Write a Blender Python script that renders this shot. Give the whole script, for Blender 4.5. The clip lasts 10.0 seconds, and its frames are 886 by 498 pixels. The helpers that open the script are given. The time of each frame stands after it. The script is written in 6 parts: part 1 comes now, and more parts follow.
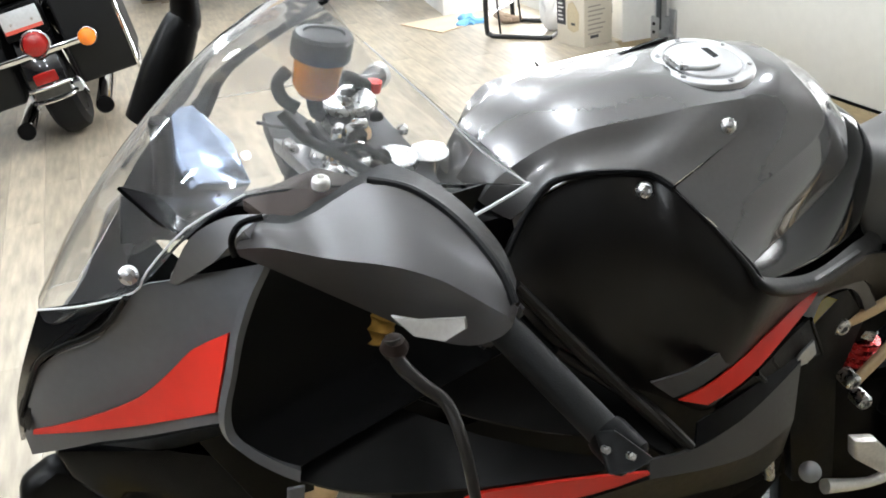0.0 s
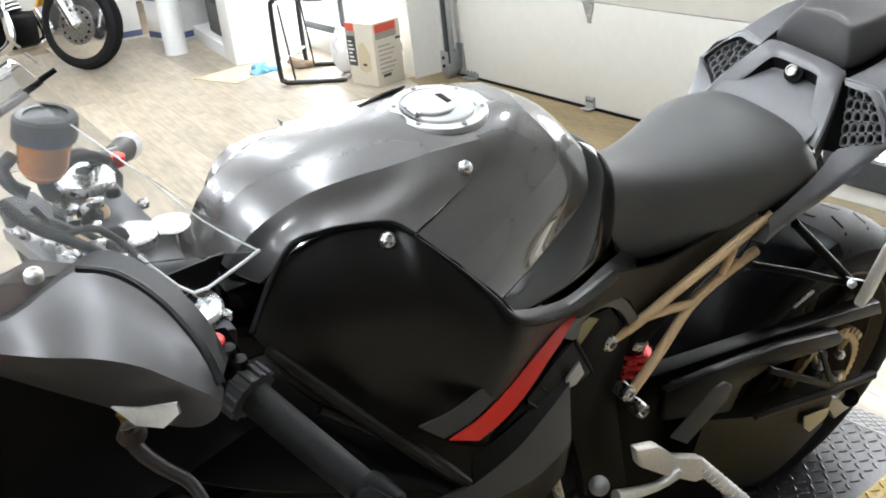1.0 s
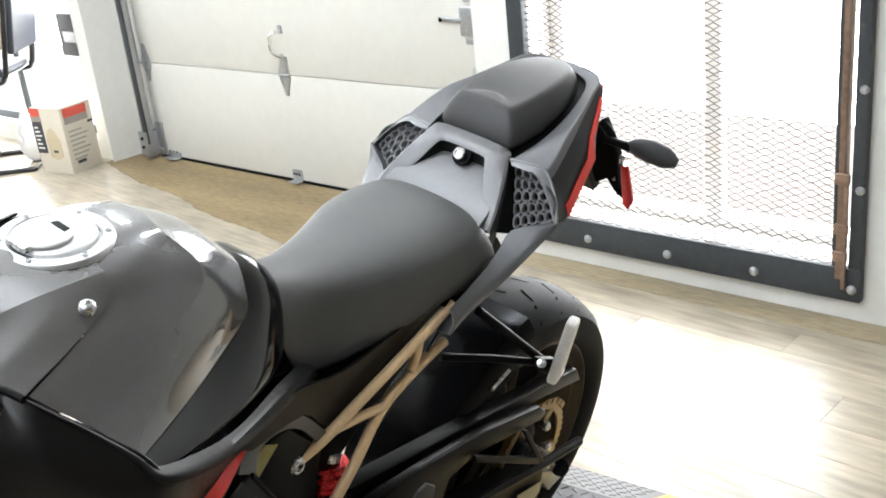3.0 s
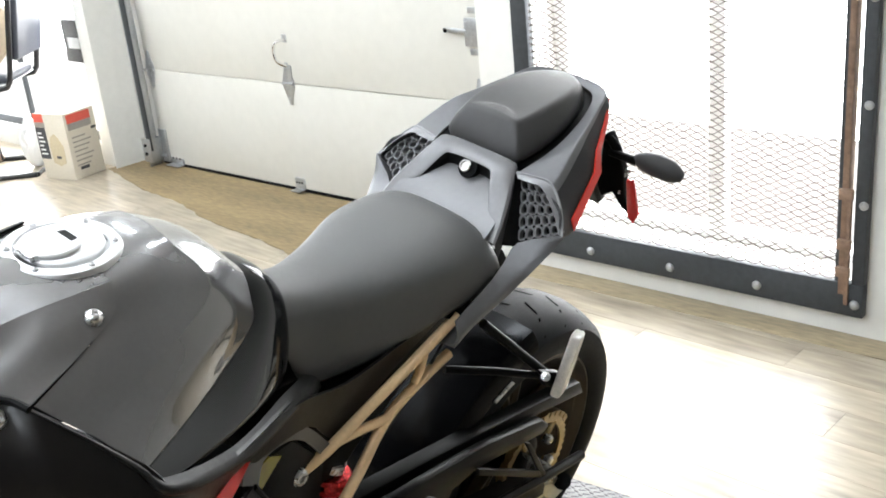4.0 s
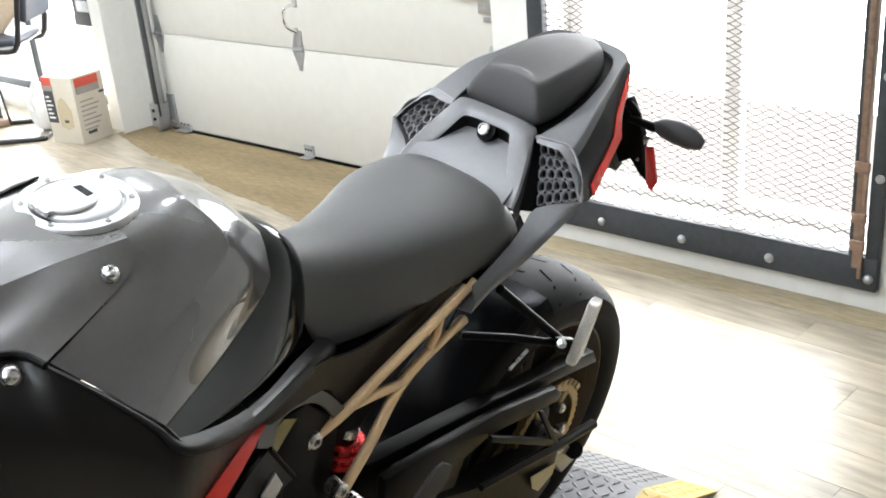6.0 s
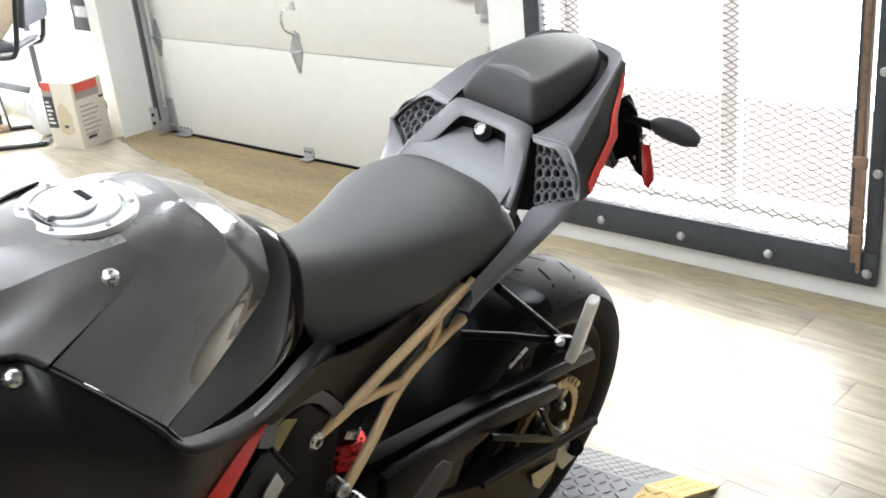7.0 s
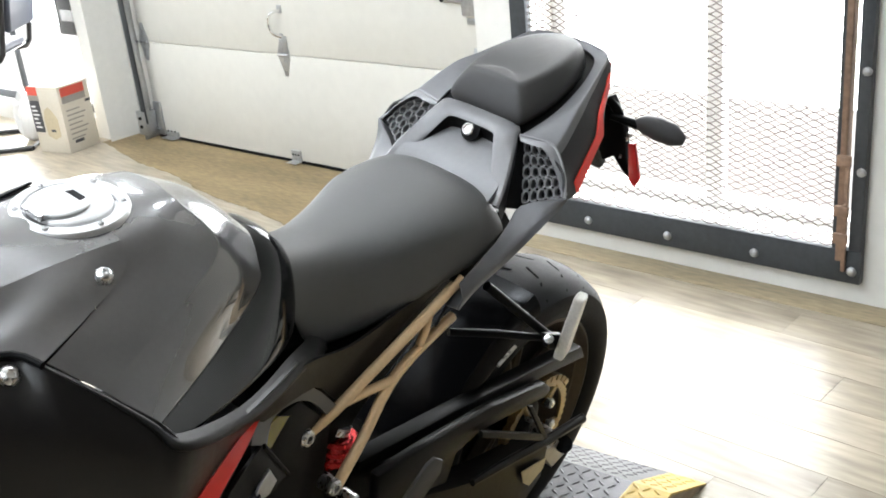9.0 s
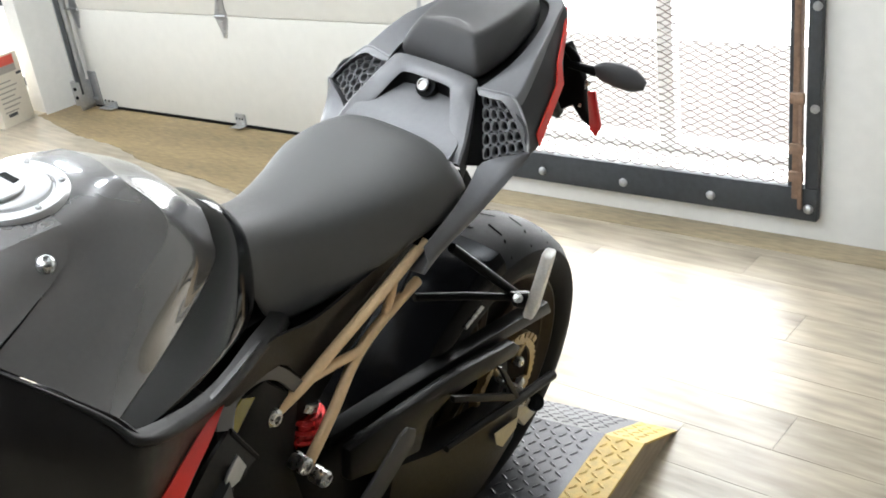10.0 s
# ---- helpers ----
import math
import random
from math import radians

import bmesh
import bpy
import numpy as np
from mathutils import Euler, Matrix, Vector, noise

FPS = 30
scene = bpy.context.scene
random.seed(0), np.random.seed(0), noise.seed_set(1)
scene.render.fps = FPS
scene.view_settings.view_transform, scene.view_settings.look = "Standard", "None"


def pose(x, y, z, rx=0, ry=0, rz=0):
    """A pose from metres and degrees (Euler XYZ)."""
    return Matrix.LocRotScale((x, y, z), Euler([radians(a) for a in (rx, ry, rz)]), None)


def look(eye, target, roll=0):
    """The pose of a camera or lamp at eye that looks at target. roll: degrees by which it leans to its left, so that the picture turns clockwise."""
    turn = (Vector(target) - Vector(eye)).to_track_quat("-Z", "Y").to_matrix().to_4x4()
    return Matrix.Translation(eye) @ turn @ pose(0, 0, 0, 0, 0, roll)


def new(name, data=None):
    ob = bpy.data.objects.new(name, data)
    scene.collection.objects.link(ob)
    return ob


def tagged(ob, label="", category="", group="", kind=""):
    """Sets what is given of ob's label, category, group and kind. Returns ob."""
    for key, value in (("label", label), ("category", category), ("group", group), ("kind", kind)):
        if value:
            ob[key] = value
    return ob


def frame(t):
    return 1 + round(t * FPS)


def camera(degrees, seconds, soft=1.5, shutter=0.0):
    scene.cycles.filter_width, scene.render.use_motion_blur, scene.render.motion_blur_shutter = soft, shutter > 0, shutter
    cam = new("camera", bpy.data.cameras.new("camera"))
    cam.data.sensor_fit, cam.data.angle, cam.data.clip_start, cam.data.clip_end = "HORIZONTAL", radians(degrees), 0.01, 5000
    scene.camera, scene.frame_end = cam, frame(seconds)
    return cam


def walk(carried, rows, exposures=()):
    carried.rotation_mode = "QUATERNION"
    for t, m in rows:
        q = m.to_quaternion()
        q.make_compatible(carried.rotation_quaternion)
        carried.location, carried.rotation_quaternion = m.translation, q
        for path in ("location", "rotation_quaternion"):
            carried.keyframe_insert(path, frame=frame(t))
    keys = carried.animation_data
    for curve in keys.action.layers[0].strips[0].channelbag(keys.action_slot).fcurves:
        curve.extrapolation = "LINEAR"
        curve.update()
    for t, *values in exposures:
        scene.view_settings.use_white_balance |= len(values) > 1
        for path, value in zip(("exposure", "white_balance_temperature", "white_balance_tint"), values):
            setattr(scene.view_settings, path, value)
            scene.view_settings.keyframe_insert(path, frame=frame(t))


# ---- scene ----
cam = camera(46.6, 10.0, soft=1.8)
PATH = [
    (0, (-0.341, 0.284, 1.493), (-2.079, 0.842, 0.674), -4.1),
    (0.5, (-0.315, 0.326, 1.508), (-2.005, 1.047, 0.718), -5.9),
    (1, (-0.309, 0.367, 1.506), (-1.932, 1.238, 0.726), -6.5),
    (1.5, (-0.314, 0.418, 1.503), (-1.852, 1.453, 0.751), -7.0),
    (2, (-0.332, 0.466, 1.496), (-1.772, 1.634, 0.746), -6.2),
    (2.5, (-0.344, 0.502, 1.509), (-1.719, 1.759, 0.78), -6.6),
    (3, (-0.357, 0.527, 1.514), (-1.693, 1.827, 0.792), -6.3),
    (4.5, (-0.372, 0.524, 1.519), (-1.719, 1.823, 0.811), -5.1),
    (5, (-0.385, 0.525, 1.508), (-1.727, 1.811, 0.771), -4.6),
    (6.5, (-0.39, 0.521, 1.501), (-1.724, 1.805, 0.745), -5.3),
    (7, (-0.379, 0.519, 1.504), (-1.718, 1.799, 0.749), -5.8),
    (7.5, (-0.366, 0.513, 1.501), (-1.703, 1.791, 0.738), -5.7),
    (8, (-0.36, 0.508, 1.505), (-1.695, 1.793, 0.753), -5.8),
    (8.5, (-0.363, 0.508, 1.504), (-1.693, 1.798, 0.751), -5.9),
    (9, (-0.369, 0.506, 1.504), (-1.692, 1.804, 0.752), -5.9),
    (9.5, (-0.387, 0.501, 1.503), (-1.689, 1.824, 0.757), -6.4),
    (10, (-0.425, 0.539, 1.491), (-1.66, 1.868, 0.649), -8.0),
]
walk(cam, [(t, look(eye, target, roll)) for t, eye, target, roll in PATH],
     exposures=[(0, -0.18), (1.0, -0.12), (2.0, 0.02), (4.5, 0.06), (6.5, 0.04), (10, 0.0)])

# ---- world, lights, exposure ----
world = bpy.data.worlds.new("world")
scene.world = world
world.use_nodes = True
sky = world.node_tree.nodes.new("ShaderNodeTexSky")
sky.sky_type, sky.sun_disc, sky.sun_elevation, sky.sun_rotation = "NISHITA", False, radians(40), radians(150)
world.node_tree.links.new(sky.outputs[0], world.node_tree.nodes["Background"].inputs[0])
world.node_tree.nodes["Background"].inputs[1].default_value = 0.10


def area_lamp(name, m, sx, sy, watts, colour, shape="RECTANGLE"):
    data = bpy.data.lights.new(name, "AREA")
    data.shape, data.size, data.size_y, data.energy, data.color = shape, sx, sy, watts, colour
    ob = new(name, data)
    ob.matrix_world = m
    return ob


# daylight in the openings of the back wall
area_lamp("window_daylight", look((-2.22, 3.75, 1.25), (-2.0, 1.0, 0.2)), 1.25, 2.1, 50, (0.90, 0.95, 1.0))
area_lamp("shopfront_daylight", look((-7.4, 3.80, 1.3), (-6.4, 0.5, 0.0)), 2.2, 2.3, 70, (0.94, 0.975, 1.0))
# round lamps in rows, hung a little below the ceiling
LAMPS = [(lx, ly) for lx in (-8.2, -6.93, -5.67, -4.4, -3.13, -1.87) for ly in (-0.5, 1.1, 2.5)] + [(-2.1, -2.1), (-0.2, -2.1), (-0.2, -0.5)]
for lx, ly in LAMPS:
    data = bpy.data.lights.new("ceiling_lamp_light", "POINT")
    data.shadow_soft_size, data.color = 0.11, (0.85, 0.925, 1.0)
    data.energy = 16 if ly > 2 else 43 if ly > 0 else 45 if lx > -1 else 85 if ly < -1 else 57 if lx > -3.2 else 26
    new("ceiling_lamp_light", data).location = (lx, ly, 2.68)

# ---- materials ----
def material(name, colour, rough=0.5, metal=0.0, coat=0.0, vary=0.12, scale=18.0, bump=0.0, bump_scale=300.0, spec=0.5,
             rough_vary=0.08, per_object=0.0, transmission=0.0, ior=1.45, stretch=(1, 1, 1), coat_rough=0.05):
    """A node material: base colour varied at two scales, roughness variation and fine relief."""
    mat = bpy.data.materials.new(name)
    mat.use_nodes = True
    nt = mat.node_tree
    bsdf = nt.nodes["Principled BSDF"]
    coords = nt.nodes.new("ShaderNodeTexCoord")
    mapping = nt.nodes.new("ShaderNodeMapping")
    mapping.inputs["Scale"].default_value = stretch
    nt.links.new(coords.outputs["Object"], mapping.inputs[0])
    big, fine = nt.nodes.new("ShaderNodeTexNoise"), nt.nodes.new("ShaderNodeTexNoise")
    big.inputs["Scale"].default_value, big.inputs["Detail"].default_value = scale * 0.25, 4
    fine.inputs["Scale"].default_value, fine.inputs["Detail"].default_value = scale * 4, 3
    for n in (big, fine):
        nt.links.new(mapping.outputs[0], n.inputs["Vector"])
    add = nt.nodes.new("ShaderNodeMath")
    add.operation = "ADD"
    nt.links.new(big.outputs["Fac"], add.inputs[0]), nt.links.new(fine.outputs["Fac"], add.inputs[1])
    span = nt.nodes.new("ShaderNodeMapRange")
    span.inputs["From Min"].default_value, span.inputs["From Max"].default_value = 0.6, 1.4
    span.inputs["To Min"].default_value, span.inputs["To Max"].default_value = 1 - vary, 1 + vary
    nt.links.new(add.outputs[0], span.inputs["Value"])
    value = span.outputs[0]
    if per_object:
        info = nt.nodes.new("ShaderNodeObjectInfo")
        own = nt.nodes.new("ShaderNodeMapRange")
        own.inputs["To Min"].default_value, own.inputs["To Max"].default_value = 1 - per_object, 1 + per_object
        nt.links.new(info.outputs["Random"], own.inputs["Value"])
        times = nt.nodes.new("ShaderNodeMath")
        times.operation = "MULTIPLY"
        nt.links.new(value, times.inputs[0]), nt.links.new(own.outputs[0], times.inputs[1])
        value = times.outputs[0]
    tint = nt.nodes.new("ShaderNodeVectorMath")
    tint.operation = "SCALE"
    tint.inputs[0].default_value = colour
    nt.links.new(value, tint.inputs["Scale"])
    nt.links.new(tint.outputs[0], bsdf.inputs["Base Color"])
    gloss = nt.nodes.new("ShaderNodeMapRange")
    gloss.inputs["To Min"].default_value, gloss.inputs["To Max"].default_value = max(rough - rough_vary, 0.02), min(rough + rough_vary, 1)
    nt.links.new(fine.outputs["Fac"], gloss.inputs["Value"])
    nt.links.new(gloss.outputs[0], bsdf.inputs["Roughness"])
    bsdf.inputs["Metallic"].default_value = metal
    bsdf.inputs["Specular IOR Level"].default_value = spec
    bsdf.inputs["Coat Weight"].default_value, bsdf.inputs["Coat Roughness"].default_value = coat, coat_rough
    bsdf.inputs["Transmission Weight"].default_value, bsdf.inputs["IOR"].default_value = transmission, ior
    if bump:
        grain, relief = nt.nodes.new("ShaderNodeTexNoise"), nt.nodes.new("ShaderNodeBump")
        grain.inputs["Scale"].default_value, grain.inputs["Detail"].default_value = bump_scale, 2
        nt.links.new(mapping.outputs[0], grain.inputs["Vector"])
        relief.inputs["Strength"].default_value, relief.inputs["Distance"].default_value = bump, 0.002
        nt.links.new(grain.outputs["Fac"], relief.inputs["Height"])
        nt.links.new(relief.outputs[0], bsdf.inputs["Normal"])
    return mat


def glowing(name, colour, strength):
    mat = bpy.data.materials.new(name)
    mat.use_nodes = True
    bsdf = mat.node_tree.nodes["Principled BSDF"]
    bsdf.inputs["Base Color"].default_value = (*colour, 1)
    bsdf.inputs["Emission Color"].default_value, bsdf.inputs["Emission Strength"].default_value = (*colour, 1), strength
    return mat


def clear(name, colour, rough=0.02, ior=1.49, alpha=1.0):
    mat = bpy.data.materials.new(name)
    mat.use_nodes = True
    bsdf = mat.node_tree.nodes["Principled BSDF"]
    bsdf.inputs["Base Color"].default_value = (*colour, 1)
    bsdf.inputs["Roughness"].default_value, bsdf.inputs["IOR"].default_value = rough, ior
    bsdf.inputs["Transmission Weight"].default_value = alpha
    return mat


M_GLOSS = material("metallic_grey_lacquer", (0.098, 0.094, 0.094), 0.24, 0.5, 1.0, 0.06, 40, coat_rough=0.02, rough_vary=0.03)
M_MATTE = material("satin_dark_grey_paint", (0.115, 0.115, 0.12), 0.42, 0.2, 0.0, 0.08, 30, 0.02, 900)
M_BLACK = material("matt_black_plastic", (0.0025, 0.0025, 0.0027), 0.45, 0, 0, 0.15, 30, 0.12, 700, spec=0.10)
M_GLOSSBLACK = material("gloss_black_plastic", (0.0025, 0.0025, 0.0028), 0.16, 0, 0, 0.1, 20, spec=0.13)
M_KNEE = material("polished_black_plastic", (0.004, 0.004, 0.0045), 0.08, 0, 0, 0.1, 20, spec=0.45, rough_vary=0.03)
M_SEAT = material("seat_vinyl", (0.070, 0.069, 0.068), 0.47, 0, 0, 0.08, 25, 0.2, 1600, spec=0.55)
# seat vinyl made darker, since the pad is turned away from the light
M_PAD = material("pillion_vinyl_shaded", (0.042, 0.041, 0.041), 0.5, 0, 0, 0.08, 25, 0.2, 1600, spec=0.35)
M_RED = material("red_decal", (0.78, 0.03, 0.016), 0.42, 0, 0.0, 0.06, 20)
M_GOLD = material("bronze_paint", (0.80, 0.57, 0.33), 0.45, 0.1, 0, 0.10, 40, 0.1, 600)
M_ALU = material("bare_aluminium", (0.62, 0.62, 0.62), 0.28, 1.0, 0, 0.10, 40, 0.08, 500)
M_CAP = material("brushed_fuel_cap", (0.52, 0.52, 0.52), 0.42, 0.7, 0, 0.05, 60, 0.05, 900)
M_TYRE = material("tyre_rubber", (0.011, 0.011, 0.012), 0.6, 0, 0, 0.2, 25, 0.12, 300, spec=0.15)
M_CHROME = material("chrome", (0.8, 0.8, 0.8), 0.08, 1.0, 0, 0.03, 20)
M_WALL = material("painted_wall", (0.69, 0.68, 0.645), 0.6, 0, 0, 0.05, 6, 0.15, 120)
M_SHADE = material("bounce_cutting_wall", (0.08, 0.078, 0.076), 0.7, 0, 0, 0.1, 6, 0.15, 120)
M_DOOR = material("cream_door_panel", (0.60, 0.585, 0.535), 0.5, 0, 0, 0.04, 5, 0.1, 90)
M_CEIL = material("ceiling_paint", (0.82, 0.82, 0.82), 0.8, 0, 0, 0.05, 5)
M_STEEL = material("dark_steel_frame", (0.045, 0.05, 0.055), 0.5, 0.3, 0, 0.25, 12, 0.15, 200)
M_GALV = material("galvanised_steel", (0.46, 0.47, 0.48), 0.38, 0.85, 0, 0.18, 25, 0.1, 300)
M_PLATE = material("diamond_plate_steel", (0.10, 0.10, 0.105), 0.40, 0.7, 0, 0.25, 12, 0.1, 300)
M_YELLOW = material("safety_yellow_paint", (0.62, 0.43, 0.10), 0.5, 0, 0, 0.3, 14, 0.1, 300)
M_FLOOR = material("plank_wood", (0.40, 0.345, 0.262), 0.30, 0, 0.0, 0.5, 5, 0.04, 60, rough_vary=0.04, per_object=0.16, stretch=(0.22, 1.5, 1))
M_WHITE = material("white_paint", (0.80, 0.80, 0.79), 0.5, 0, 0, 0.04, 8, 0.05, 100)
M_CARD = material("cardboard", (0.52, 0.41, 0.29), 0.8, 0, 0, 0.1, 20, 0.1, 200)
M_BOXPAPER = material("printed_box_paper", (0.60, 0.55, 0.46), 0.55, 0, 0, 0.06, 14)
M_OUTSIDE = glowing("bright_outdoors", (0.98, 0.99, 1.0), 10.5)
# the small diffuse share imitates the milky reflection of the ceiling
M_SCREEN = clear("reflection_hazed_acrylic", (0.95, 0.955, 0.96), alpha=0.985)
M_AMBER = material("amber_fluid_pot", (0.36, 0.115, 0.002), 0.10, 0, 0.15, 0.35, 40, spec=0.3)
M_SIDE = material("satin_black_plastic", (0.0035, 0.0033, 0.0032), 0.36, 0, 0, 0.12, 30, 0.06, 900, spec=0.16)
M_EDGING = material("satin_dark_grey_plastic", (0.010, 0.0098, 0.0096), 0.42, 0, 0, 0.1, 30, 0.05, 900, spec=0.2)
M_ANODISED = material("red_anodised_metal", (0.42, 0.012, 0.012), 0.25, 0.7, 0.3, 0.2, 50)
M_OLIVE = material("olive_reflection", (0.20, 0.17, 0.02), 0.15, 0, 0.5)
M_GRILLE = material("grille_plastic", (0.13, 0.13, 0.134), 0.42, 0, 0, 0.1, 40)
M_REFLECT = material("red_reflector", (0.55, 0.03, 0.03), 0.15, 0, 0.8, 0.1, 60)
M_BRONZE = material("dark_bronze_paint", (0.09, 0.07, 0.05), 0.4, 0.4)
M_GROOVE = material("tyre_groove", (0.001, 0.001, 0.001), 0.9, spec=0.02)
M_CREAM = material("cream_label", (0.60, 0.52, 0.33), 0.5)
M_PEG = material("cast_aluminium", (0.84, 0.82, 0.78), 0.42, 0.6, 0, 0.15, 50, 0.2, 500)
M_EDGE = material("polished_acrylic_edge", (0.85, 0.86, 0.88), 0.15, 0, 0.5)
# blue tint holds the bright reflection on the panel, not its own colour
M_DASH = material("pale_blue_reflection", (0.42, 0.52, 0.72), 0.12, 0.85, 0.6, 0.35, 14)
M_WHITELENS = material("white_signal_lens", (0.38, 0.37, 0.355), 0.2, 0, 0.6, 0.1, 60)
M_FOOT = material("brown_tinted_plastic", (0.032, 0.022, 0.018), 0.5, spec=0.12)
M_RUBBER = material("grip_rubber", (0.010, 0.010, 0.010), 0.55, 0, 0, 0.2, 50, 0.2, 600, spec=0.25)
M_LEVER = material("dark_lever_metal", (0.03, 0.027, 0.025), 0.4, 0.5)
M_LID = material("reservoir_lid_plastic", (0.012, 0.012, 0.0125), 0.4, 0, 0, 0.5, 30, 0.1, 300, spec=0.25)
M_FLUID = material("brake_fluid", (0.75, 0.30, 0.01), 0.3)
M_YOKE = material("dark_anodised_aluminium", (0.045, 0.045, 0.047), 0.35, 0.8, 0, 0.2, 30)
M_TAIL = material("flat_dark_grey_plastic", (0.05, 0.05, 0.052), 0.5, 0, 0, 0.08, 30, 0.06, 1200, spec=0.35)
M_FLANK = material("charcoal_plastic", (0.020, 0.020, 0.021), 0.5, 0, 0, 0.1, 30, 0.06, 1200, spec=0.3)
M_CHAIN = material("gold_chain_steel", (0.36, 0.26, 0.12), 0.35, 0.7, 0, 0.3, 60)
M_DECK = material("satin_mid_grey_paint", (0.125, 0.125, 0.13), 0.40, 0.2, 0, 0.08, 30, 0.02, 900)
M_RIM = material("satin_light_grey_paint", (0.20, 0.20, 0.206), 0.36, 0.2, 0, 0.07, 30, 0.02, 900)
M_SILVER = material("satin_silver_grey_paint", (0.125, 0.124, 0.127), 0.36, 0.2, 0, 0.07, 30, 0.02, 900)
M_MIRROR = material("satin_anthracite_paint", (0.036, 0.033, 0.032), 0.36, 0.2, 0, 0.04, 30, 0.0, 900, spec=0.4, rough_vary=0.02)
M_COVER = material("satin_brown_black_plastic", (0.005, 0.0042, 0.0038), 0.36, 0, 0, 0.12, 30, 0.0, 900, spec=0.42)
M_FORK = material("gold_anodised_metal", (0.55, 0.34, 0.08), 0.35, 0.6, 0, 0.15, 40)


# ---- mesh helpers ----
def mesh_object(name, bm, mat, parent=None, label="", smooth=35.0):
    bmesh.ops.recalc_face_normals(bm, faces=bm.faces[:])
    me = bpy.data.meshes.new(name)
    bm.to_mesh(me)
    bm.free()
    me.materials.append(mat)
    if smooth:
        for p in me.polygons:
            p.use_smooth = True
        me.set_sharp_from_angle(angle=radians(smooth))
    ob = new(name, me)
    if parent:
        ob.parent = parent
    if label:
        tagged(ob, label)
    return ob


def part(name, bm, mat, parent, label="", smooth=35.0):
    return mesh_object(name, bm, mat, parent, label, smooth)


def thing(name, label, category, m=Matrix(), group="", kind=""):
    ob = new(name)
    ob.matrix_world = m
    ob.empty_display_size = 0.1
    return tagged(ob, label, category, group, kind)


def box(x0, x1, y0, y1, z0, z1, bevel=0.0, seg=2, bm=None):
    own = bm is None
    bm = bmesh.new()if own else bm
    made = bmesh.ops.create_cube(bm, size=1.0)["verts"]
    for v in made:
        v.co = Vector((x0 + (v.co.x + 0.5) * (x1 - x0), y0 + (v.co.y + 0.5) * (y1 - y0), z0 + (v.co.z + 0.5) * (z1 - z0)))
    if bevel:
        edges = list({e for v in made for e in v.link_edges})
        bmesh.ops.bevel(bm, geom=edges, offset=bevel, segments=seg, affect="EDGES", profile=0.5)
    return bm


def plain_box(bm, x0, x1, y0, y1, z0, z1):
    vs = [bm.verts.new((x, y, z)) for x in (x0, x1) for y in (y0, y1) for z in (z0, z1)]
    for f in ((0, 1, 3, 2), (4, 6, 7, 5), (0, 4, 5, 1), (2, 3, 7, 6), (0, 2, 6, 4), (1, 5, 7, 3)):
        bm.faces.new([vs[i] for i in f])
    return bm


def spline(points, n):
    """Catmull-Rom through points, n steps a span."""
    pts = [Vector(p) for p in points]
    out = []
    for i in range(len(pts) - 1):
        p0, p1, p2, p3 = pts[max(i - 1, 0)], pts[i], pts[i + 1], pts[min(i + 2, len(pts) - 1)]
        for k in range(n):
            t = k / n
            out.append(0.5 * (2 * p1 + (p2 - p0) * t + (2 * p0 - 5 * p1 + 4 * p2 - p3) * t * t + (3 * p1 - p0 - 3 * p2 + p3) * t ** 3))
    return out + [pts[-1]]


def tube(points, radius, seg=12, bm=None, caps=True):
    """A round bar along points; radius: one number or one a point."""
    bm = bm or bmesh.new()
    pts = [Vector(p) for p in points]
    given = list(radius) if isinstance(radius, (list, tuple)) else [radius, radius]
    radii = [float(q) for q in np.interp(np.linspace(0, 1, len(pts)), np.linspace(0, 1, len(given)), given)]
    side, rings = None, []
    for i, p in enumerate(pts):
        way = (pts[min(i + 1, len(pts) - 1)] - pts[max(i - 1, 0)]).normalized()
        if side is None:
            side = way.orthogonal().normalized()
        side = (side - way * side.dot(way)).normalized()
        up = way.cross(side)
        rings.append([bm.verts.new(p + radii[i] * (math.cos(2 * math.pi * k / seg) * side + math.sin(2 * math.pi * k / seg) * up)) for k in range(seg)])
    for r0, r1 in zip(rings, rings[1:]):
        for k in range(seg):
            bm.faces.new((r0[k], r0[(k + 1) % seg], r1[(k + 1) % seg], r1[k]))
    if caps:
        bm.faces.new(rings[0][::-1]), bm.faces.new(rings[-1])
    return bm


def lathe(profile, m=Matrix(), seg=32, bm=None):
    """Turns (radius, height) pairs round the z axis of m."""
    bm = bm or bmesh.new()
    rings = [[bm.verts.new(m @ Vector((r * math.cos(2 * math.pi * k / seg), r * math.sin(2 * math.pi * k / seg), h))) for k in range(seg)] for r, h in profile]
    for r0, r1 in zip(rings, rings[1:]):
        for k in range(seg):
            bm.faces.new((r0[k], r0[(k + 1) % seg], r1[(k + 1) % seg], r1[k]))
    bm.faces.new(rings[0][::-1]), bm.faces.new(rings[-1])
    return bm


def along(p, q):
    """The pose at p whose z axis points to q."""
    p, q = Vector(p), Vector(q)
    return Matrix.Translation(p) @ (q - p).to_track_quat("Z", "Y").to_matrix().to_4x4()


def grid(rows, n=4, across=1, thick=0.0, bm=None, curved=False):
    """A sheet through lines of points (all of one length): splined along, straight or curved across; thick: shell depth inwards."""
    bm = bm or bmesh.new()
    lines = [spline(r, n) if n > 1 else [Vector(p) for p in r] for r in rows]
    if across > 1:
        cols = list(zip(*lines))
        if curved:
            cols = [spline(c, across) for c in cols]
        else:
            cols = [[c[i].lerp(c[i + 1], k / across) for i in range(len(c) - 1) for k in range(across)] + [c[-1]] for c in cols]
        lines = list(zip(*cols))
    vs = [[bm.verts.new(p) for p in line] for line in lines]
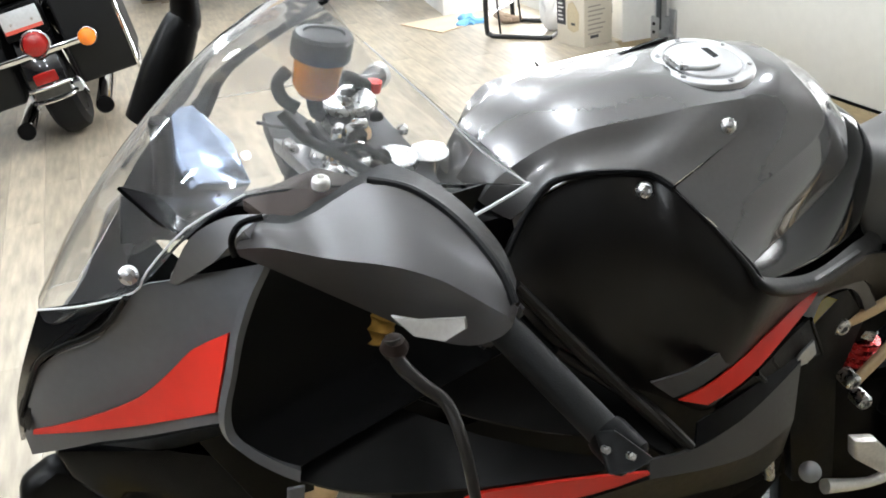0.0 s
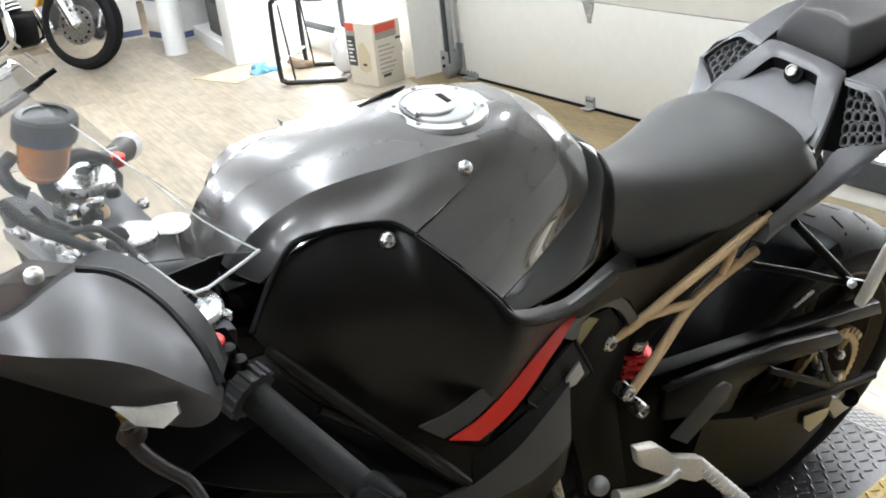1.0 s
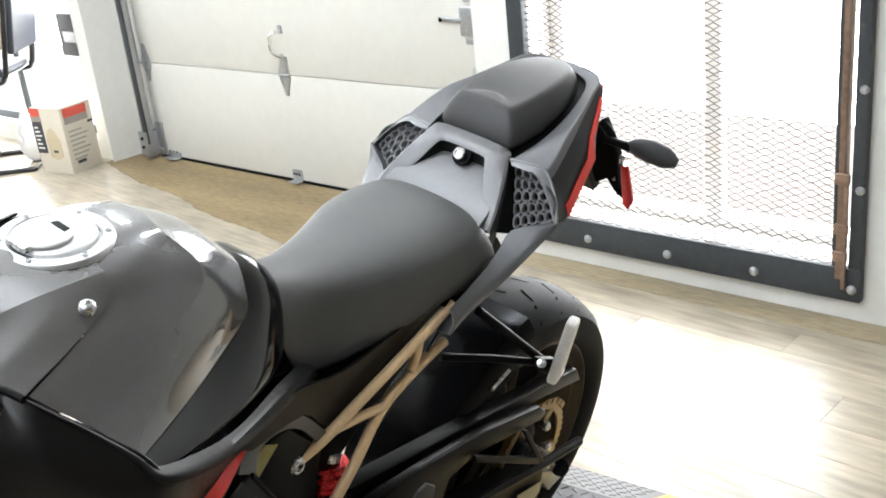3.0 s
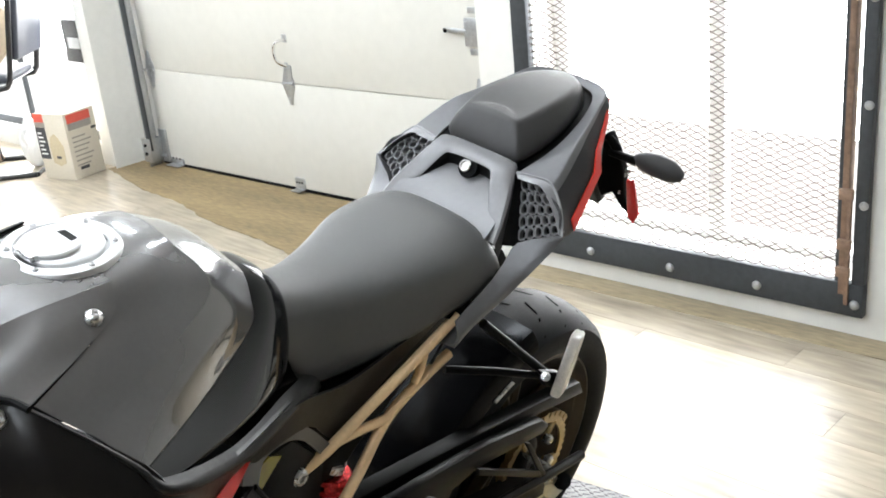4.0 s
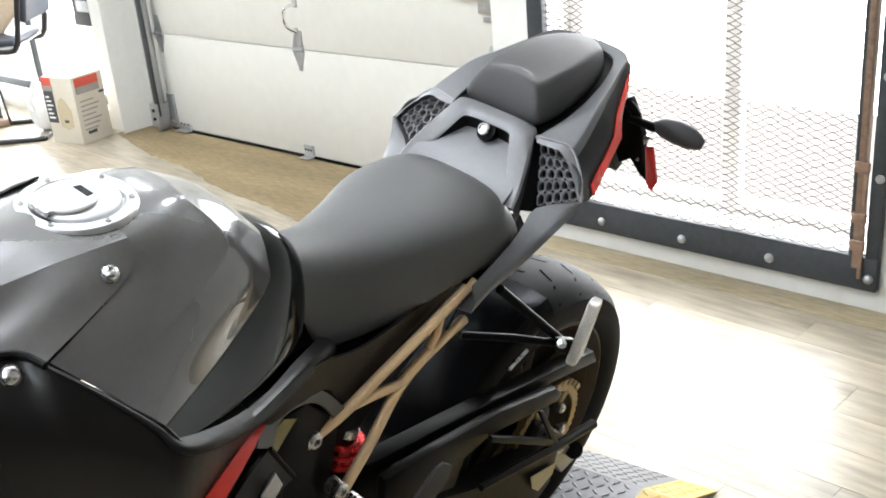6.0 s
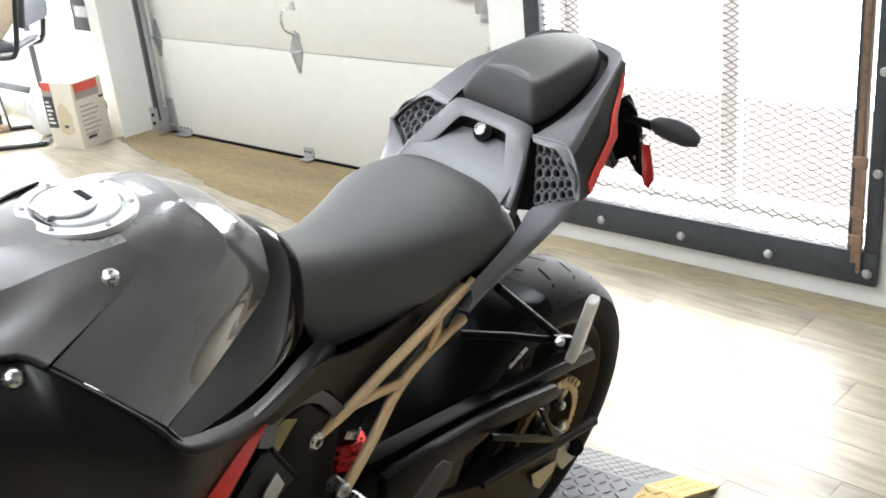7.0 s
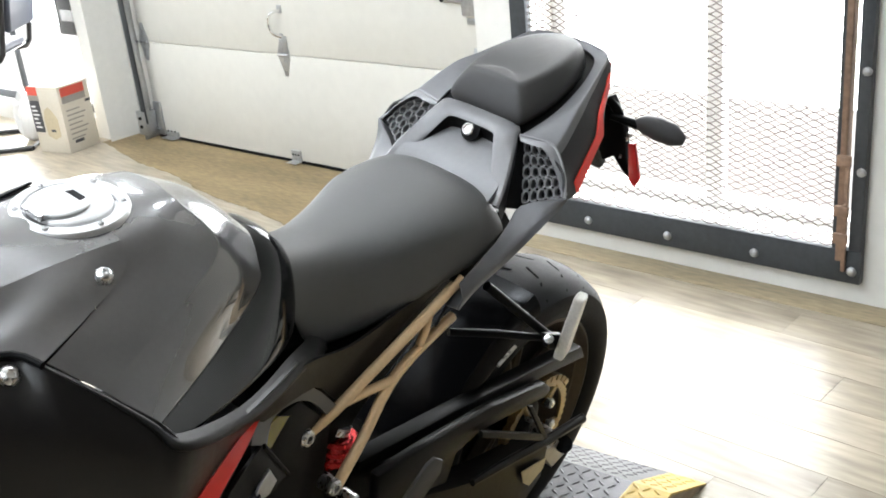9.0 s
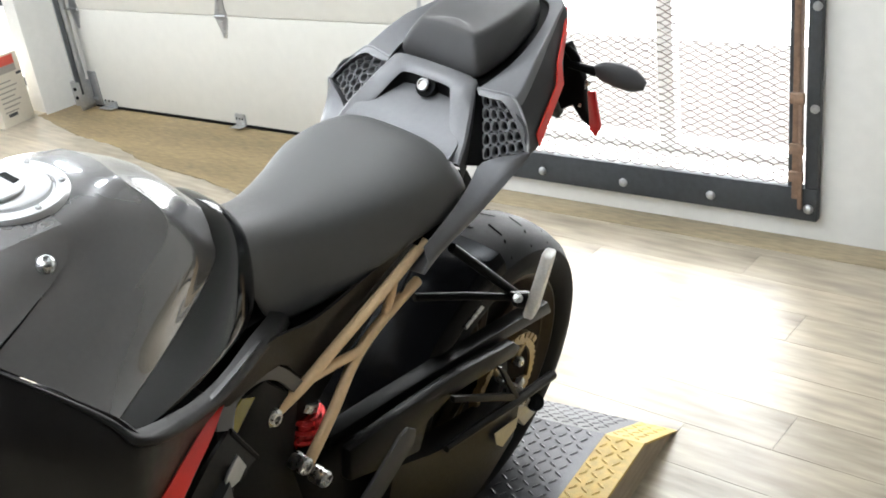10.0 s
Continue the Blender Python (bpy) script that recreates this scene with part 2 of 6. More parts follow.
    faces = [bm.faces.new((vs[i][j], vs[i][j + 1], vs[i + 1][j + 1], vs[i + 1][j])) for i in range(len(vs) - 1) for j in range(len(vs[0]) - 1)]
    if thick:
        bmesh.ops.recalc_face_normals(bm, faces=faces)
        bmesh.ops.solidify(bm, geom=faces, thickness=thick)
    return bm


def plate(points, normal, thick, bevel=0.0, bm=None):
    """A slab: a polygon pushed along normal by thick."""
    bm = bm or bmesh.new()
    face = bm.faces.new([bm.verts.new(p) for p in points])
    out = bmesh.ops.extrude_face_region(bm, geom=[face])["geom"]
    move = Vector(normal).normalized() * thick
    verts = [v for v in out if isinstance(v, bmesh.types.BMVert)]
    for v in verts:
        v.co += move
    bmesh.ops.recalc_face_normals(bm, faces=bm.faces[:])
    if bevel:
        bmesh.ops.bevel(bm, geom=[e for e in bm.edges], offset=bevel, segments=2, affect="EDGES", profile=0.5)
    return bm

# ---- the room ----
WALL_Y = 3.427
# the back wall stands two degrees askew of the rest
ASKEW = Matrix.Translation((-2.2, 3.43, 0)) @ Matrix.Rotation(radians(2.0), 4, "Z") @ Matrix.Translation((2.2, -3.43, 0))


def askew(ob):
    ob.matrix_world = ASKEW @ ob.matrix_world
    return ob


floor = mesh_object("floor", plain_box(bmesh.new(), -11.5, 4.0, -6.0, 3.86, -0.12, -0.012), material("floor_joint", (0.30, 0.24, 0.17), 0.7), smooth=0)
tagged(floor, "light oak wood-look plank floor with dusty worn patches", "floor", kind="structure")

tagged(mesh_object("pavement", plate([(-20.0, 3.14, -0.02), (-11.8, 3.42, -0.02), (4.3, 3.985, -0.02), (6.0, 4.05, -0.02), (6.0, 5.598, -0.02), (-20.0, 5.598, -0.02)], (0, 0, -1), 0.1), material("pale_concrete", (0.13, 0.125, 0.12), 0.8, 0, 0, 0.08, 6, 0.2, 90), smooth=0), "pale sunlit concrete pavement outside the windows", "pavement", kind="structure")
ceiling = mesh_object("ceiling", plain_box(bmesh.new(), -11.5, 4.0, -6.0, 4.0, 3.0, 3.1), M_CEIL, smooth=0)
tagged(ceiling, "plain off-white showroom ceiling", "ceiling", kind="structure")


def wall_with_openings(name, x0, x1, z1, openings, y0, y1, label):
    """A wall along x whose openings (x0, x1, z0, z1) go right through it."""
    bm = bmesh.new()
    x = x0
    for ox0, ox1, oz0, oz1 in sorted(openings):
        plain_box(bm, x, ox0, y0, y1, 0, z1)
        if oz0 > 0:
            plain_box(bm, ox0, ox1, y0, y1, 0, oz0)
        if oz1 < z1:
            plain_box(bm, ox0, ox1, y0, y1, oz1, z1)
        x = ox1
    plain_box(bm, x, x1, y0, y1, 0, z1)
    ob = mesh_object(name, bm, M_WALL, smooth=0)
    return tagged(ob, label, "wall", kind="structure")


askew(wall_with_openings("wall_north", -5.88, 4.3, 3.0, [(-5.8795, -3.02, 0.0, 2.25), (-2.755, -1.56, 0.187, 2.3)],
                         WALL_Y, WALL_Y + 0.30, "cream painted wall holding a garage door and a barred window"))
askew(wall_with_openings("wall_north_west", -11.8, -5.8805, 3.0, [(-9.6, -6.06, 0.12, 2.6)],
                         WALL_Y + 0.035, WALL_Y + 0.30, "cream painted pier and shop-front wall, scuffed at its foot"))
# east and south walls are never in view; dark to hold back fill light
for nm, bx in (("wall_west", (-11.6, -11.5, -6.0, 3.6)), ("wall_east", (4.0, 4.1, -6.0, 3.6)), ("wall_south", (-11.5, 4.0, -6.1, -6.0))):
    tagged(mesh_object(nm, plain_box(bmesh.new(), *bx, 0, 3.0), M_WALL if nm == "wall_west" else M_SHADE, smooth=0), "unseen showroom wall, made dark grey to cut bounced light" if nm != "wall_west" else "plain cream painted showroom wall", "wall", kind="structure")
backdrop = mesh_object("backdrop", plain_box(bmesh.new(), -20.0, 6.0, 5.6, 5.65, -0.1, 4.5), M_OUTSIDE, smooth=0)
tagged(backdrop, "overexposed bright daylight outside the windows", "backdrop", kind="structure")

stain = material("dirty_threshold", (0.215, 0.158, 0.08), 0.6, 0, 0, 0.45, 14, 0.3, 90, stretch=(0.3, 1.4, 1))
rag = random.Random(8)
worn_edge = [(-2.9 - 3.03 * k / 60, 2.86 + 0.40 * (k / 60) ** 1.3 + 0.014 * math.sin(k * 0.35) + rag.uniform(-0.007, 0.007), 0.001) for k in range(61)]
tagged(mesh_object("threshold", plate([(-5.93, 3.60, 0.001), (-2.9, 3.66, 0.001)] + worn_edge, (0, 0, 1), 0.002), stain, smooth=0), "dirty worn brown threshold along the garage door", "threshold", kind="structure")
# brown of this strip holds both dirt and the shade beside the wall
tagged(askew(mesh_object("wall_dirt_shade_strip", box(-3.02, 4.0, 3.31, WALL_Y - 0.001, -0.01, 0.003, 0.001), material("dusty_shaded_floor_edge", (0.29, 0.235, 0.15), 0.6, 0, 0, 0.4, 14, 0.3, 90, stretch=(0.3, 1.4, 1)))), "dusty brown strip of floor, the shade by the wall put in its colour", "floor strip", kind="structure")

# sectional garage door
door_1 = thing("door_1", "cream sectional garage door, closed, with steel hardware", "garage door", kind="structure")
DY = 3.636
SEAMS = [0.018, 0.562, 1.117, 1.677, 2.232]
for z0, z1 in zip(SEAMS, SEAMS[1:]):
    part("panel", box(-5.69, -3.0, DY, DY + 0.045, z0 + 0.0015, z1 - 0.0015, 0.004), M_DOOR, door_1)
part("bottom_seal", box(-5.69, -3.0, DY - 0.006, DY + 0.04, 0.007, 0.019, 0.003), M_BLACK, door_1, "black rubber bottom seal")


def hinge_plate(x, z, s=1.0):
    """A diamond-shaped galvanised hinge with its knuckle."""
    pts = [(-0.011, 0.105), (0.011, 0.105), (0.02, 0.07), (0.042, 0.015), (0.042, -0.015), (0.02, -0.07), (0.011, -0.105), (-0.011, -0.105), (-0.02, -0.07), (-0.042, -0.015), (-0.042, 0.015), (-0.02, 0.07)]
    ob = part("hinge", plate([(x + s * a, DY - 0.0005, z + s * b) for a, b in pts], (0, -1, 0), 0.004, 0.001), M_GALV, door_1, "galvanised steel hinge")
    part("knuckle", tube([(x - 0.04 * s, DY - 0.008, z), (x + 0.04 * s, DY - 0.008, z)], 0.007 * s, 10), M_GALV, ob)
    for dz in (0.075, -0.075, 0.03, -0.03):
        part("rivet", lathe([(0.006, 0), (0.006, 0.003), (0.003, 0.005), (0, 0.005)], along((x, DY - 0.004, z + dz * s), (x, DY - 1, z + dz * s)), 8), M_GALV, ob)


for sx in (-5.65, -4.436, -3.20):
    for sz in SEAMS[1:4]:
        hinge_plate(sx, sz)
# roller in the side track
for sz in SEAMS[1:4]:
    part("roller_stem", tube([(-5.755, DY - 0.02, sz), (-5.655, DY - 0.02, sz)], 0.006, 8), M_GALV, door_1)
    part("roller", lathe([(0.012, 0), (0.022, 0.003), (0.022, 0.014), (0.012, 0.017)], along((-5.76, DY - 0.02, sz), (-5.6, DY - 0.02, sz)), 16), M_BLACK, door_1)
# lift handle
handle = part("lift_handle", tube(spline([(-4.421, DY, 0.78), (-4.436, DY - 0.05, 0.77), (-4.451, DY - 0.055, 0.725), (-4.441, DY - 0.05, 0.68), (-4.426, DY - 0.01, 0.65)], 5), 0.008, 10), M_CHROME, door_1, "steel lift handle")
part("handle_foot", box(-4.444, -4.401, DY - 0.006, DY + 0.002, 0.58, 0.655, 0.004), M_GALV, handle)
part("handle_head", box(-4.438, -4.406, DY - 0.006, DY + 0.002, 0.765, 0.805, 0.004), M_GALV, handle)
# side latch
latch = part("latch", box(-3.25, -3.165, DY - 0.02, DY + 0.002, 0.80, 0.915, 0.004), M_GALV, door_1, "galvanised slide latch")
part("latch_bolt", tube([(-3.36, DY - 0.015, 0.865), (-3.24, DY - 0.015, 0.86)], 0.010, 10), M_GALV, latch)
part("latch_pull", tube([(-3.36, DY - 0.015, 0.865), (-3.33, DY - 0.045, 0.865)], 0.008, 8), M_BLACK, latch)
for z in (0.945, 0.775):
    part("latch_bracket", box(-3.235, -3.165, DY - 0.008, DY + 0.002, z - 0.012, z + 0.012, 0.002), M_GALV, latch)
# bottom fittings
for bx, bw in ((-4.49, 0.07), (-5.60, 0.115)):
    foot = part("bottom_bracket", box(bx, bx + bw, DY - 0.01, DY + 0.002, 0.016, 0.075 if bw < 0.1 else 0.05, 0.003), M_GALV, door_1, "galvanised bottom bracket")
    part("bracket_shelf", box(bx, bx + bw, DY - 0.05, DY - 0.002, 0.014, 0.019, 0.001), M_GALV, foot)
    for k in range(3):
        part("bracket_hole", lathe([(0.006, 0), (0.006, 0.002), (0, 0.002)], along((bx + bw * (k + 0.7) / 3.4, DY - 0.0095, 0.052), (bx + bw * (k + 0.7) / 3.4, -9, 0.052)), 8), M_BLACK, foot)
corner = part("corner_bracket", box(-5.685, -5.615, DY - 0.012, DY + 0.002, 0.02, 0.215, 0.004), M_GALV, door_1, "galvanised corner bracket")
part("bracket_pin", tube([(-5.75, DY - 0.02, 0.06), (-5.63, DY - 0.02, 0.06)], 0.008, 8), M_GALV, corner)
askew(door_1)
tagged(askew(mesh_object("door_jamb", box(-5.879, -5.698, DY + 0.006, DY + 0.05, 0.0, 2.249, 0.003), M_WALL)), "cream painted jamb behind the door track", "door jamb", kind="structure")
track = thing("door_track", "galvanised vertical door track beside the pier", "track", kind="structure")
TY = DY - 0.012
part("rail", box(-5.715, -5.705, TY - 0.072, TY, 0.0, 2.6, 0.001), M_GALV, track)
part("rail_web", box(-5.705, -5.660, TY - 0.072, TY - 0.065, 0.10, 2.6, 0.001), M_STEEL, track)
part("rail_lip", box(-5.663, -5.657, TY - 0.064, TY - 0.042, 0.10, 2.6, 0.001), M_GALV, track)
part("rail_foot", box(-5.755, -5.67, TY - 0.077, TY, 0.03, 0.17, 0.004), M_GALV, track)
for z in (0.08, 0.13):
    part("track_bolt", lathe([(0.01, 0), (0.01, 0.008), (0, 0.009)], along((-5.715, TY - 0.077, z), (-5.715, TY - 1, z)), 8), M_BLACK, track)
askew(track)

# barred window: frame, expanded metal, sash behind
window_1 = thing("window_1", "bright window behind a steel frame with expanded metal mesh", "window", kind="structure")
FY0, FY1 = WALL_Y - 0.035, WALL_Y - 0.003
part("frame_bottom", box(-2.825, -1.522, FY0, FY1, 0.078, 0.187, 0.004), M_STEEL, window_1, "dark steel bottom frame bar")
part("frame_top", box(-2.825, -1.522, FY0, FY1, 2.28, 2.38, 0.004), M_STEEL, window_1)
part("frame_left", box(-2.825, -2.755, FY0, FY1, 0.1875, 2.2795, 0.004), M_STEEL, window_1)
part("frame_right", box(-1.562, -1.522, FY0, FY1, 0.1875, 2.2795, 0.004), M_STEEL, window_1)
RUST = material("rusty_angle_iron", (0.20, 0.13, 0.09), 0.6, 0.3, 0, 0.4, 16, 0.3, 200)
part("mesh_frame", box(-1.615, -1.603, FY0 + 0.004, FY1, 0.1875, 2.2795, 0.002), M_STEEL, window_1, "dark steel edge of the mesh panel")
angle = part("angle_iron", box(-1.600, -1.580, FY0 - 0.006, FY1, 0.150, 2.2795, 0.002), RUST, window_1, "rusty angle iron")
part("angle_flange", box(-1.579, -1.566, FY0 - 0.014, FY0 - 0.003, 0.120, 0.49, 0.002), RUST, angle)
for z in (0.21, 0.30, 0.46):
    part("weld", box(-1.606, -1.562, FY0 - 0.018, FY0 - 0.004, z, z + 0.035, 0.004), RUST, angle)
for bx in (-2.84 + 0.32, -2.19, -1.868, -1.548):
    part("frame_bolt", lathe([(0.016, -0.002), (0.016, 0.003), (0.012, 0.009), (0.005, 0.012), (0, 0.012)], along((bx, FY0, 0.12), (bx, -9, 0.12)), 12), M_GALV, window_1)
for bz in (0.445, 0.75, 1.055, 1.36):
    for bx in (-2.79, -1.535):
        part("frame_bolt", lathe([(0.014, -0.002), (0.014, 0.003), (0.010, 0.008), (0, 0.010)], along((bx, FY0, bz), (bx, -9, bz)), 12), M_GALV, window_1)
# expanded metal: zigzag strands that meet at the knots
LW, SW, MY = 0.050, 0.0235, WALL_Y - 0.020
verts, faces = [], []
nx, nz = int(1.16 / (LW / 2)) + 1, int(2.11 / SW)
for r in range(nz):
    for up in (1, -1):
        line = []
        for k in range(nx):
            x = -2.765 + k * LW / 2
            z = 0.175 + r * SW + (up * SW / 2 if k % 2 else 0) + 0.0012 * up
            base_i = len(verts)
            verts.extend([(x, MY - 0.0015, z - 0.0014), (x, MY - 0.0015, z + 0.0014), (x, MY + 0.0015, z + 0.0014), (x, MY + 0.0015, z - 0.0014)])
            line.append(base_i)
        for a, b in zip(line, line[1:]):
            for i in range(4):
                faces.append((a + i, a + (i + 1) % 4, b + (i + 1) % 4, b + i))
me = bpy.data.meshes.new("expanded_metal")
me.from_pydata(verts, [], faces)
me.materials.append(material("weathered_mesh_steel", (0.11, 0.085, 0.07), 0.6, 0.3, 0, 0.3, 16))
mesh_ob = new("expanded_metal", me)
mesh_ob.parent = window_1
tagged(mesh_ob, "rust-brown expanded metal mesh", kind="stuff")
for x0, x1, z0, z1 in ((-2.755, -1.56, 0.1875, 0.215), (-2.755, -2.70, 0.2155, 2.3), (-2.13, -2.07, 0.2155, 2.3), (-1.62, -1.56, 0.2155, 2.3)):
    part("sash", box(x0, x1, WALL_Y + 0.13, WALL_Y + 0.175, z0, z1, 0.004), M_WHITE, window_1, "white painted window sash")
askew(window_1)

# shop-front glazing beyond the column
window_2 = thing("window_2", "bright shop-front glazing with slim dark frames", "window", kind="structure")
for x0, x1, z0, z1 in ((-9.6, -6.06, 0.12, 0.17), (-6.085, -6.06, 0.171, 2.6), (-7.03, -7.005, 0.171, 2.6), (-8.19, -8.165, 0.171, 2.6), (-9.6, -9.575, 0.171, 2.6)):
    part("mullion", box(x0, x1, WALL_Y + 0.10, WALL_Y + 0.13, z0, z1, 0.003), M_STEEL, window_2)
askew(window_2)

# ---- the sport motorcycle ----
# Points of the motorcycle are written (back, left, up) from its fuel cap; it leans 14 degrees on its side stand.
LOW = -1.12
TURN, LEAN = radians(4.13), radians(14)
BACK = Vector((-math.sin(TURN), math.cos(TURN), 0))
LEFT = Vector((math.cos(TURN) * math.cos(LEAN), math.sin(TURN) * math.cos(LEAN), -math.sin(LEAN)))
UP = (-BACK).cross(LEFT)
CAP_AT = Vector((-1.375, 0.955, 1.182))
bike_pose = Matrix((-BACK, LEFT, UP)).transposed().to_4x4()
bike_pose.translation = CAP_AT + LOW * UP
bike = thing("sport_motorcycle", "dark grey sport motorcycle with red stripes leaning on a platform", "motorcycle", bike_pose)


def K(pts):
    """Motorcycle points into its object's own axes."""
    return [Vector((-a, b, c - LOW)) for a, b, c in pts]


def K1(p):
    return Vector((-p[0], p[1], p[2] - LOW))


def other(pts):
    return [(a, -b, c) for a, b, c in pts]


def sheet(name, rows, mat, both=True, n=4, across=3, thick=0.004, curved=False, label="", parent=None, smooth=35.0, drop=0.0):
    made = []
    for side in ((0, 1) if both else (0,)):
        rr = [K([(a, -b, c - drop) for a, b, c in r] if side else r) for r in rows]
        made.append(part(name, grid(rr, n, across, thick, curved=curved), mat, parent or bike, label, smooth))
    return made


def bar(name, pts, radius, mat, both=False, smoothed=0, label="", parent=None, seg=12):
    for side in ((0, 1) if both else (0,)):
        pp = K(other(pts) if side else pts)
        made = part(name, tube(spline(pp, smoothed) if smoothed else pp, radius, seg), mat, parent or bike, label)
    return made


def disc(name, p, q, profile, mat, seg=32, label="", parent=None):
    return part(name, lathe(profile, along(K1(p), K1(q)), seg), mat, parent or bike, label)


def bolt(p, q, r, mat=None, parent=None):
    """A round-headed bolt at p that looks towards q."""
    return disc("bolt", p, q, [(r, -0.004), (r, 0.002), (r * 0.9, r * 0.45), (r * 0.6, r * 0.7), (r * 0.42, r * 0.75), (r * 0.4, r * 0.35)], mat or M_ALU, 16, parent=parent)



def build(name, polygon, normal, thick, mat, both=False, bevel=0.0015, label="", parent=None):
    """A slab from a polygon of motorcycle points."""
    made = None
    for side in ((0, 1) if both else (0,)):
        pts, nn = (other(polygon), (normal[0], -normal[1], normal[2])) if side else (polygon, normal)
        made = part(name, plate(K(pts), (-nn[0], nn[1], nn[2]), thick, bevel), mat, parent or bike, label, 40)
    return made

# engine and frame: the dark mass under the covers
build("engine", [(-0.45, 0.13, -0.35), (0.02, 0.15, -0.36), (0.24, 0.08, -0.42), (0.30, 0.08, -0.75), (0.05, 0.15, -0.92), (-0.45, 0.14, -0.90)], (0, -1, 0), 0.27, M_BLACK, bevel=0.02, label="black engine block behind the fairing")
build("battery_tray", [(0.22, 0.075, -0.28), (0.60, 0.09, -0.27), (0.66, 0.07, -0.32), (0.42, 0.07, -0.48), (0.28, 0.07, -0.60)], (0, -1, 0), 0.15, M_BLACK, bevel=0.008)

# tank: front cover, rear flanks, cap
def blend(r0, r1, k):
    return [tuple(Vector(p).lerp(Vector(q), k)) for p, q in zip(r0, r1)]


def rounded(rows, folds, k=0.10):
    """Lines of a loft whose folded lines are split in two, so that the fold comes out as a narrow round."""
    out = []
    for i, r in enumerate(rows):
        if i in folds:
            out += [blend(r, rows[i - 1], k), blend(r, rows[i + 1], k)]
        else:
            out.append(r)
    return out


def mirrored(rows):
    """Lines from the midline outwards, continued over to the far side."""
    return [other(r) for r in rows[:0:-1]] + rows


cover_ridge = [(-0.320, 0, -0.092), (-0.298, 0, -0.060), (-0.262, 0, -0.032), (-0.208, 0, -0.013), (-0.11, 0, -0.003), (-0.06, 0, -0.003), (0.005, 0, -0.004)]
cover_crease = [(-0.312, 0.050, -0.096), (-0.294, 0.056, -0.067), (-0.258, 0.062, -0.040), (-0.205, 0.066, -0.022), (-0.112, 0.071, -0.018), (-0.06, 0.075, -0.014), (0.005, 0.079, -0.014)]
cover_rim = [(-0.289, 0.082, -0.106), (-0.277, 0.090, -0.090), (-0.257, 0.102, -0.064), (-0.228, 0.112, -0.047), (-0.180, 0.121, -0.046), (-0.150, 0.131, -0.050), (-0.1335, 0.150, -0.057)]
cover_waist = [tuple(Vector(p) + Vector((0, -0.0035, -0.0035))) for p in blend(cover_crease, cover_rim, 0.5)]
cover_waist[5], cover_waist[6] = (-0.085, 0.105, -0.029), (-0.017, 0.107, -0.037)
cover_plane = [tuple(Vector(p) + Vector((0, 0, 0.002))) for p in blend(cover_ridge, cover_crease, 0.5)]
rows = rounded([cover_ridge, cover_plane, cover_crease, cover_waist, cover_rim], (2,), 0.11)
part("tank_cover", grid([K(r) for r in mirrored(rows)], 5, 4, 0.004, curved=True), M_GLOSS, bike, "glossy metallic grey tank front cover", 60)
under_seam = [(0.0, 0, -0.0065), (0.0, 0.045, -0.0095), (0.0, 0.078, -0.0175), (-0.023, 0.1045, -0.0405), (-0.074, 0.128, -0.0515), (-0.130, 0.150, -0.0595)]
flank_mid = [(0.06, 0, -0.006), (0.06, 0.040, -0.008), (0.060, 0.078, -0.022), (0.036, 0.110, -0.048), (-0.025, 0.138, -0.065), (-0.112, 0.166, -0.078)]
flank_fold = [(0.105, 0, -0.012), (0.100, 0.046, -0.015), (0.118, 0.083, -0.043), (0.112, 0.100, -0.067), (0.040, 0.132, -0.078), (-0.092, 0.180, -0.097)]
flank_band = [(0.160, 0, -0.042), (0.158, 0.043, -0.050), (0.160, 0.076, -0.082), (0.154, 0.095, -0.108), (0.060, 0.142, -0.116), (-0.074, 0.197, -0.119)]
flank_back = [(0.214, 0, -0.098), (0.212, 0.040, -0.104), (0.200, 0.070, -0.128), (0.184, 0.086, -0.150), (0.075, 0.139, -0.161), (-0.054, 0.210, -0.141)]
flank_lip = [(a + 0.004, b - 0.006, c - 0.010) for a, b, c in flank_back]
rows = rounded([under_seam, flank_mid, flank_fold, flank_band, flank_back, flank_lip], (2, 4), 0.12)
lines = [other(r[:0:-1]) + r for r in rows]
part("tank_flank", grid([K(r) for r in lines], 4, 4, 0.0, curved=True), M_GLOSS, bike, "metallic grey tank body with folded flanks", 60)
lip = [cover_rim[6], (-0.10, 0.178, -0.092), flank_back[5]]
sheet("flank_lip", [lip, [(a, b - 0.035, c - 0.06) for a, b, c in lip]], M_BLACK, n=1, across=1, thick=0.003)
knee_in = [(-0.058, 0.200, -0.147), (0.070, 0.131, -0.165), (0.180, 0.078, -0.152), (0.208, 0.035, -0.110), (0.210, 0.0, -0.104)]
knee_mid = [(-0.034, 0.214, -0.166), (0.095, 0.150, -0.186), (0.211, 0.090, -0.170), (0.240, 0.045, -0.124), (0.243, 0.0, -0.113)]
knee_out = [(-0.007, 0.205, -0.182), (0.122, 0.155, -0.214), (0.236, 0.095, -0.235), (0.266, 0.056, -0.160), (0.272, 0.0, -0.140)]
knee_end = [(0.000, 0.185, -0.196), (0.128, 0.135, -0.228), (0.246, 0.070, -0.250), (0.276, 0.040, -0.180), (0.282, 0.0, -0.165)]
rows = [knee_in, knee_mid, knee_out, knee_end]
part("knee_pad", grid([K(r + other(r[:-1])[::-1]) for r in rows], 5, 4, 0.0, curved=True), M_KNEE, bike, "glossy black plastic knee panel behind the tank", 60)
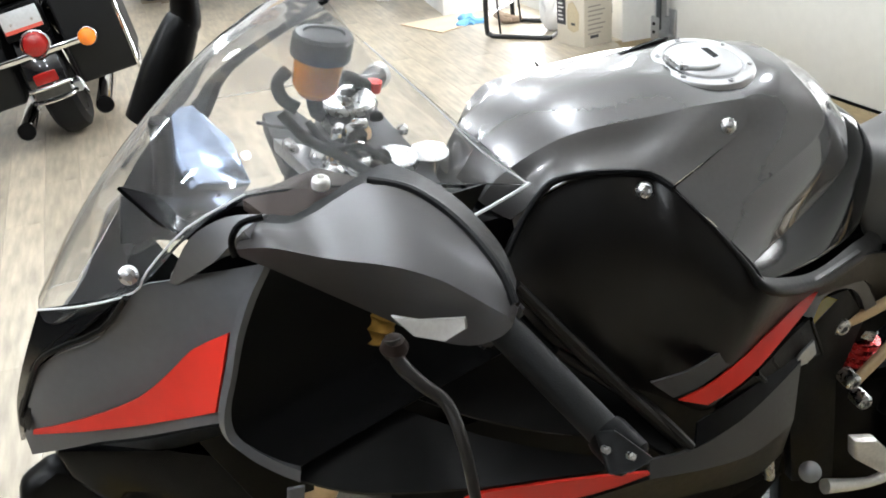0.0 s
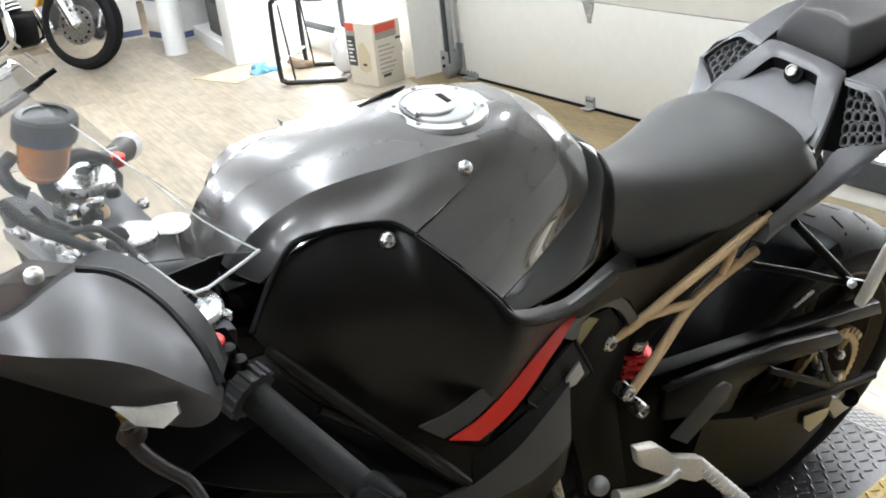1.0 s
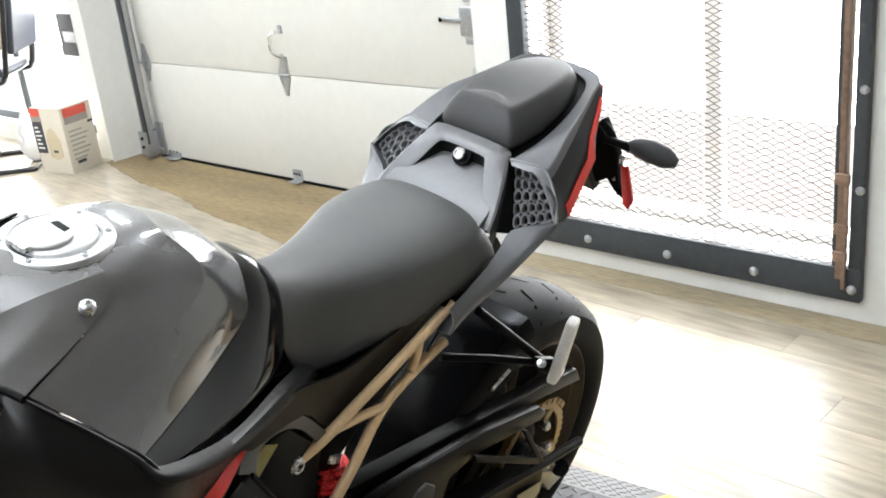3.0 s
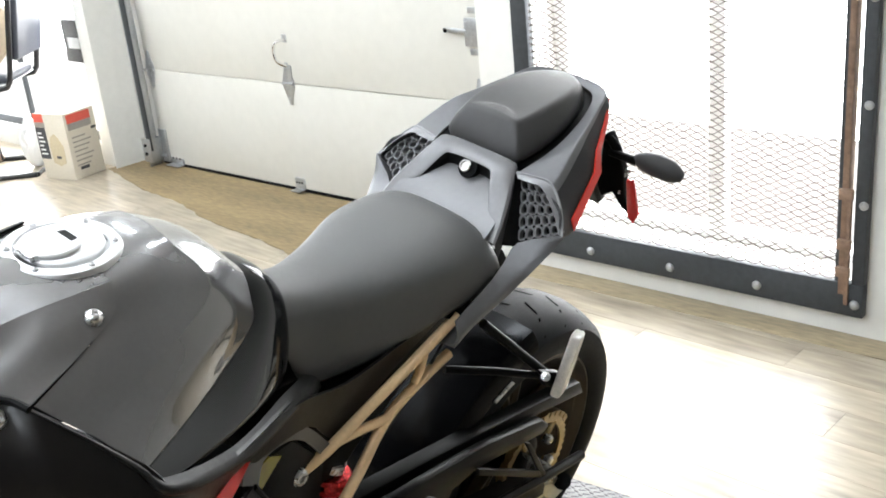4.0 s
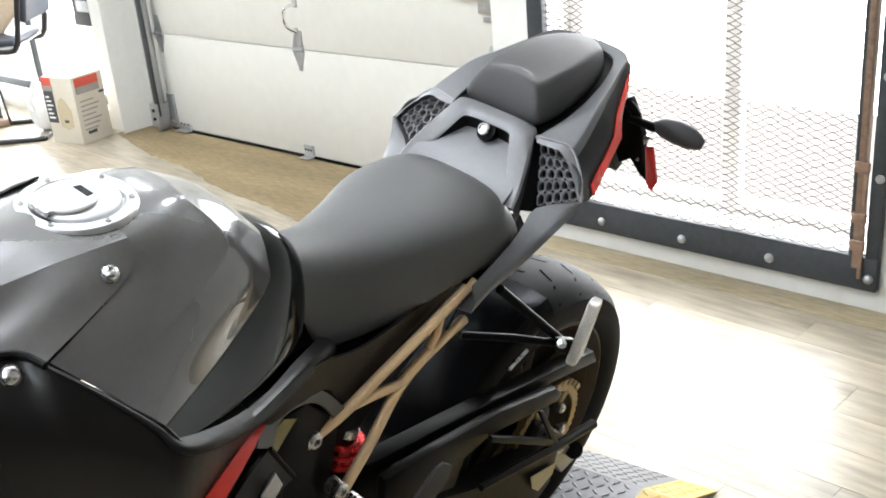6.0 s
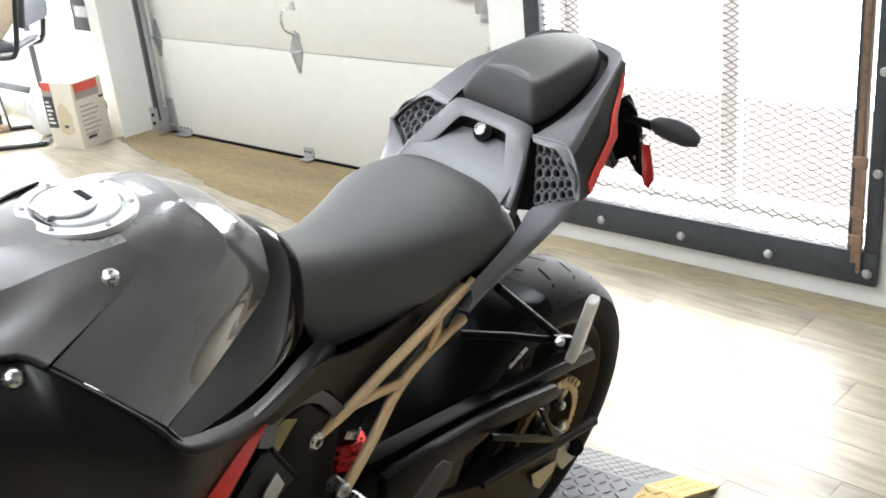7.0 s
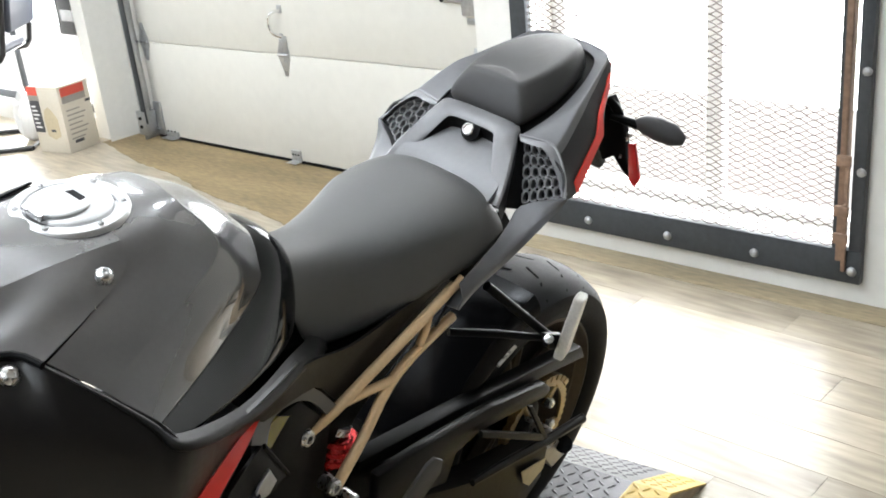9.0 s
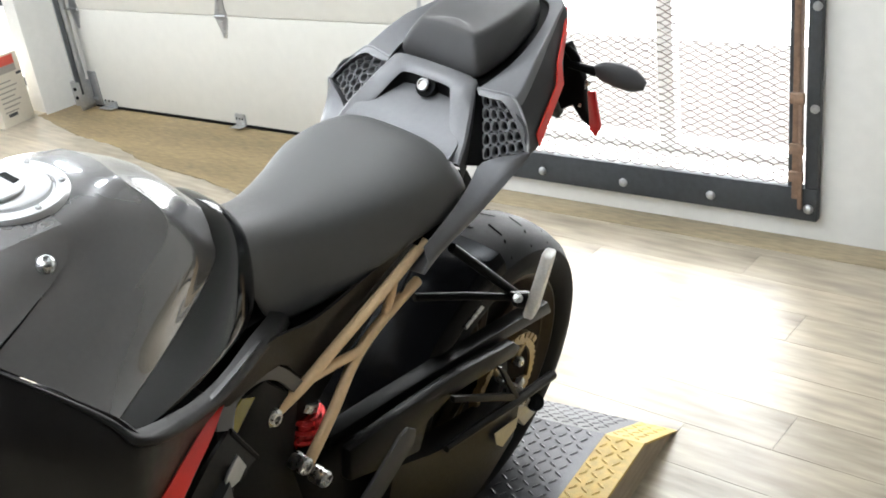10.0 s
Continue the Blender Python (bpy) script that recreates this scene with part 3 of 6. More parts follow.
cap = disc("fuel_cap", (0, 0, -0.0100), (0, 0, 1), [(0.062, -0.012), (0.062, 0.003), (0.060, 0.006), (0.049, 0.007), (0.047, 0.004), (0.045, 0.004), (0.044, 0.008), (0.041, 0.010), (0.0, 0.0105)], M_CAP, 64, "brushed silver round fuel cap")
disc("cap_flap", (-0.012, 0, 0.0005), (-0.012, 0, 1), [(0.030, 0.0), (0.030, 0.003), (0.028, 0.0045), (0.0, 0.005)], M_CAP, 40, parent=cap)
build("cap_hinge", [(-0.046, -0.016, -0.0015), (-0.036, -0.018, -0.0015), (-0.036, 0.018, -0.0015), (-0.046, 0.016, -0.0015)], (0, 0, 1), 0.007, M_ALU, bevel=0.0015, parent=cap)
build("key_slot", [(0.004, -0.013, 0.0), (0.012, -0.011, 0.0), (0.012, 0.011, 0.0), (0.004, 0.013, 0.0)], (0, 0, 1), 0.0058, M_BLACK, bevel=0, parent=cap)
for k in range(6):
    g = math.pi / 6 + k * math.pi / 3
    bolt((0.054 * math.cos(g), 0.054 * math.sin(g), -0.0035), (0.054 * math.cos(g), 0.054 * math.sin(g), 1), 0.0032, M_CAP, cap)
bolt((-0.033, 0.1025, -0.029), (0.02, 0.3, 0.5), 0.009)
build("tank_slot", [(-0.075, -0.060, -0.014), (-0.03, -0.070, -0.012), (0.005, -0.078, -0.013), (0.005, -0.086, -0.016), (-0.03, -0.080, -0.016), (-0.075, -0.070, -0.018)], (0, 0, 1), 0.004, M_BLACK)
build("tank_nose", [(-0.325, 0.07, -0.11), (-0.28, 0.075, -0.105), (-0.25, 0.075, -0.22), (-0.325, 0.07, -0.22)], (0, -1, 0), 0.13, M_GLOSSBLACK, bevel=0.01)

# side cover with its red stripe
cover = [[(-0.327, 0.137, -0.12), (-0.277, 0.102, -0.081), (-0.209, 0.117, -0.043), (-0.15, 0.128, -0.051), (-0.137, 0.156, -0.056), (-0.097, 0.187, -0.093), (-0.058, 0.212, -0.134), (-0.037, 0.235, -0.161), (0.059, 0.2, -0.209), (0.213, 0.13, -0.253)],
         [(-0.317, 0.145, -0.142), (-0.267, 0.14, -0.137), (-0.215, 0.16, -0.115), (-0.17, 0.18, -0.112), (-0.142, 0.205, -0.139), (-0.107, 0.222, -0.167), (-0.075, 0.235, -0.188), (-0.041, 0.235, -0.209), (0.055, 0.19, -0.252), (0.18, 0.14, -0.268)],
         [(-0.302, 0.15, -0.181), (-0.261, 0.16, -0.235), (-0.222, 0.18, -0.265), (-0.182, 0.19, -0.296), (-0.152, 0.2, -0.31), (-0.125, 0.22, -0.318), (-0.089, 0.24, -0.326), (-0.022, 0.215, -0.323), (0.071, 0.17, -0.321), (0.155, 0.125, -0.299)]]
sheet("side_cover", [[(a, -0.85 * b, c - 0.04) for a, b, c in r] for r in cover], M_COVER, both=False, n=3, across=3, thick=0.005, curved=True)
sheet("side_cover", cover, M_COVER, both=False, n=4, across=4, thick=0.005, curved=True, label="matt black plastic tank side cover")
rim = [(-0.328, 0.141, -0.118), (-0.303, 0.122, -0.095), (-0.281, 0.107, -0.078), (-0.259, 0.108, -0.05), (-0.235, 0.115, -0.042), (-0.197, 0.121, -0.043), (-0.153, 0.132, -0.048), (-0.14, 0.16, -0.052)]
bar("cover_rim", rim, 0.004, M_BLACK, both=False, smoothed=3, seg=8)
rail = [(-0.139, 0.158, -0.053), (-0.1, 0.19, -0.09), (-0.062, 0.216, -0.132), (-0.053, 0.235, -0.146), (-0.022, 0.232, -0.164), (0.056, 0.203, -0.204), (0.127, 0.17, -0.232), (0.207, 0.132, -0.25), (0.262, 0.104, -0.268), (0.31, 0.075, -0.285)]
rail_low = [(-0.137, 0.158, -0.057), (-0.101, 0.19, -0.094), (-0.067, 0.218, -0.137), (-0.058, 0.237, -0.154), (-0.022, 0.236, -0.175), (0.061, 0.203, -0.219), (0.135, 0.17, -0.249), (0.218, 0.134, -0.268), (0.275, 0.106, -0.292), (0.32, 0.078, -0.315)]
sheet("cover_edge", [[(a - 0.002, b - 0.014, c + 0.001) for a, b, c in rail], blend(rail, rail_low, 0.25), rail_low, [(a + 0.004, b - 0.010, c - 0.012) for a, b, c in rail_low]], M_EDGING, n=4, across=3, thick=0.0, curved=True, label="satin dark grey rounded lip along the side cover", smooth=70)
bolt((-0.163, 0.142, -0.061), (-0.16, 0.4, 0.2), 0.010)
stripe_a = [(-0.1437, 0.246, -0.2842), (-0.1104, 0.247, -0.2744), (-0.068, 0.239, -0.2635), (-0.006, 0.219, -0.2496), (0.0581, 0.191, -0.2487), (0.1106, 0.162, -0.2613)]
stripe_b = [(-0.1059, 0.252, -0.3), (-0.071, 0.251, -0.2885), (-0.0299, 0.241, -0.2757), (0.0223, 0.219, -0.2629), (0.0692, 0.196, -0.2594), (0.1169, 0.166, -0.2614)]
stripe_c = [(-0.1814, 0.237, -0.2509), (-0.1412, 0.243, -0.2439), (-0.0973, 0.237, -0.2379), (-0.0335, 0.221, -0.2353), (0.0337, 0.196, -0.2346), (0.0985, 0.166, -0.2554)]
stripe_d = [(-0.152, 0.245, -0.2778), (-0.1164, 0.246, -0.2703), (-0.0758, 0.239, -0.2595), (-0.0151, 0.22, -0.2464), (0.0503, 0.192, -0.2456), (0.1066, 0.163, -0.2599)]
sheet("side_stripe", [stripe_a, stripe_b], M_RED, both=False, n=3, across=2, thick=0.003, label="bright red stripe")
sheet("stripe_border", [stripe_c, stripe_d], M_TAIL, both=False, n=3, across=2, thick=0.003)
vent_a = [(-0.077, 0.24, -0.321), (-0.011, 0.222, -0.311), (0.071, 0.185, -0.31), (0.139, 0.15, -0.327)]
vent_b = [(-0.061, 0.235, -0.358), (0.032, 0.21, -0.36), (0.12, 0.18, -0.377), (0.182, 0.15, -0.403)]
sheet("vent_strip", [vent_a, vent_b], M_BLACK, n=3, across=1, thick=0.006)
for k in range(5):
    q0, q1 = Vector(vent_a[1]).lerp(Vector(vent_a[3]), k / 4.2), Vector(vent_b[1]).lerp(Vector(vent_b[3]), k / 4.2)
    bar("vent_rib", [tuple(q0), tuple(q1)], 0.004, M_BLACK, seg=8)

# arch of the frame behind the side cover
arch = [(0.112, 0.155, -0.311), (0.129, 0.145, -0.287), (0.166, 0.135, -0.285), (0.211, 0.128, -0.295), (0.257, 0.12, -0.327), (0.297, 0.112, -0.375), (0.326, 0.108, -0.412)]
arch_in = [(0.142, 0.15, -0.333), (0.156, 0.142, -0.31), (0.184, 0.134, -0.309), (0.22, 0.127, -0.321), (0.253, 0.12, -0.348), (0.284, 0.112, -0.388), (0.303, 0.108, -0.418)]
sheet("frame_arch", [arch, arch_in], M_MATTE, n=4, across=1, thick=0.012, label="satin grey frame arch")
build("frame_plate", [(0.15, 0.13, -0.356), (0.166, 0.13, -0.322), (0.228, 0.12, -0.33), (0.31, 0.1, -0.425), (0.299, 0.1, -0.55), (0.346, 0.12, -0.768), (0.227, 0.14, -0.705), (0.135, 0.15, -0.45)], (0, -1, 0), 0.02, M_BLACK, bevel=0.003)
# olive sheet paints a yellowish reflection onto the glossy black frame
sheet("frame_reflection", [[(0.132, 0.148, -0.337), (0.152, 0.142, -0.316), (0.171, 0.137, -0.312)], [(0.149, 0.145, -0.353), (0.172, 0.14, -0.338), (0.195, 0.134, -0.327)]], M_OLIVE, both=False, n=3, across=1, thick=0.003)
under_a = [(0.069, 0.19, -0.222), (0.219, 0.128, -0.261), (0.33, 0.110, -0.295), (0.438, 0.104, -0.290), (0.536, 0.108, -0.272)]
under_b = [(0.133, 0.15, -0.287), (0.256, 0.115, -0.324), (0.339, 0.092, -0.403), (0.444, 0.092, -0.344), (0.541, 0.098, -0.291)]
sheet("seat_rail_cover", [under_a, under_b], M_SIDE, n=4, across=2, thick=0.004)

# seat
seat_rows = [[(0.215, 0, -0.130), (0.275, 0, -0.157), (0.35, 0, -0.177), (0.43, 0, -0.178), (0.52, 0, -0.166), (0.60, 0, -0.162), (0.640, 0, -0.170)],
             [(0.218, 0.034, -0.140), (0.275, 0.034, -0.164), (0.35, 0.038, -0.183), (0.43, 0.050, -0.183), (0.52, 0.068, -0.170), (0.60, 0.072, -0.166), (0.644, 0.066, -0.178)],
             [(0.232, 0.060, -0.165), (0.285, 0.058, -0.192), (0.35, 0.064, -0.205), (0.43, 0.084, -0.202), (0.52, 0.110, -0.190), (0.60, 0.114, -0.190), (0.648, 0.106, -0.203)],
             [(0.252, 0.070, -0.215), (0.290, 0.072, -0.248), (0.35, 0.078, -0.258), (0.43, 0.096, -0.250), (0.52, 0.122, -0.228), (0.60, 0.130, -0.226), (0.653, 0.121, -0.228)],
             [(0.268, 0.072, -0.262), (0.292, 0.077, -0.296), (0.35, 0.083, -0.306), (0.43, 0.098, -0.299), (0.52, 0.122, -0.270), (0.60, 0.128, -0.259), (0.652, 0.120, -0.238)],
             [(0.285, 0.055, -0.270), (0.300, 0.055, -0.306), (0.35, 0.060, -0.316), (0.43, 0.075, -0.309), (0.52, 0.095, -0.281), (0.60, 0.102, -0.270), (0.648, 0.100, -0.250)]]
back_end = [[(0.655, r[6][1] * 0.95, r[6][2] - 0.03)] for r in seat_rows]
part("seat", grid([K(r + e) for r, e in zip(mirrored(seat_rows), mirrored(back_end))], 5, 5, 0.0, curved=True), M_SEAT, bike, "dark grey vinyl rider seat", 70)

# tail: recessed centre panel in its frame, side panels, pillion seat
def smooth_mesh(ob, levels=2):
    mod = ob.modifiers.new("round", "SUBSURF")
    mod.levels = mod.render_levels = levels
    for p in ob.data.polygons:
        p.use_smooth = True
    return ob


def loops(rings):
    """A skin over closed rings of points."""
    bm = bmesh.new()
    vs = [[bm.verts.new(p) for p in r] for r in rings]
    for r0, r1 in zip(vs, vs[1:]):
        for k in range(len(r0)):
            n = (k + 1) % len(r0)
            bm.faces.new((r0[k], r0[n], r1[n], r1[k]))
    return bm


frame_out = [(0.640, 0.116, -0.192), (0.660, 0.111, -0.170), (0.695, 0.096, -0.137), (0.724, 0.080, -0.107), (0.738, 0.072, -0.100), (0.742, 0.035, -0.098), (0.742, 0.0, -0.098)]
frame_in = [(0.645, 0.086, -0.196), (0.662, 0.082, -0.180), (0.685, 0.064, -0.146), (0.704, 0.049, -0.119), (0.712, 0.042, -0.114), (0.714, 0.020, -0.113), (0.714, 0.0, -0.113)]
frame_side = [(a + 0.012, b + 0.002, c - 0.030) for a, b, c in frame_out]
frame_well = [(a + 0.008, b * 0.97, c - 0.026) for a, b, c in frame_in]
top_rows = [r + other(r[:-1])[::-1] for r in rounded([frame_side, frame_out, frame_in, frame_well], (1, 2), 0.12)]
tail_frame = part("tail_frame", grid([K(r) for r in top_rows[1:5]], 2, 2, 0.0), M_SILVER, bike, "satin grey tail centre frame", 40)
part("frame_wall", grid([K(r) for r in top_rows[:2]], 2, 2, 0.0), M_TAIL, tail_frame, "dark grey side of the tail frame", 40)
# the well belongs to the silver frame; its shadow is coloured in as black
part("frame_well", grid([K(r) for r in top_rows[4:]], 2, 2, 0.0), M_SIDE, tail_frame, "inner wall of the tail recess, its shade put in as black", 40)
tail_c = [[(0.59, b, -0.208), (0.64, b, -0.186), (0.68, b * 0.95, -0.160), (0.715, b * 0.85, -0.139), (0.728, b * 0.8, -0.136)] for b in (-0.10, -0.05, 0.0, 0.05, 0.10)]
part("tail_centre", grid([K(r) for r in tail_c], 3, 2, 0.004, curved=True), M_SILVER, bike, "satin grey recessed tail panel")
lock = disc("seat_lock", (0.706, 0.0, -0.124), (0.3, 0, 0.1), [(0.0105, -0.012), (0.0105, 0.004), (0.009, 0.006), (0.0075, 0.006), (0.0065, 0.003), (0.0, 0.003)], M_CHROME, 24, "chrome seat lock")
disc("lock_collar", (0.712, 0.0, -0.128), (0.3, 0, 0.1), [(0.017, -0.012), (0.017, 0.002), (0.014, 0.003), (0.0, 0.003)], M_BLACK, 24, parent=lock)

pad_base = [(0.737, 0.0, -0.100), (0.736, 0.040, -0.099), (0.736, 0.069, -0.098), (0.742, 0.077, -0.097), (0.794, 0.084, -0.088), (0.854, 0.081, -0.074), (0.920, 0.067, -0.061), (0.972, 0.042, -0.051), (0.992, 0.0, -0.047)]
pad_side = [(0.742, 0.0, -0.072), (0.741, 0.036, -0.072), (0.741, 0.061, -0.072), (0.746, 0.070, -0.071), (0.796, 0.078, -0.062), (0.855, 0.077, -0.051), (0.920, 0.063, -0.042), (0.970, 0.040, -0.038), (0.990, 0.0, -0.036)]
pad_top = [(0.756, 0.0, -0.040), (0.755, 0.030, -0.042), (0.755, 0.045, -0.044), (0.760, 0.052, -0.044), (0.802, 0.059, -0.037), (0.858, 0.060, -0.030), (0.916, 0.050, -0.026), (0.958, 0.032, -0.026), (0.976, 0.0, -0.026)]
pad_in = [(0.785, 0.0, -0.037), (0.785, 0.018, -0.039), (0.786, 0.026, -0.041), (0.790, 0.030, -0.041), (0.815, 0.032, -0.035), (0.860, 0.032, -0.028), (0.908, 0.026, -0.024), (0.940, 0.014, -0.024), (0.950, 0.0, -0.025)]


def ring(half):
    return K(half) + K(other(half[1:-1]))[::-1]


bm = loops([ring([(a + 0.012, b * 0.9, c - 0.01) for a, b, c in pad_base]), ring(pad_base), ring(pad_side), ring(pad_top), ring(pad_in)])
bm.verts.ensure_lookup_table()
n_ring = 2 * len(pad_base) - 2
inner_ring = bm.verts[-n_ring:]
for k in range(len(pad_base) - 1):
    quad = [inner_ring[k], inner_ring[k + 1], inner_ring[(n_ring - k - 1) % n_ring], inner_ring[(n_ring - k) % n_ring]]
    bm.faces.new(list(dict.fromkeys(quad)))
crease = bm.edges.layers.float.new("crease_edge")
tops = set(bm.verts[3 * n_ring:4 * n_ring])
for e in bm.edges:
    if e.verts[0] in tops and e.verts[1] in tops:
        e[crease] = 0.55
corner_ids = {3, n_ring - 3}
for e in bm.edges:
    ids = [v.index % n_ring for v in e.verts]
    if ids[0] == ids[1] and ids[0] in corner_ids and max(v.index for v in e.verts) < 4 * n_ring:
        e[crease] = 0.45
smooth_mesh(part("pillion_seat", bm, M_PAD, bike, "grey vinyl pillion seat pad, darkened as it faces off the light", 0))

side_a = [(0.727, 0.080, -0.113), (0.740, 0.086, -0.107), (0.794, 0.092, -0.094), (0.854, 0.089, -0.079), (0.920, 0.076, -0.064), (0.980, 0.050, -0.053), (1.004, 0.0, -0.050)]
side_b = [(0.733, 0.122, -0.112), (0.744, 0.141, -0.112), (0.816, 0.126, -0.077), (0.865, 0.112, -0.066), (0.925, 0.094, -0.052), (0.985, 0.070, -0.038), (1.014, 0.0, -0.042)]
side_c = [(0.722, 0.172, -0.140), (0.756, 0.168, -0.150), (0.835, 0.148, -0.113), (0.866, 0.131, -0.092), (0.930, 0.105, -0.070), (0.982, 0.078, -0.047), (1.018, 0.0, -0.055)]
side_d = [(0.710, 0.187, -0.174), (0.768, 0.178, -0.189), (0.874, 0.149, -0.138), (0.905, 0.130, -0.104), (0.948, 0.106, -0.078), (0.990, 0.076, -0.055), (1.022, 0.0, -0.080)]
side_e = [(0.715, 0.165, -0.190), (0.778, 0.150, -0.206), (0.842, 0.128, -0.182), (0.894, 0.105, -0.156), (0.945, 0.080, -0.130), (0.990, 0.050, -0.105), (1.012, 0.0, -0.105)]
sheet("tail_side", rounded([side_a, side_b, blend(side_b, side_c, 0.3)], (1,), 0.15), M_DECK, n=4, across=3, thick=0.003, curved=True, label="satin grey tail side panel", smooth=60)
sheet("tail_flank", rounded([blend(side_b, side_c, 0.28), side_c, side_d, side_e], (2,), 0.2), M_FLANK, n=4, across=3, thick=0.003, curved=True, label="charcoal tail flank", smooth=60)
part("tail_deck", grid([K([(a, b, c - 0.006) for a, b, c in other(side_a)]), K([(a, b, c - 0.006) for a, b, c in side_a])], 3, 2, 0.004), M_BLACK, bike)

stripe_top = [(0.759, 0.1735, -0.165), (0.846, 0.1508, -0.119), (0.872, 0.1335, -0.094), (0.931, 0.107, -0.071), (0.981, 0.081, -0.048)]
stripe_low = [(0.763, 0.179, -0.184), (0.868, 0.1515, -0.126), (0.889, 0.1325, -0.102), (0.943, 0.107, -0.074), (0.985, 0.081, -0.050)]
sheet("tail_stripe", [[(a - 0.002, b + 0.003, c) for a, b, c in r] for r in (stripe_top, stripe_low)], M_RED, n=1, across=2, thick=0.002, label="bright red stripe")
low_a = [(0.528, 0.140, -0.270), (0.568, 0.140, -0.252), (0.615, 0.136, -0.238), (0.654, 0.130, -0.224), (0.682, 0.132, -0.199), (0.704, 0.180, -0.174)]
low_m = [(0.526, 0.150, -0.290), (0.565, 0.153, -0.270), (0.622, 0.156, -0.250), (0.668, 0.160, -0.222), (0.694, 0.176, -0.196), (0.710, 0.189, -0.172)]
low_b = [(0.524, 0.145, -0.311), (0.561, 0.150, -0.285), (0.628, 0.156, -0.260), (0.679, 0.170, -0.218), (0.702, 0.182, -0.192), (0.714, 0.189, -0.174)]
sheet("tail_lower", [low_a, low_m, low_b, [(a + 0.01, b - 0.03, c - 0.012) for a, b, c in low_b]], M_DECK, n=3, across=3, thick=0.003, label="satin grey lower tail panel", smooth=60)
rim_a = [(0.727, 0.082, -0.110), (0.734, 0.108, -0.110), (0.740, 0.134, -0.111), (0.738, 0.152, -0.124), (0.726, 0.175, -0.150), (0.711, 0.189, -0.173)]
rim_b = [(0.723, 0.088, -0.119), (0.722, 0.110, -0.117), (0.722, 0.131, -0.116), (0.718, 0.152, -0.132), (0.713, 0.170, -0.151), (0.707, 0.184, -0.171)]
rim_c = [(a + 0.02, b, c - 0.004) for a, b, c in rim_b]
sheet("grille_rim", rounded([rim_a, rim_b, rim_c], (1,), 0.2), M_RIM, n=3, across=2, thick=0.0, curved=True, label="pale satin grey grille rim", smooth=60)
# thin pale tube added to draw a highlight along the grille rim
for turn in (lambda r: r, other):
    part("rim_highlight", tube(spline(K(turn(rim_a)), 3), 0.0022, 8), M_RIM, bike)
sheet("grille_wall", [[(0.729, 0.078, -0.110), (0.660, 0.118, -0.200)], [(0.734, 0.084, -0.122), (0.676, 0.130, -0.203)], [(0.765, 0.076, -0.125), (0.715, 0.126, -0.21)]], M_SIDE, n=2, across=1, thick=0.004)
sheet("grille_sill", [[(0.676, 0.128, -0.203), (0.702, 0.182, -0.176)], [(0.715, 0.126, -0.212), (0.735, 0.178, -0.19)]], M_DECK, n=2, across=1, thick=0.003)
grille_edge = [Vector(p) for p in ((0.724, 0.129, -0.118), (0.720, 0.151, -0.133), (0.715, 0.169, -0.152), (0.709, 0.183, -0.172))]
g00, g01 = Vector((0.731, 0.086, -0.119)), Vector((0.680, 0.129, -0.197))
g10, g11 = grille_edge[0], grille_edge[3]
inward = Vector((0.030, -0.006, -0.010))


def on_grille(s, t):
    t = min(max(t, 0.0), 1.0)
    k = min(int(t * 3), 2)
    return g00.lerp(g01, t).lerp(grille_edge[k].lerp(grille_edge[k + 1], t * 3 - k), s)


def grille_plate(sign):
    """A plate with rows of teardrop holes, each cell a ring of faces round its hole."""
    bm = bmesh.new()
    rows_n = 5
    for r in range(rows_n):
        cols = (3, 4, 4, 5, 5)[r]
        for q in range(cols):
            s0, s1 = q / cols, (q + 1) / cols
            t0, t1 = r / rows_n, (r + 1) / rows_n
            outer, hole, deep = [], [], []
            for k in range(12):
                g = 2 * math.pi * k / 12
                x, y = math.cos(g), math.sin(g)
                m = max(abs(x), abs(y))
                ox, oy = 0.5 + 0.5 * x / m, 0.5 + 0.5 * y / m
                narrow = 0.42 * (1.0 - 0.30 * (0.5 - 0.5 * y))
                hx, hy = 0.5 + narrow * x, 0.52 + 0.40 * y
                lean = 0.10 * (0.5 - oy)
                outer.append(on_grille(s0 + (s1 - s0) * ox, t0 + (t1 - t0) * oy) + inward * 0.25)
                hp = on_grille(s0 + (s1 - s0) * (hx + lean), t0 + (t1 - t0) * hy)
                hole.append(hp + inward * 0.30)
                deep.append(hp + inward * 0.75)
            vs = [[bm.verts.new(K1((p.x, sign * p.y, p.z))) for p in loop] for loop in (outer, hole, deep)]
            for l0, l1 in zip(vs, vs[1:]):
                for k in range(12):
                    bm.faces.new((l0[k], l0[(k + 1) % 12], l1[(k + 1) % 12], l1[k]))
    return bm


for sign in (1, -1):
    flip = (lambda p: (p[0], sign * p[1], p[2]))
    part("grille_mesh", grille_plate(sign), M_GRILLE, bike, "dark grey grille with teardrop holes", 30)
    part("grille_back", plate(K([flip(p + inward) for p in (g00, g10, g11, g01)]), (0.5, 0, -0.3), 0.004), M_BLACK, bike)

# black plates added to stand for the darkness inside the open gaps
build("tail_gap_shade", [(0.614, 0.05, -0.205), (0.723, 0.06, -0.228), (0.751, 0.07, -0.316), (0.653, 0.07, -0.288)], (0, -1, 0), 0.02, M_BLACK)
build("tail_gap_shade", [(0.605, 0.1, -0.189), (0.677, 0.11, -0.219), (0.726, 0.11, -0.288), (0.587, 0.12, -0.316), (0.532, 0.12, -0.276)], (0, -1, 0), 0.02, M_BLACK)

# tail bracket with lamp, reflector and indicators
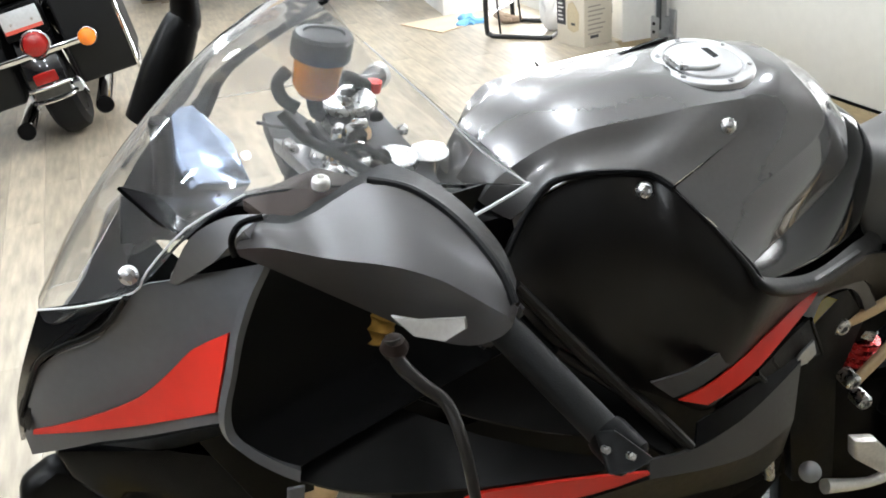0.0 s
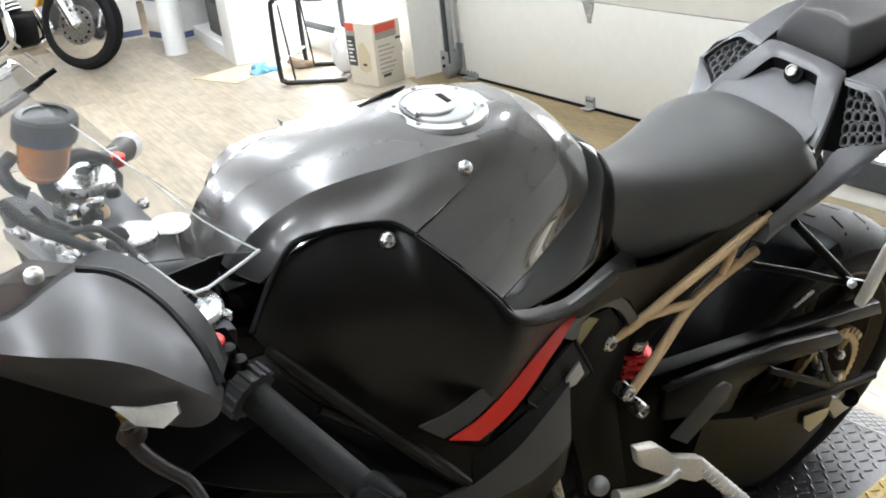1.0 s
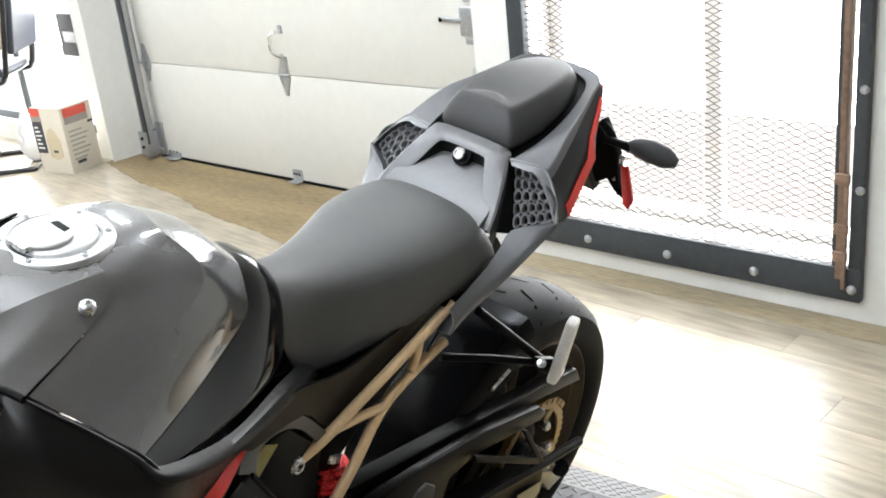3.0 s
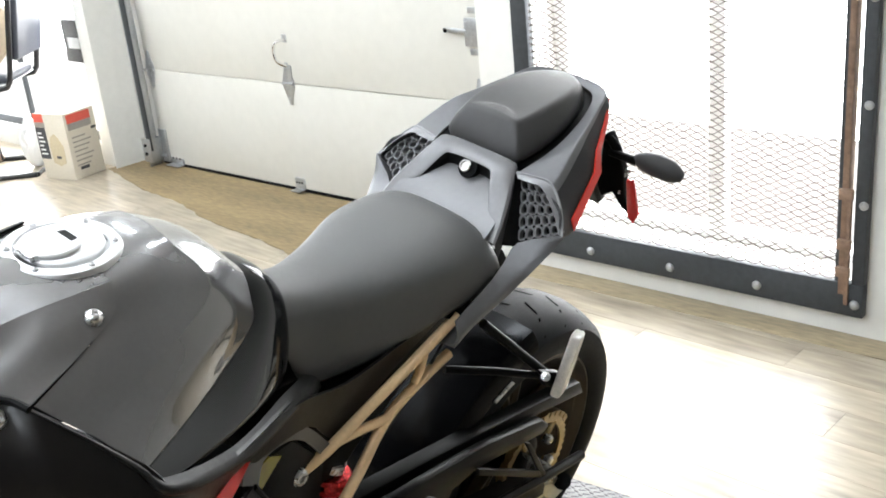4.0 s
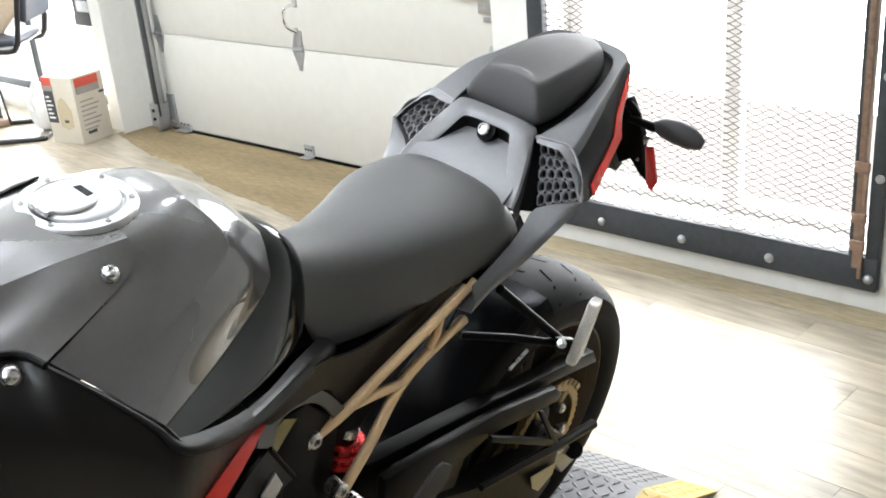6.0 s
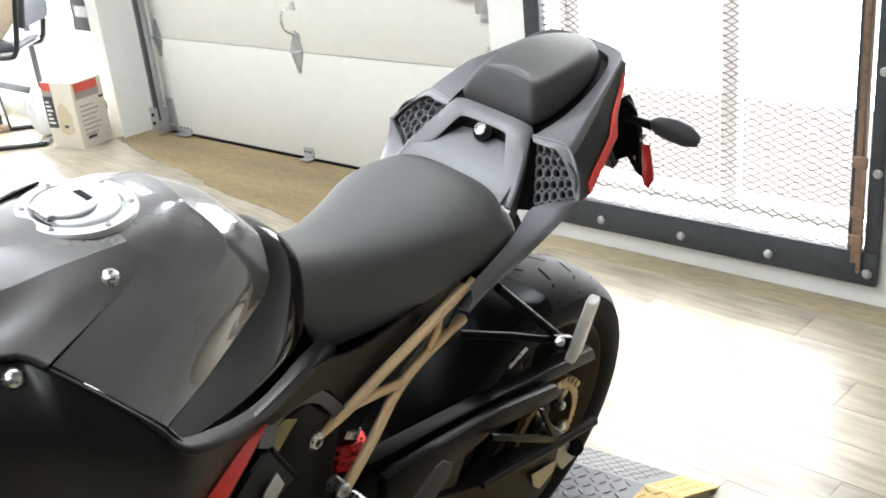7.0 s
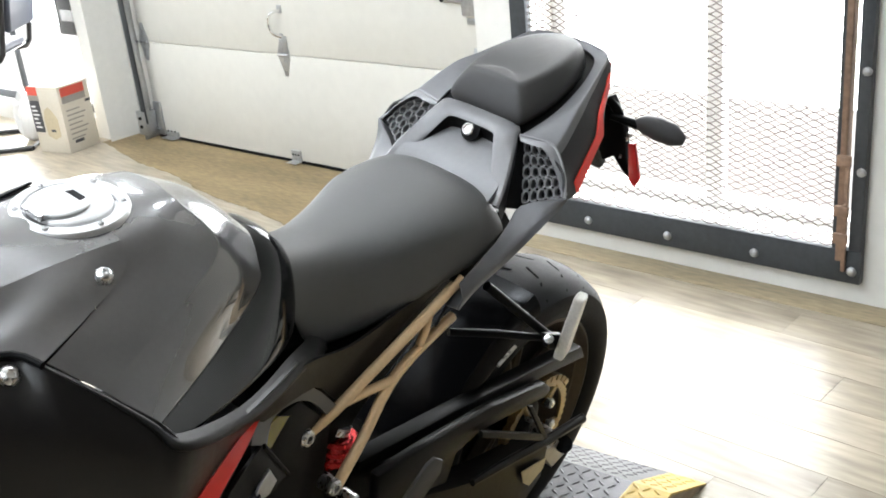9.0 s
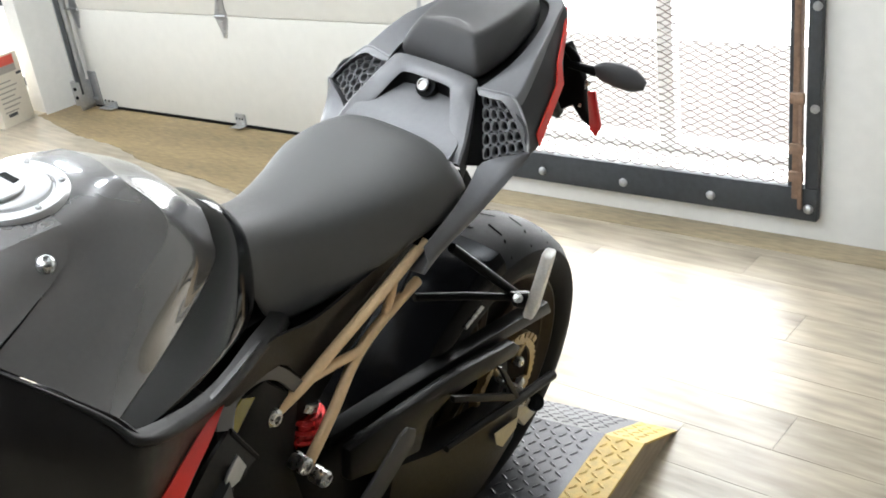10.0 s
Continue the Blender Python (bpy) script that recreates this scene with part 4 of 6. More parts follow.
build("plate_bracket", [(1.0, 0.03, -0.10), (1.05, 0.03, -0.12), (1.10, 0.03, -0.20), (1.14, 0.03, -0.31), (1.12, 0.03, -0.32), (1.06, 0.03, -0.24), (1.0, 0.03, -0.19)], (0, -1, 0), 0.06, M_BLACK, bevel=0.004, label="black number plate bracket")
build("bracket_plate", [(1.05, 0.036, -0.158), (1.05, 0.059, -0.137), (1.05, 0.082, -0.169), (1.06, 0.094, -0.2), (1.07, 0.102, -0.255), (1.08, 0.114, -0.294), (1.08, 0.095, -0.285), (1.06, 0.081, -0.253), (1.04, 0.072, -0.259), (1.04, 0.059, -0.241)], (1, 0, 0), 0.02, M_BLACK, bevel=0.003)
bar("bracket_arm", [(1.05, 0.053, -0.144), (1.06, 0.075, -0.167), (1.08, 0.086, -0.22), (1.1, 0.11, -0.3)], [0.007, 0.009, 0.008, 0.005], M_BLACK, smoothed=3)
for q in ((1.07, 0.094, -0.216), (1.07, 0.093, -0.251), (1.07, 0.101, -0.206)):
    bolt(q, (q[0] - 0.3, q[1] + 0.3, q[2]), 0.005)
build("rear_reflector", [(1.03, 0.122, -0.201), (1.03, 0.136, -0.196), (1.035, 0.157, -0.259), (1.035, 0.15, -0.28), (1.035, 0.136, -0.27)], (-1, 0.2, 0), 0.008, M_REFLECT, label="red rear reflector")
for sign in (1, -1):
    s0, s1 = (1.05, 0.068, -0.174), (1.06, 0.119, -0.177)
    p0, p1, p2 = (1.06, 0.112, -0.173), (1.07, 0.154, -0.175), (1.08, 0.203, -0.184)
    fl = (lambda p: (p[0], sign * p[1], p[2]))
    stalk = part("indicator", tube(K([fl(s0), fl(s1)]), [0.007, 0.009], 10), M_BLACK, bike, "black rear turn signal")
    part("indicator_lens", tube(spline(K([fl(p0), fl(p1), fl(p2)]), 4), [0.006, 0.018, 0.022, 0.020, 0.008], 12), M_TAIL, stalk)

# rear wheel
AX = (0.905, 0.0, -0.80)
axle_pose = along(K1(AX), K1((AX[0], 1, AX[2])))
tyre_profile = [(0.229, -0.078), (0.243, -0.091), (0.262, -0.097), (0.288, -0.092), (0.306, -0.072), (0.317, -0.04), (0.321, 0.0), (0.317, 0.04), (0.306, 0.072), (0.288, 0.092), (0.262, 0.097), (0.243, 0.091), (0.229, 0.078), (0.21, 0.0)]
wheel = part("rear_wheel", lathe([(0.226, -0.082), (0.233, -0.080), (0.212, -0.06), (0.204, 0.0), (0.212, 0.06), (0.233, 0.080), (0.226, 0.082), (0.19, 0.02), (0.19, -0.02)], axle_pose, 48), M_BRONZE, bike, "dark bronze cast rear wheel")
tyre = part("tyre", lathe(tyre_profile, axle_pose, 72), M_TYRE, wheel, "black rubber rear tyre")
bm = bmesh.new()
for k in range(26):
    g = k * 2 * math.pi / 26
    for lane, (h0, h1, sweep) in enumerate(((0.006, 0.042, 0.035), (0.052, 0.084, 0.07))):
        for sgn in (1, -1):
            g0 = g + 0.05 * lane + (0.1 if sgn < 0 else 0)
            quad = []
            for h, dg in ((h0, 0), (h1, sweep), (h1 + 0.002, sweep + 0.016), (h0 + 0.001, 0.022)):
                r = float(np.interp(h, [0, 0.04, 0.072, 0.092], [0.321, 0.317, 0.306, 0.288])) + 0.0012
                quad.append(bm.verts.new(axle_pose @ Vector((r * math.cos(g0 + dg), r * math.sin(g0 + dg), sgn * h))))
            bm.faces.new(quad)
tagged(part("tread_grooves", bm, M_GROOVE, wheel, "", 0), kind="stuff")
for k in range(5):
    g = k * 2 * math.pi / 5 + 0.3
    for dg in (-0.16, 0.16):
        spoke = tube([axle_pose @ Vector((0.04 * math.cos(g), 0.04 * math.sin(g), 0.02)), axle_pose @ Vector((0.2 * math.cos(g + dg), 0.2 * math.sin(g + dg), 0.02))], [0.02, 0.011], 8)
        part("spoke", spoke, M_BRONZE, wheel)
part("wheel_hub", lathe([(0.05, -0.08), (0.05, 0.08), (0.03, 0.09), (0.0, 0.09)], axle_pose, 24), M_BLACK, wheel)
bm = bmesh.new()
teeth = 44
ring_o, ring_i = [], []
for k in range(teeth * 2):
    g = k * math.pi / teeth
    r = 0.114 if k % 2 else 0.107
    ring_o.append([bm.verts.new(axle_pose @ Vector((r * math.cos(g), r * math.sin(g), h))) for h in (0.100, 0.106)])
    ring_i.append([bm.verts.new(axle_pose @ Vector((0.092 * math.cos(g), 0.092 * math.sin(g), h))) for h in (0.100, 0.106)])
for k in range(teeth * 2):
    n = (k + 1) % (teeth * 2)
    bm.faces.new((ring_o[k][1], ring_o[n][1], ring_i[n][1], ring_i[k][1]))
    bm.faces.new((ring_o[k][0], ring_i[k][0], ring_i[n][0], ring_o[n][0]))
    bm.faces.new((ring_o[k][0], ring_o[n][0], ring_o[n][1], ring_o[k][1]))
    bm.faces.new((ring_i[k][0], ring_i[k][1], ring_i[n][1], ring_i[n][0]))
sprocket = part("sprocket", bm, M_CHAIN, bike, "bronze rear sprocket", 20)
for k in range(5):
    g = k * 2 * math.pi / 5 + 0.9
    part("sprocket_arm", tube([axle_pose @ Vector((0.05 * math.cos(g), 0.05 * math.sin(g), 0.102)), axle_pose @ Vector((0.097 * math.cos(g), 0.097 * math.sin(g), 0.103))], 0.006, 8), M_CHAIN, sprocket)
    q = axle_pose @ Vector((0.058 * math.cos(g), 0.058 * math.sin(g), 0.106))
    part("sprocket_nut", lathe([(0.011, -0.004), (0.011, 0.008), (0.007, 0.012), (0.0, 0.012)], along(q, axle_pose @ Vector((0.058 * math.cos(g), 0.058 * math.sin(g), 1))), 6), M_ALU, sprocket)
bm = bmesh.new()
for k in range(40):
    g = -0.5 + k * math.pi * 1.25 / 40
    m = axle_pose @ Matrix.Rotation(g + 1.1, 4, "Z") @ Matrix.Translation((0.114, 0, 0.103))
    box(-0.006, 0.006, -0.006, 0.006, -0.008 if k % 2 else -0.006, 0.008 if k % 2 else 0.006, 0, 1, bm)
    for v in bm.verts[-8:]:
        v.co = m @ v.co
tagged(part("chain", bm, M_CHAIN, bike, "gold drive chain", 0), kind="stuff")
bar("axle_nut", [(AX[0], 0.10, AX[2]), (AX[0], 0.155, AX[2])], 0.016, M_ALU)

# hugger over the tyre, swingarm, guards
hug_rows = []
for h in (-0.105, -0.09, 0.0, 0.09, 0.105):
    r = 0.347 if abs(h) < 0.1 else 0.31
    hug_rows.append([axle_pose @ Vector((r * math.cos(g), r * math.sin(g), h)) for g in [1.75 + k * 1.7 / 12 for k in range(13)]])
part("hugger", grid(hug_rows, 2, 2, 0.004, curved=True), M_GLOSSBLACK, bike, "black rear mudguard over the tyre")
build("swingarm_brace", [(0.366, 0.11, -0.536), (0.67, 0.122, -0.575), (1.0, 0.125, -0.636), (1.023, 0.125, -0.674), (0.78, 0.125, -0.62), (0.573, 0.122, -0.582), (0.367, 0.11, -0.563)], (0, -1, 0), 0.03, M_SIDE, bevel=0.003)
build("chain_guard", [(0.377, 0.14, -0.552), (0.482, 0.148, -0.551), (0.659, 0.15, -0.575), (0.833, 0.15, -0.621), (0.863, 0.15, -0.65), (0.848, 0.15, -0.662), (0.635, 0.15, -0.616), (0.568, 0.15, -0.623), (0.551, 0.15, -0.678), (0.479, 0.15, -0.652), (0.379, 0.14, -0.618)], (0, -1, 0), 0.02, M_SIDE, bevel=0.006, label="black plastic chain guard")
arm_a = [(0.486, 0.145, -0.667), (0.652, 0.15, -0.738), (0.835, 0.155, -0.781), (0.875, 0.156, -0.801)]
arm_b = [(0.476, 0.14, -0.802), (0.63, 0.145, -0.92), (0.764, 0.15, -0.949), (0.882, 0.15, -0.887)]
part("swingarm", grid([K(arm_a), K(arm_b)], 3, 3, 0.05), M_SIDE, bike, "black swingarm")
bar("guard_rail", [(0.614, 0.16, -0.714), (0.723, 0.16, -0.737), (0.83, 0.162, -0.761), (0.993, 0.162, -0.794)], [0.006, 0.009, 0.010, 0.010], M_SIDE, smoothed=3, seg=10)
build("guard_strut", [(0.615, 0.155, -0.594), (0.852, 0.155, -0.748), (0.857, 0.155, -0.769), (0.617, 0.155, -0.61)], (0, 1, 0), 0.01, M_SIDE, bevel=0.002)
build("guard_strut", [(0.762, 0.155, -0.627), (0.779, 0.155, -0.637), (0.874, 0.158, -0.785), (0.854, 0.158, -0.777)], (0, 1, 0), 0.008, M_SIDE, bevel=0.002)
build("swingarm_label", [(0.781, 0.16, -0.8), (0.868, 0.16, -0.82), (0.863, 0.16, -0.845), (0.819, 0.16, -0.861), (0.794, 0.16, -0.837)], (0, 1, 0), 0.002, M_CREAM, bevel=0, label="cream warning label")
build("chain_adjuster", [(0.867, 0.15, -0.815), (0.962, 0.15, -0.83), (0.993, 0.15, -0.88), (0.926, 0.15, -0.892)], (0, -1, 0), 0.03, M_GALV, bevel=0.003)
disc("paddock_spool", (0.957, 0.15, -0.849), (0.655, 0.3, -0.563), [(0.018, -0.02), (0.018, 0.012), (0.010, 0.016), (0.010, 0.025), (0.018, 0.028), (0.0, 0.03)], M_BLACK, 20)
# grey rod added to mark the highlight along the rear mudguard's crease
bar("hugger_crease_line", [(0.415, 0.105, -0.457), (0.513, 0.105, -0.385), (0.567, 0.105, -0.324)], 0.0022, M_TAIL, seg=6)
# bright bar put in for a thin white highlight near the guard
bar("highlight_rod", [(0.724, 0.108, -0.546), (0.774, 0.108, -0.529)], 0.0035, M_ALU, seg=8)

build("frame_lower", [(0.234, 0.09, -0.677), (0.279, 0.09, -0.568), (0.37, 0.09, -0.541), (0.546, 0.09, -0.681), (0.757, 0.09, -1.185), (0.316, 0.09, -0.963)], (0, -1, 0), 0.03, M_BLACK, bevel=0.004)

# bronze subframe
SF = 0.0085
for pts in ([(0.259, 0.106, -0.413), (0.308, 0.11, -0.398), (0.371, 0.114, -0.367), (0.464, 0.117, -0.328), (0.561, 0.12, -0.284)],
            [(0.298, 0.128, -0.525), (0.359, 0.122, -0.47), (0.417, 0.115, -0.41), (0.491, 0.11, -0.382), (0.571, 0.105, -0.367)],
            [(0.317, 0.112, -0.392), (0.362, 0.114, -0.396), (0.419, 0.115, -0.405)], [(0.492, 0.117, -0.323), (0.491, 0.114, -0.351), (0.486, 0.111, -0.374)]):
    bar("subframe_tube", pts, SF if len(pts) == 5 else SF * 0.85, M_GOLD, both=True, smoothed=3, label="bronze subframe tube")
for p in ((0.246, 0.11, -0.408), (0.32, 0.135, -0.562), (0.282, 0.132, -0.509)):
    disc("frame_bolt", p, (p[0], 1, p[2]), [(0.013, -0.015), (0.013, 0.008), (0.010, 0.012), (0.006, 0.012), (0.006, 0.004), (0.0, 0.004)], M_ALU, 16)
bar("shock_body", [(0.364, 0.06, -0.506), (0.358, 0.06, -0.549), (0.355, 0.06, -0.574)], 0.031, M_ANODISED, label="red shock absorber")
bar("shock_cap", [(0.37, 0.06, -0.491), (0.365, 0.06, -0.503)], 0.022, M_ALU)
for k in range(4):
    q0, q1 = Vector((0.365, 0.06, -0.507)), Vector((0.355, 0.06, -0.574))
    c0 = q0.lerp(q1, (k + 0.3) / 4)
    disc("shock_coil", tuple(c0), tuple(c0 + (q1 - q0)), [(0.032, -0.004), (0.037, 0.0), (0.032, 0.004), (0.0, 0.004)], M_ANODISED)

# footrests
bar("footrest_stay", [(0.588, 0.15, -0.296), (0.715, 0.205, -0.427)], 0.0075, M_BLACK)
bar("footrest_stay", [(0.544, 0.12, -0.376), (0.624, 0.165, -0.396), (0.704, 0.205, -0.424)], 0.0065, M_BLACK)
build("stay_joint", [(0.678, 0.205, -0.397), (0.725, 0.21, -0.418), (0.752, 0.21, -0.469), (0.695, 0.205, -0.434)], (0, 1, 0), 0.012, M_BLACK, bevel=0.002)
disc("stay_bolt", (0.679, 0.222, -0.403), (0.357, 0.4, -0.146), [(0.008, -0.006), (0.008, 0.003), (0.0, 0.004)], M_ALU, 12)
peg_a, peg_b = (0.716, 0.235, -0.327), (0.713, 0.22, -0.448)
side_way = Vector((0.011, 0.0, 0.009))
build("pillion_footrest", [tuple(Vector(peg_a) - side_way * 0.6), tuple(Vector(peg_a) + side_way * 0.6), tuple(Vector(peg_b) + side_way), tuple(Vector(peg_b) - side_way)], (0, 1, 0.2), 0.022, M_PEG, bevel=0.005, label="cast aluminium pillion footrest folded up")
rider = build("rider_footrest", [(0.265, 0.17, -0.579), (0.309, 0.175, -0.59), (0.36, 0.18, -0.642), (0.399, 0.2, -0.647), (0.427, 0.205, -0.698), (0.392, 0.2, -0.698), (0.326, 0.185, -0.657), (0.281, 0.17, -0.625)], (0, 1, 0), 0.02, M_PEG, bevel=0.005, label="cast aluminium rider footrest bracket")
part("footrest_bar", tube(K([(0.402, 0.205, -0.667), (0.47, 0.27, -0.746)]), 0.012, 12), M_PEG, rider, "knurled aluminium footrest bar")
for k in range(9):
    q0, q1 = Vector((0.411, 0.215, -0.679)), Vector((0.47, 0.27, -0.746))
    c0 = q0.lerp(q1, k / 9)
    part("footrest_ridge", lathe([(0.0135, -0.0015), (0.0135, 0.0015), (0.0, 0.0015)], along(K1(tuple(c0)), K1(tuple(q1 * 2 - q0))), 12), M_PEG, rider)
bar("shift_lever", [(0.358, 0.21, -0.656), (0.316, 0.2, -0.679), (0.235, 0.19, -0.663)], [0.01, 0.008, 0.012], M_PEG, smoothed=3)
bar("shift_rod", [(0.079, 0.2, -0.512), (0.097, 0.2, -0.569)], 0.008, M_ALU)
disc("rod_end", (0.073, 0.205, -0.509), (-0.13, 0.4, -0.214), [(0.010, -0.01), (0.010, 0.01), (0.0, 0.012)], M_GOLD, 12)
disc("cover_bolt", (0.191, 0.19, -0.611), (-0.058, 0.4, -0.27), [(0.016, -0.01), (0.016, 0.004), (0.009, 0.008), (0.0, 0.008)], M_GALV, 16)
build("heel_guard", [(0.424, 0.19, -0.523), (0.443, 0.19, -0.521), (0.463, 0.19, -0.538), (0.461, 0.19, -0.564), (0.386, 0.185, -0.63), (0.343, 0.185, -0.594)], (0, 1, 0), 0.006, M_TAIL, label="dark grey heel guard")

# side fairing
sf_a = [(-0.316, 0.15, -0.169), (-0.27, 0.165, -0.227), (-0.215, 0.19, -0.283), (-0.171, 0.225, -0.317), (-0.126, 0.255, -0.353)]
sf_b = [(-0.327, 0.165, -0.178), (-0.285, 0.18, -0.232), (-0.231, 0.205, -0.291), (-0.195, 0.24, -0.321), (-0.161, 0.265, -0.347)]
sf_c = [(-0.536, 0.15, -0.21), (-0.465, 0.19, -0.224), (-0.386, 0.23, -0.258), (-0.298, 0.26, -0.29), (-0.193, 0.275, -0.332)]
sf_d = [(-0.583, 0.24, -0.23), (-0.526, 0.27, -0.241), (-0.414, 0.29, -0.261), (-0.315, 0.29, -0.288), (-0.196, 0.28, -0.332)]
sheet("fairing_ridge", [sf_a, sf_b], M_SIDE, both=False, n=4, across=2, thick=0.006)
sheet("fairing_panel", [sf_b, [(a, b - 0.03, c) for a, b, c in sf_c]], M_SIDE, both=False, n=4, across=3, thick=0.004, label="matt black upper side fairing")
sheet("fairing_lip", [sf_c, sf_d], M_SIDE, n=4, across=3, thick=0.004)
red_e = [(-0.432, 0.29, -0.275), (-0.418, 0.292, -0.269), (-0.384, 0.294, -0.273), (-0.281, 0.294, -0.302), (-0.201, 0.288, -0.335)]
red_f = [(-0.437, 0.29, -0.305), (-0.416, 0.292, -0.304), (-0.381, 0.294, -0.309), (-0.277, 0.294, -0.33), (-0.2, 0.288, -0.339)]
sheet("fairing_stripe", [red_e, red_f], M_RED, both=False, n=3, across=1, thick=0.004, label="bright red stripe")
lo_a = [(-0.193, 0.275, -0.332), (-0.125, 0.27, -0.347), (-0.045, 0.25, -0.352), (0.024, 0.225, -0.349), (0.091, 0.195, -0.351)]
lo_b = [(-0.196, 0.285, -0.352), (-0.105, 0.275, -0.385), (-0.015, 0.255, -0.419), (0.051, 0.235, -0.425), (0.088, 0.215, -0.434)]
lo_c = [(-0.364, 0.27, -0.369), (-0.214, 0.27, -0.411), (-0.078, 0.26, -0.454), (0.012, 0.25, -0.474), (0.063, 0.235, -0.468)]
sheet("fairing_lower", [lo_a, lo_b], M_TAIL, n=4, across=2, thick=0.005, label="satin grey lower side fairing")
sheet("fairing_belly", [lo_b, lo_c], M_SIDE, n=4, across=2, thick=0.005)
seam = [(-0.112, 0.25, -0.328), (-0.041, 0.235, -0.325), (0.036, 0.205, -0.337), (0.095, 0.18, -0.345)]
sheet("fairing_gap", [seam, lo_a[1:]], M_BLACK, n=3, across=1, thick=0.003)
build("seat_tab", [(0.074, 0.195, -0.355), (0.094, 0.185, -0.343), (0.116, 0.18, -0.333), (0.128, 0.18, -0.359), (0.111, 0.185, -0.367)], (0, 1, 0), 0.004, M_GALV, bevel=0.001)

bar("fairing_rib", [(-0.324, 0.168, -0.122), (-0.255, 0.195, -0.21), (-0.136, 0.258, -0.346)], [0.006, 0.009, 0.007], M_COVER, smoothed=4, seg=10)
bar("fairing_rib", [(-0.277, 0.185, -0.215), (-0.185, 0.225, -0.288), (-0.127, 0.265, -0.348)], [0.006, 0.009, 0.006], M_COVER, smoothed=4, seg=10)

# nose
fair_a = [(-0.818, 0.02, -0.263), (-0.795, 0.04, -0.195), (-0.77, 0.06, -0.16), (-0.726, 0.09, -0.124), (-0.689, 0.115, -0.06), (-0.66, 0.13, -0.046), (-0.587, 0.175, -0.015)]
fair_m = [(-0.82, 0.028, -0.284), (-0.789, 0.055, -0.212), (-0.753, 0.08, -0.171), (-0.712, 0.105, -0.141), (-0.677, 0.13, -0.096), (-0.647, 0.15, -0.069), (-0.607, 0.185, -0.041)]
fair_b = [(-0.818, 0.035, -0.308), (-0.782, 0.07, -0.278), (-0.748, 0.1, -0.251), (-0.716, 0.125, -0.233), (-0.686, 0.155, -0.207), (-0.667, 0.18, -0.184), (-0.643, 0.205, -0.162)]
sheet("front_fairing", [fair_a, fair_m, fair_b], M_MATTE, drop=0.06, n=4, across=4, thick=0.004, label="satin grey front fairing")
fr = [(-0.81, 0.042, -0.267), (-0.758, 0.09, -0.224), (-0.709, 0.13, -0.178), (-0.676, 0.153, -0.133), (-0.654, 0.165, -0.102), (-0.625, 0.192, -0.069)]
fr2 = [(-0.811, 0.042, -0.273), (-0.761, 0.09, -0.241), (-0.714, 0.13, -0.212), (-0.684, 0.16, -0.187), (-0.665, 0.178, -0.172), (-0.647, 0.203, -0.149)]
sheet("front_stripe", [fr, fr2], M_RED, both=False, n=3, across=3, thick=0.003, label="bright red stripe")
brow = [(-0.828, 0.0, -0.318), (-0.822, -0.0, -0.267), (-0.806, -0.0, -0.215), (-0.777, -0.0, -0.146)]
brow2 = [(-0.82, 0.03, -0.278), (-0.807, 0.03, -0.228), (-0.784, 0.05, -0.171), (-0.699, 0.1, -0.075)]
sheet("nose_brow", [brow, brow2], M_GLOSSBLACK, both=False, n=3, across=2, thick=0.004)
sheet("nose_lining", [[(a, b - 0.012, c) for a, b, c in brow2], [(a, b - 0.008, c) for a, b, c in fair_a[:4]]], M_BLACK, both=False, n=3, across=2, thick=0.003)
bar("brow_trim", [(-0.817, 0.024, -0.259), (-0.793, 0.045, -0.184), (-0.771, 0.065, -0.149), (-0.724, 0.095, -0.112), (-0.699, 0.115, -0.066)], 0.003, M_SIDE, smoothed=3, seg=8)
scr0 = [(-0.776, 0.0, -0.146), (-0.735, 0.0, -0.073), (-0.681, 0.0, -0.001), (-0.601, -0.0, 0.081), (-0.539, 0.0, 0.12), (-0.472, -0.0, 0.14)]
scr1 = [(-0.768, 0.03, -0.144), (-0.722, 0.055, -0.090), (-0.664, 0.072, -0.026), (-0.592, 0.078, 0.044), (-0.525, 0.078, 0.090), (-0.452, 0.075, 0.128)]
scr2 = [(-0.734, 0.07, -0.098), (-0.686, 0.112, -0.057), (-0.641, 0.14, 0.007), (-0.587, 0.155, 0.045), (-0.466, 0.175, 0.04), (-0.34, 0.2, 0.025)]
for ob in [part("windscreen", grid([K([(a, -0.9 * b, c - 0.07) for a, b, c in scr2]), K(other(scr1)), K(scr0), K(scr1), K(scr2)], 5, 4, 0.003, curved=True), M_SCREEN, bike, "clear smoke-tinted windscreen", 60)]:
    ob.visible_shadow = False
bar("screen_edge", [(-0.452, 0.075, 0.128), (-0.41, 0.13, 0.088), (-0.376, 0.17, 0.052), (-0.34, 0.2, 0.025)], 0.0009, M_EDGE, smoothed=4, seg=6)
bar("screen_edge", [(-0.44, 0.17, 0.039), (-0.424, 0.18, 0.018), (-0.402, 0.19, -0.004), (-0.374, 0.195, 0.006), (-0.339, 0.2, 0.026)], 0.0018, M_EDGE, smoothed=2, seg=6)
disc("screen_bolt", (-0.693, 0.118, -0.039), (-0.712, 0.3, 0.124), [(0.009, -0.004), (0.009, 0.002), (0.006, 0.005), (0.0, 0.006)], M_ALU, 20)
bar("screen_base", [(-0.777, 0.01, -0.139), (-0.734, 0.075, -0.096), (-0.691, 0.115, -0.062), (-0.677, 0.125, -0.034), (-0.641, 0.145, 0.017), (-0.591, 0.158, 0.048)], 0.0012, M_EDGE, smoothed=3, seg=6)
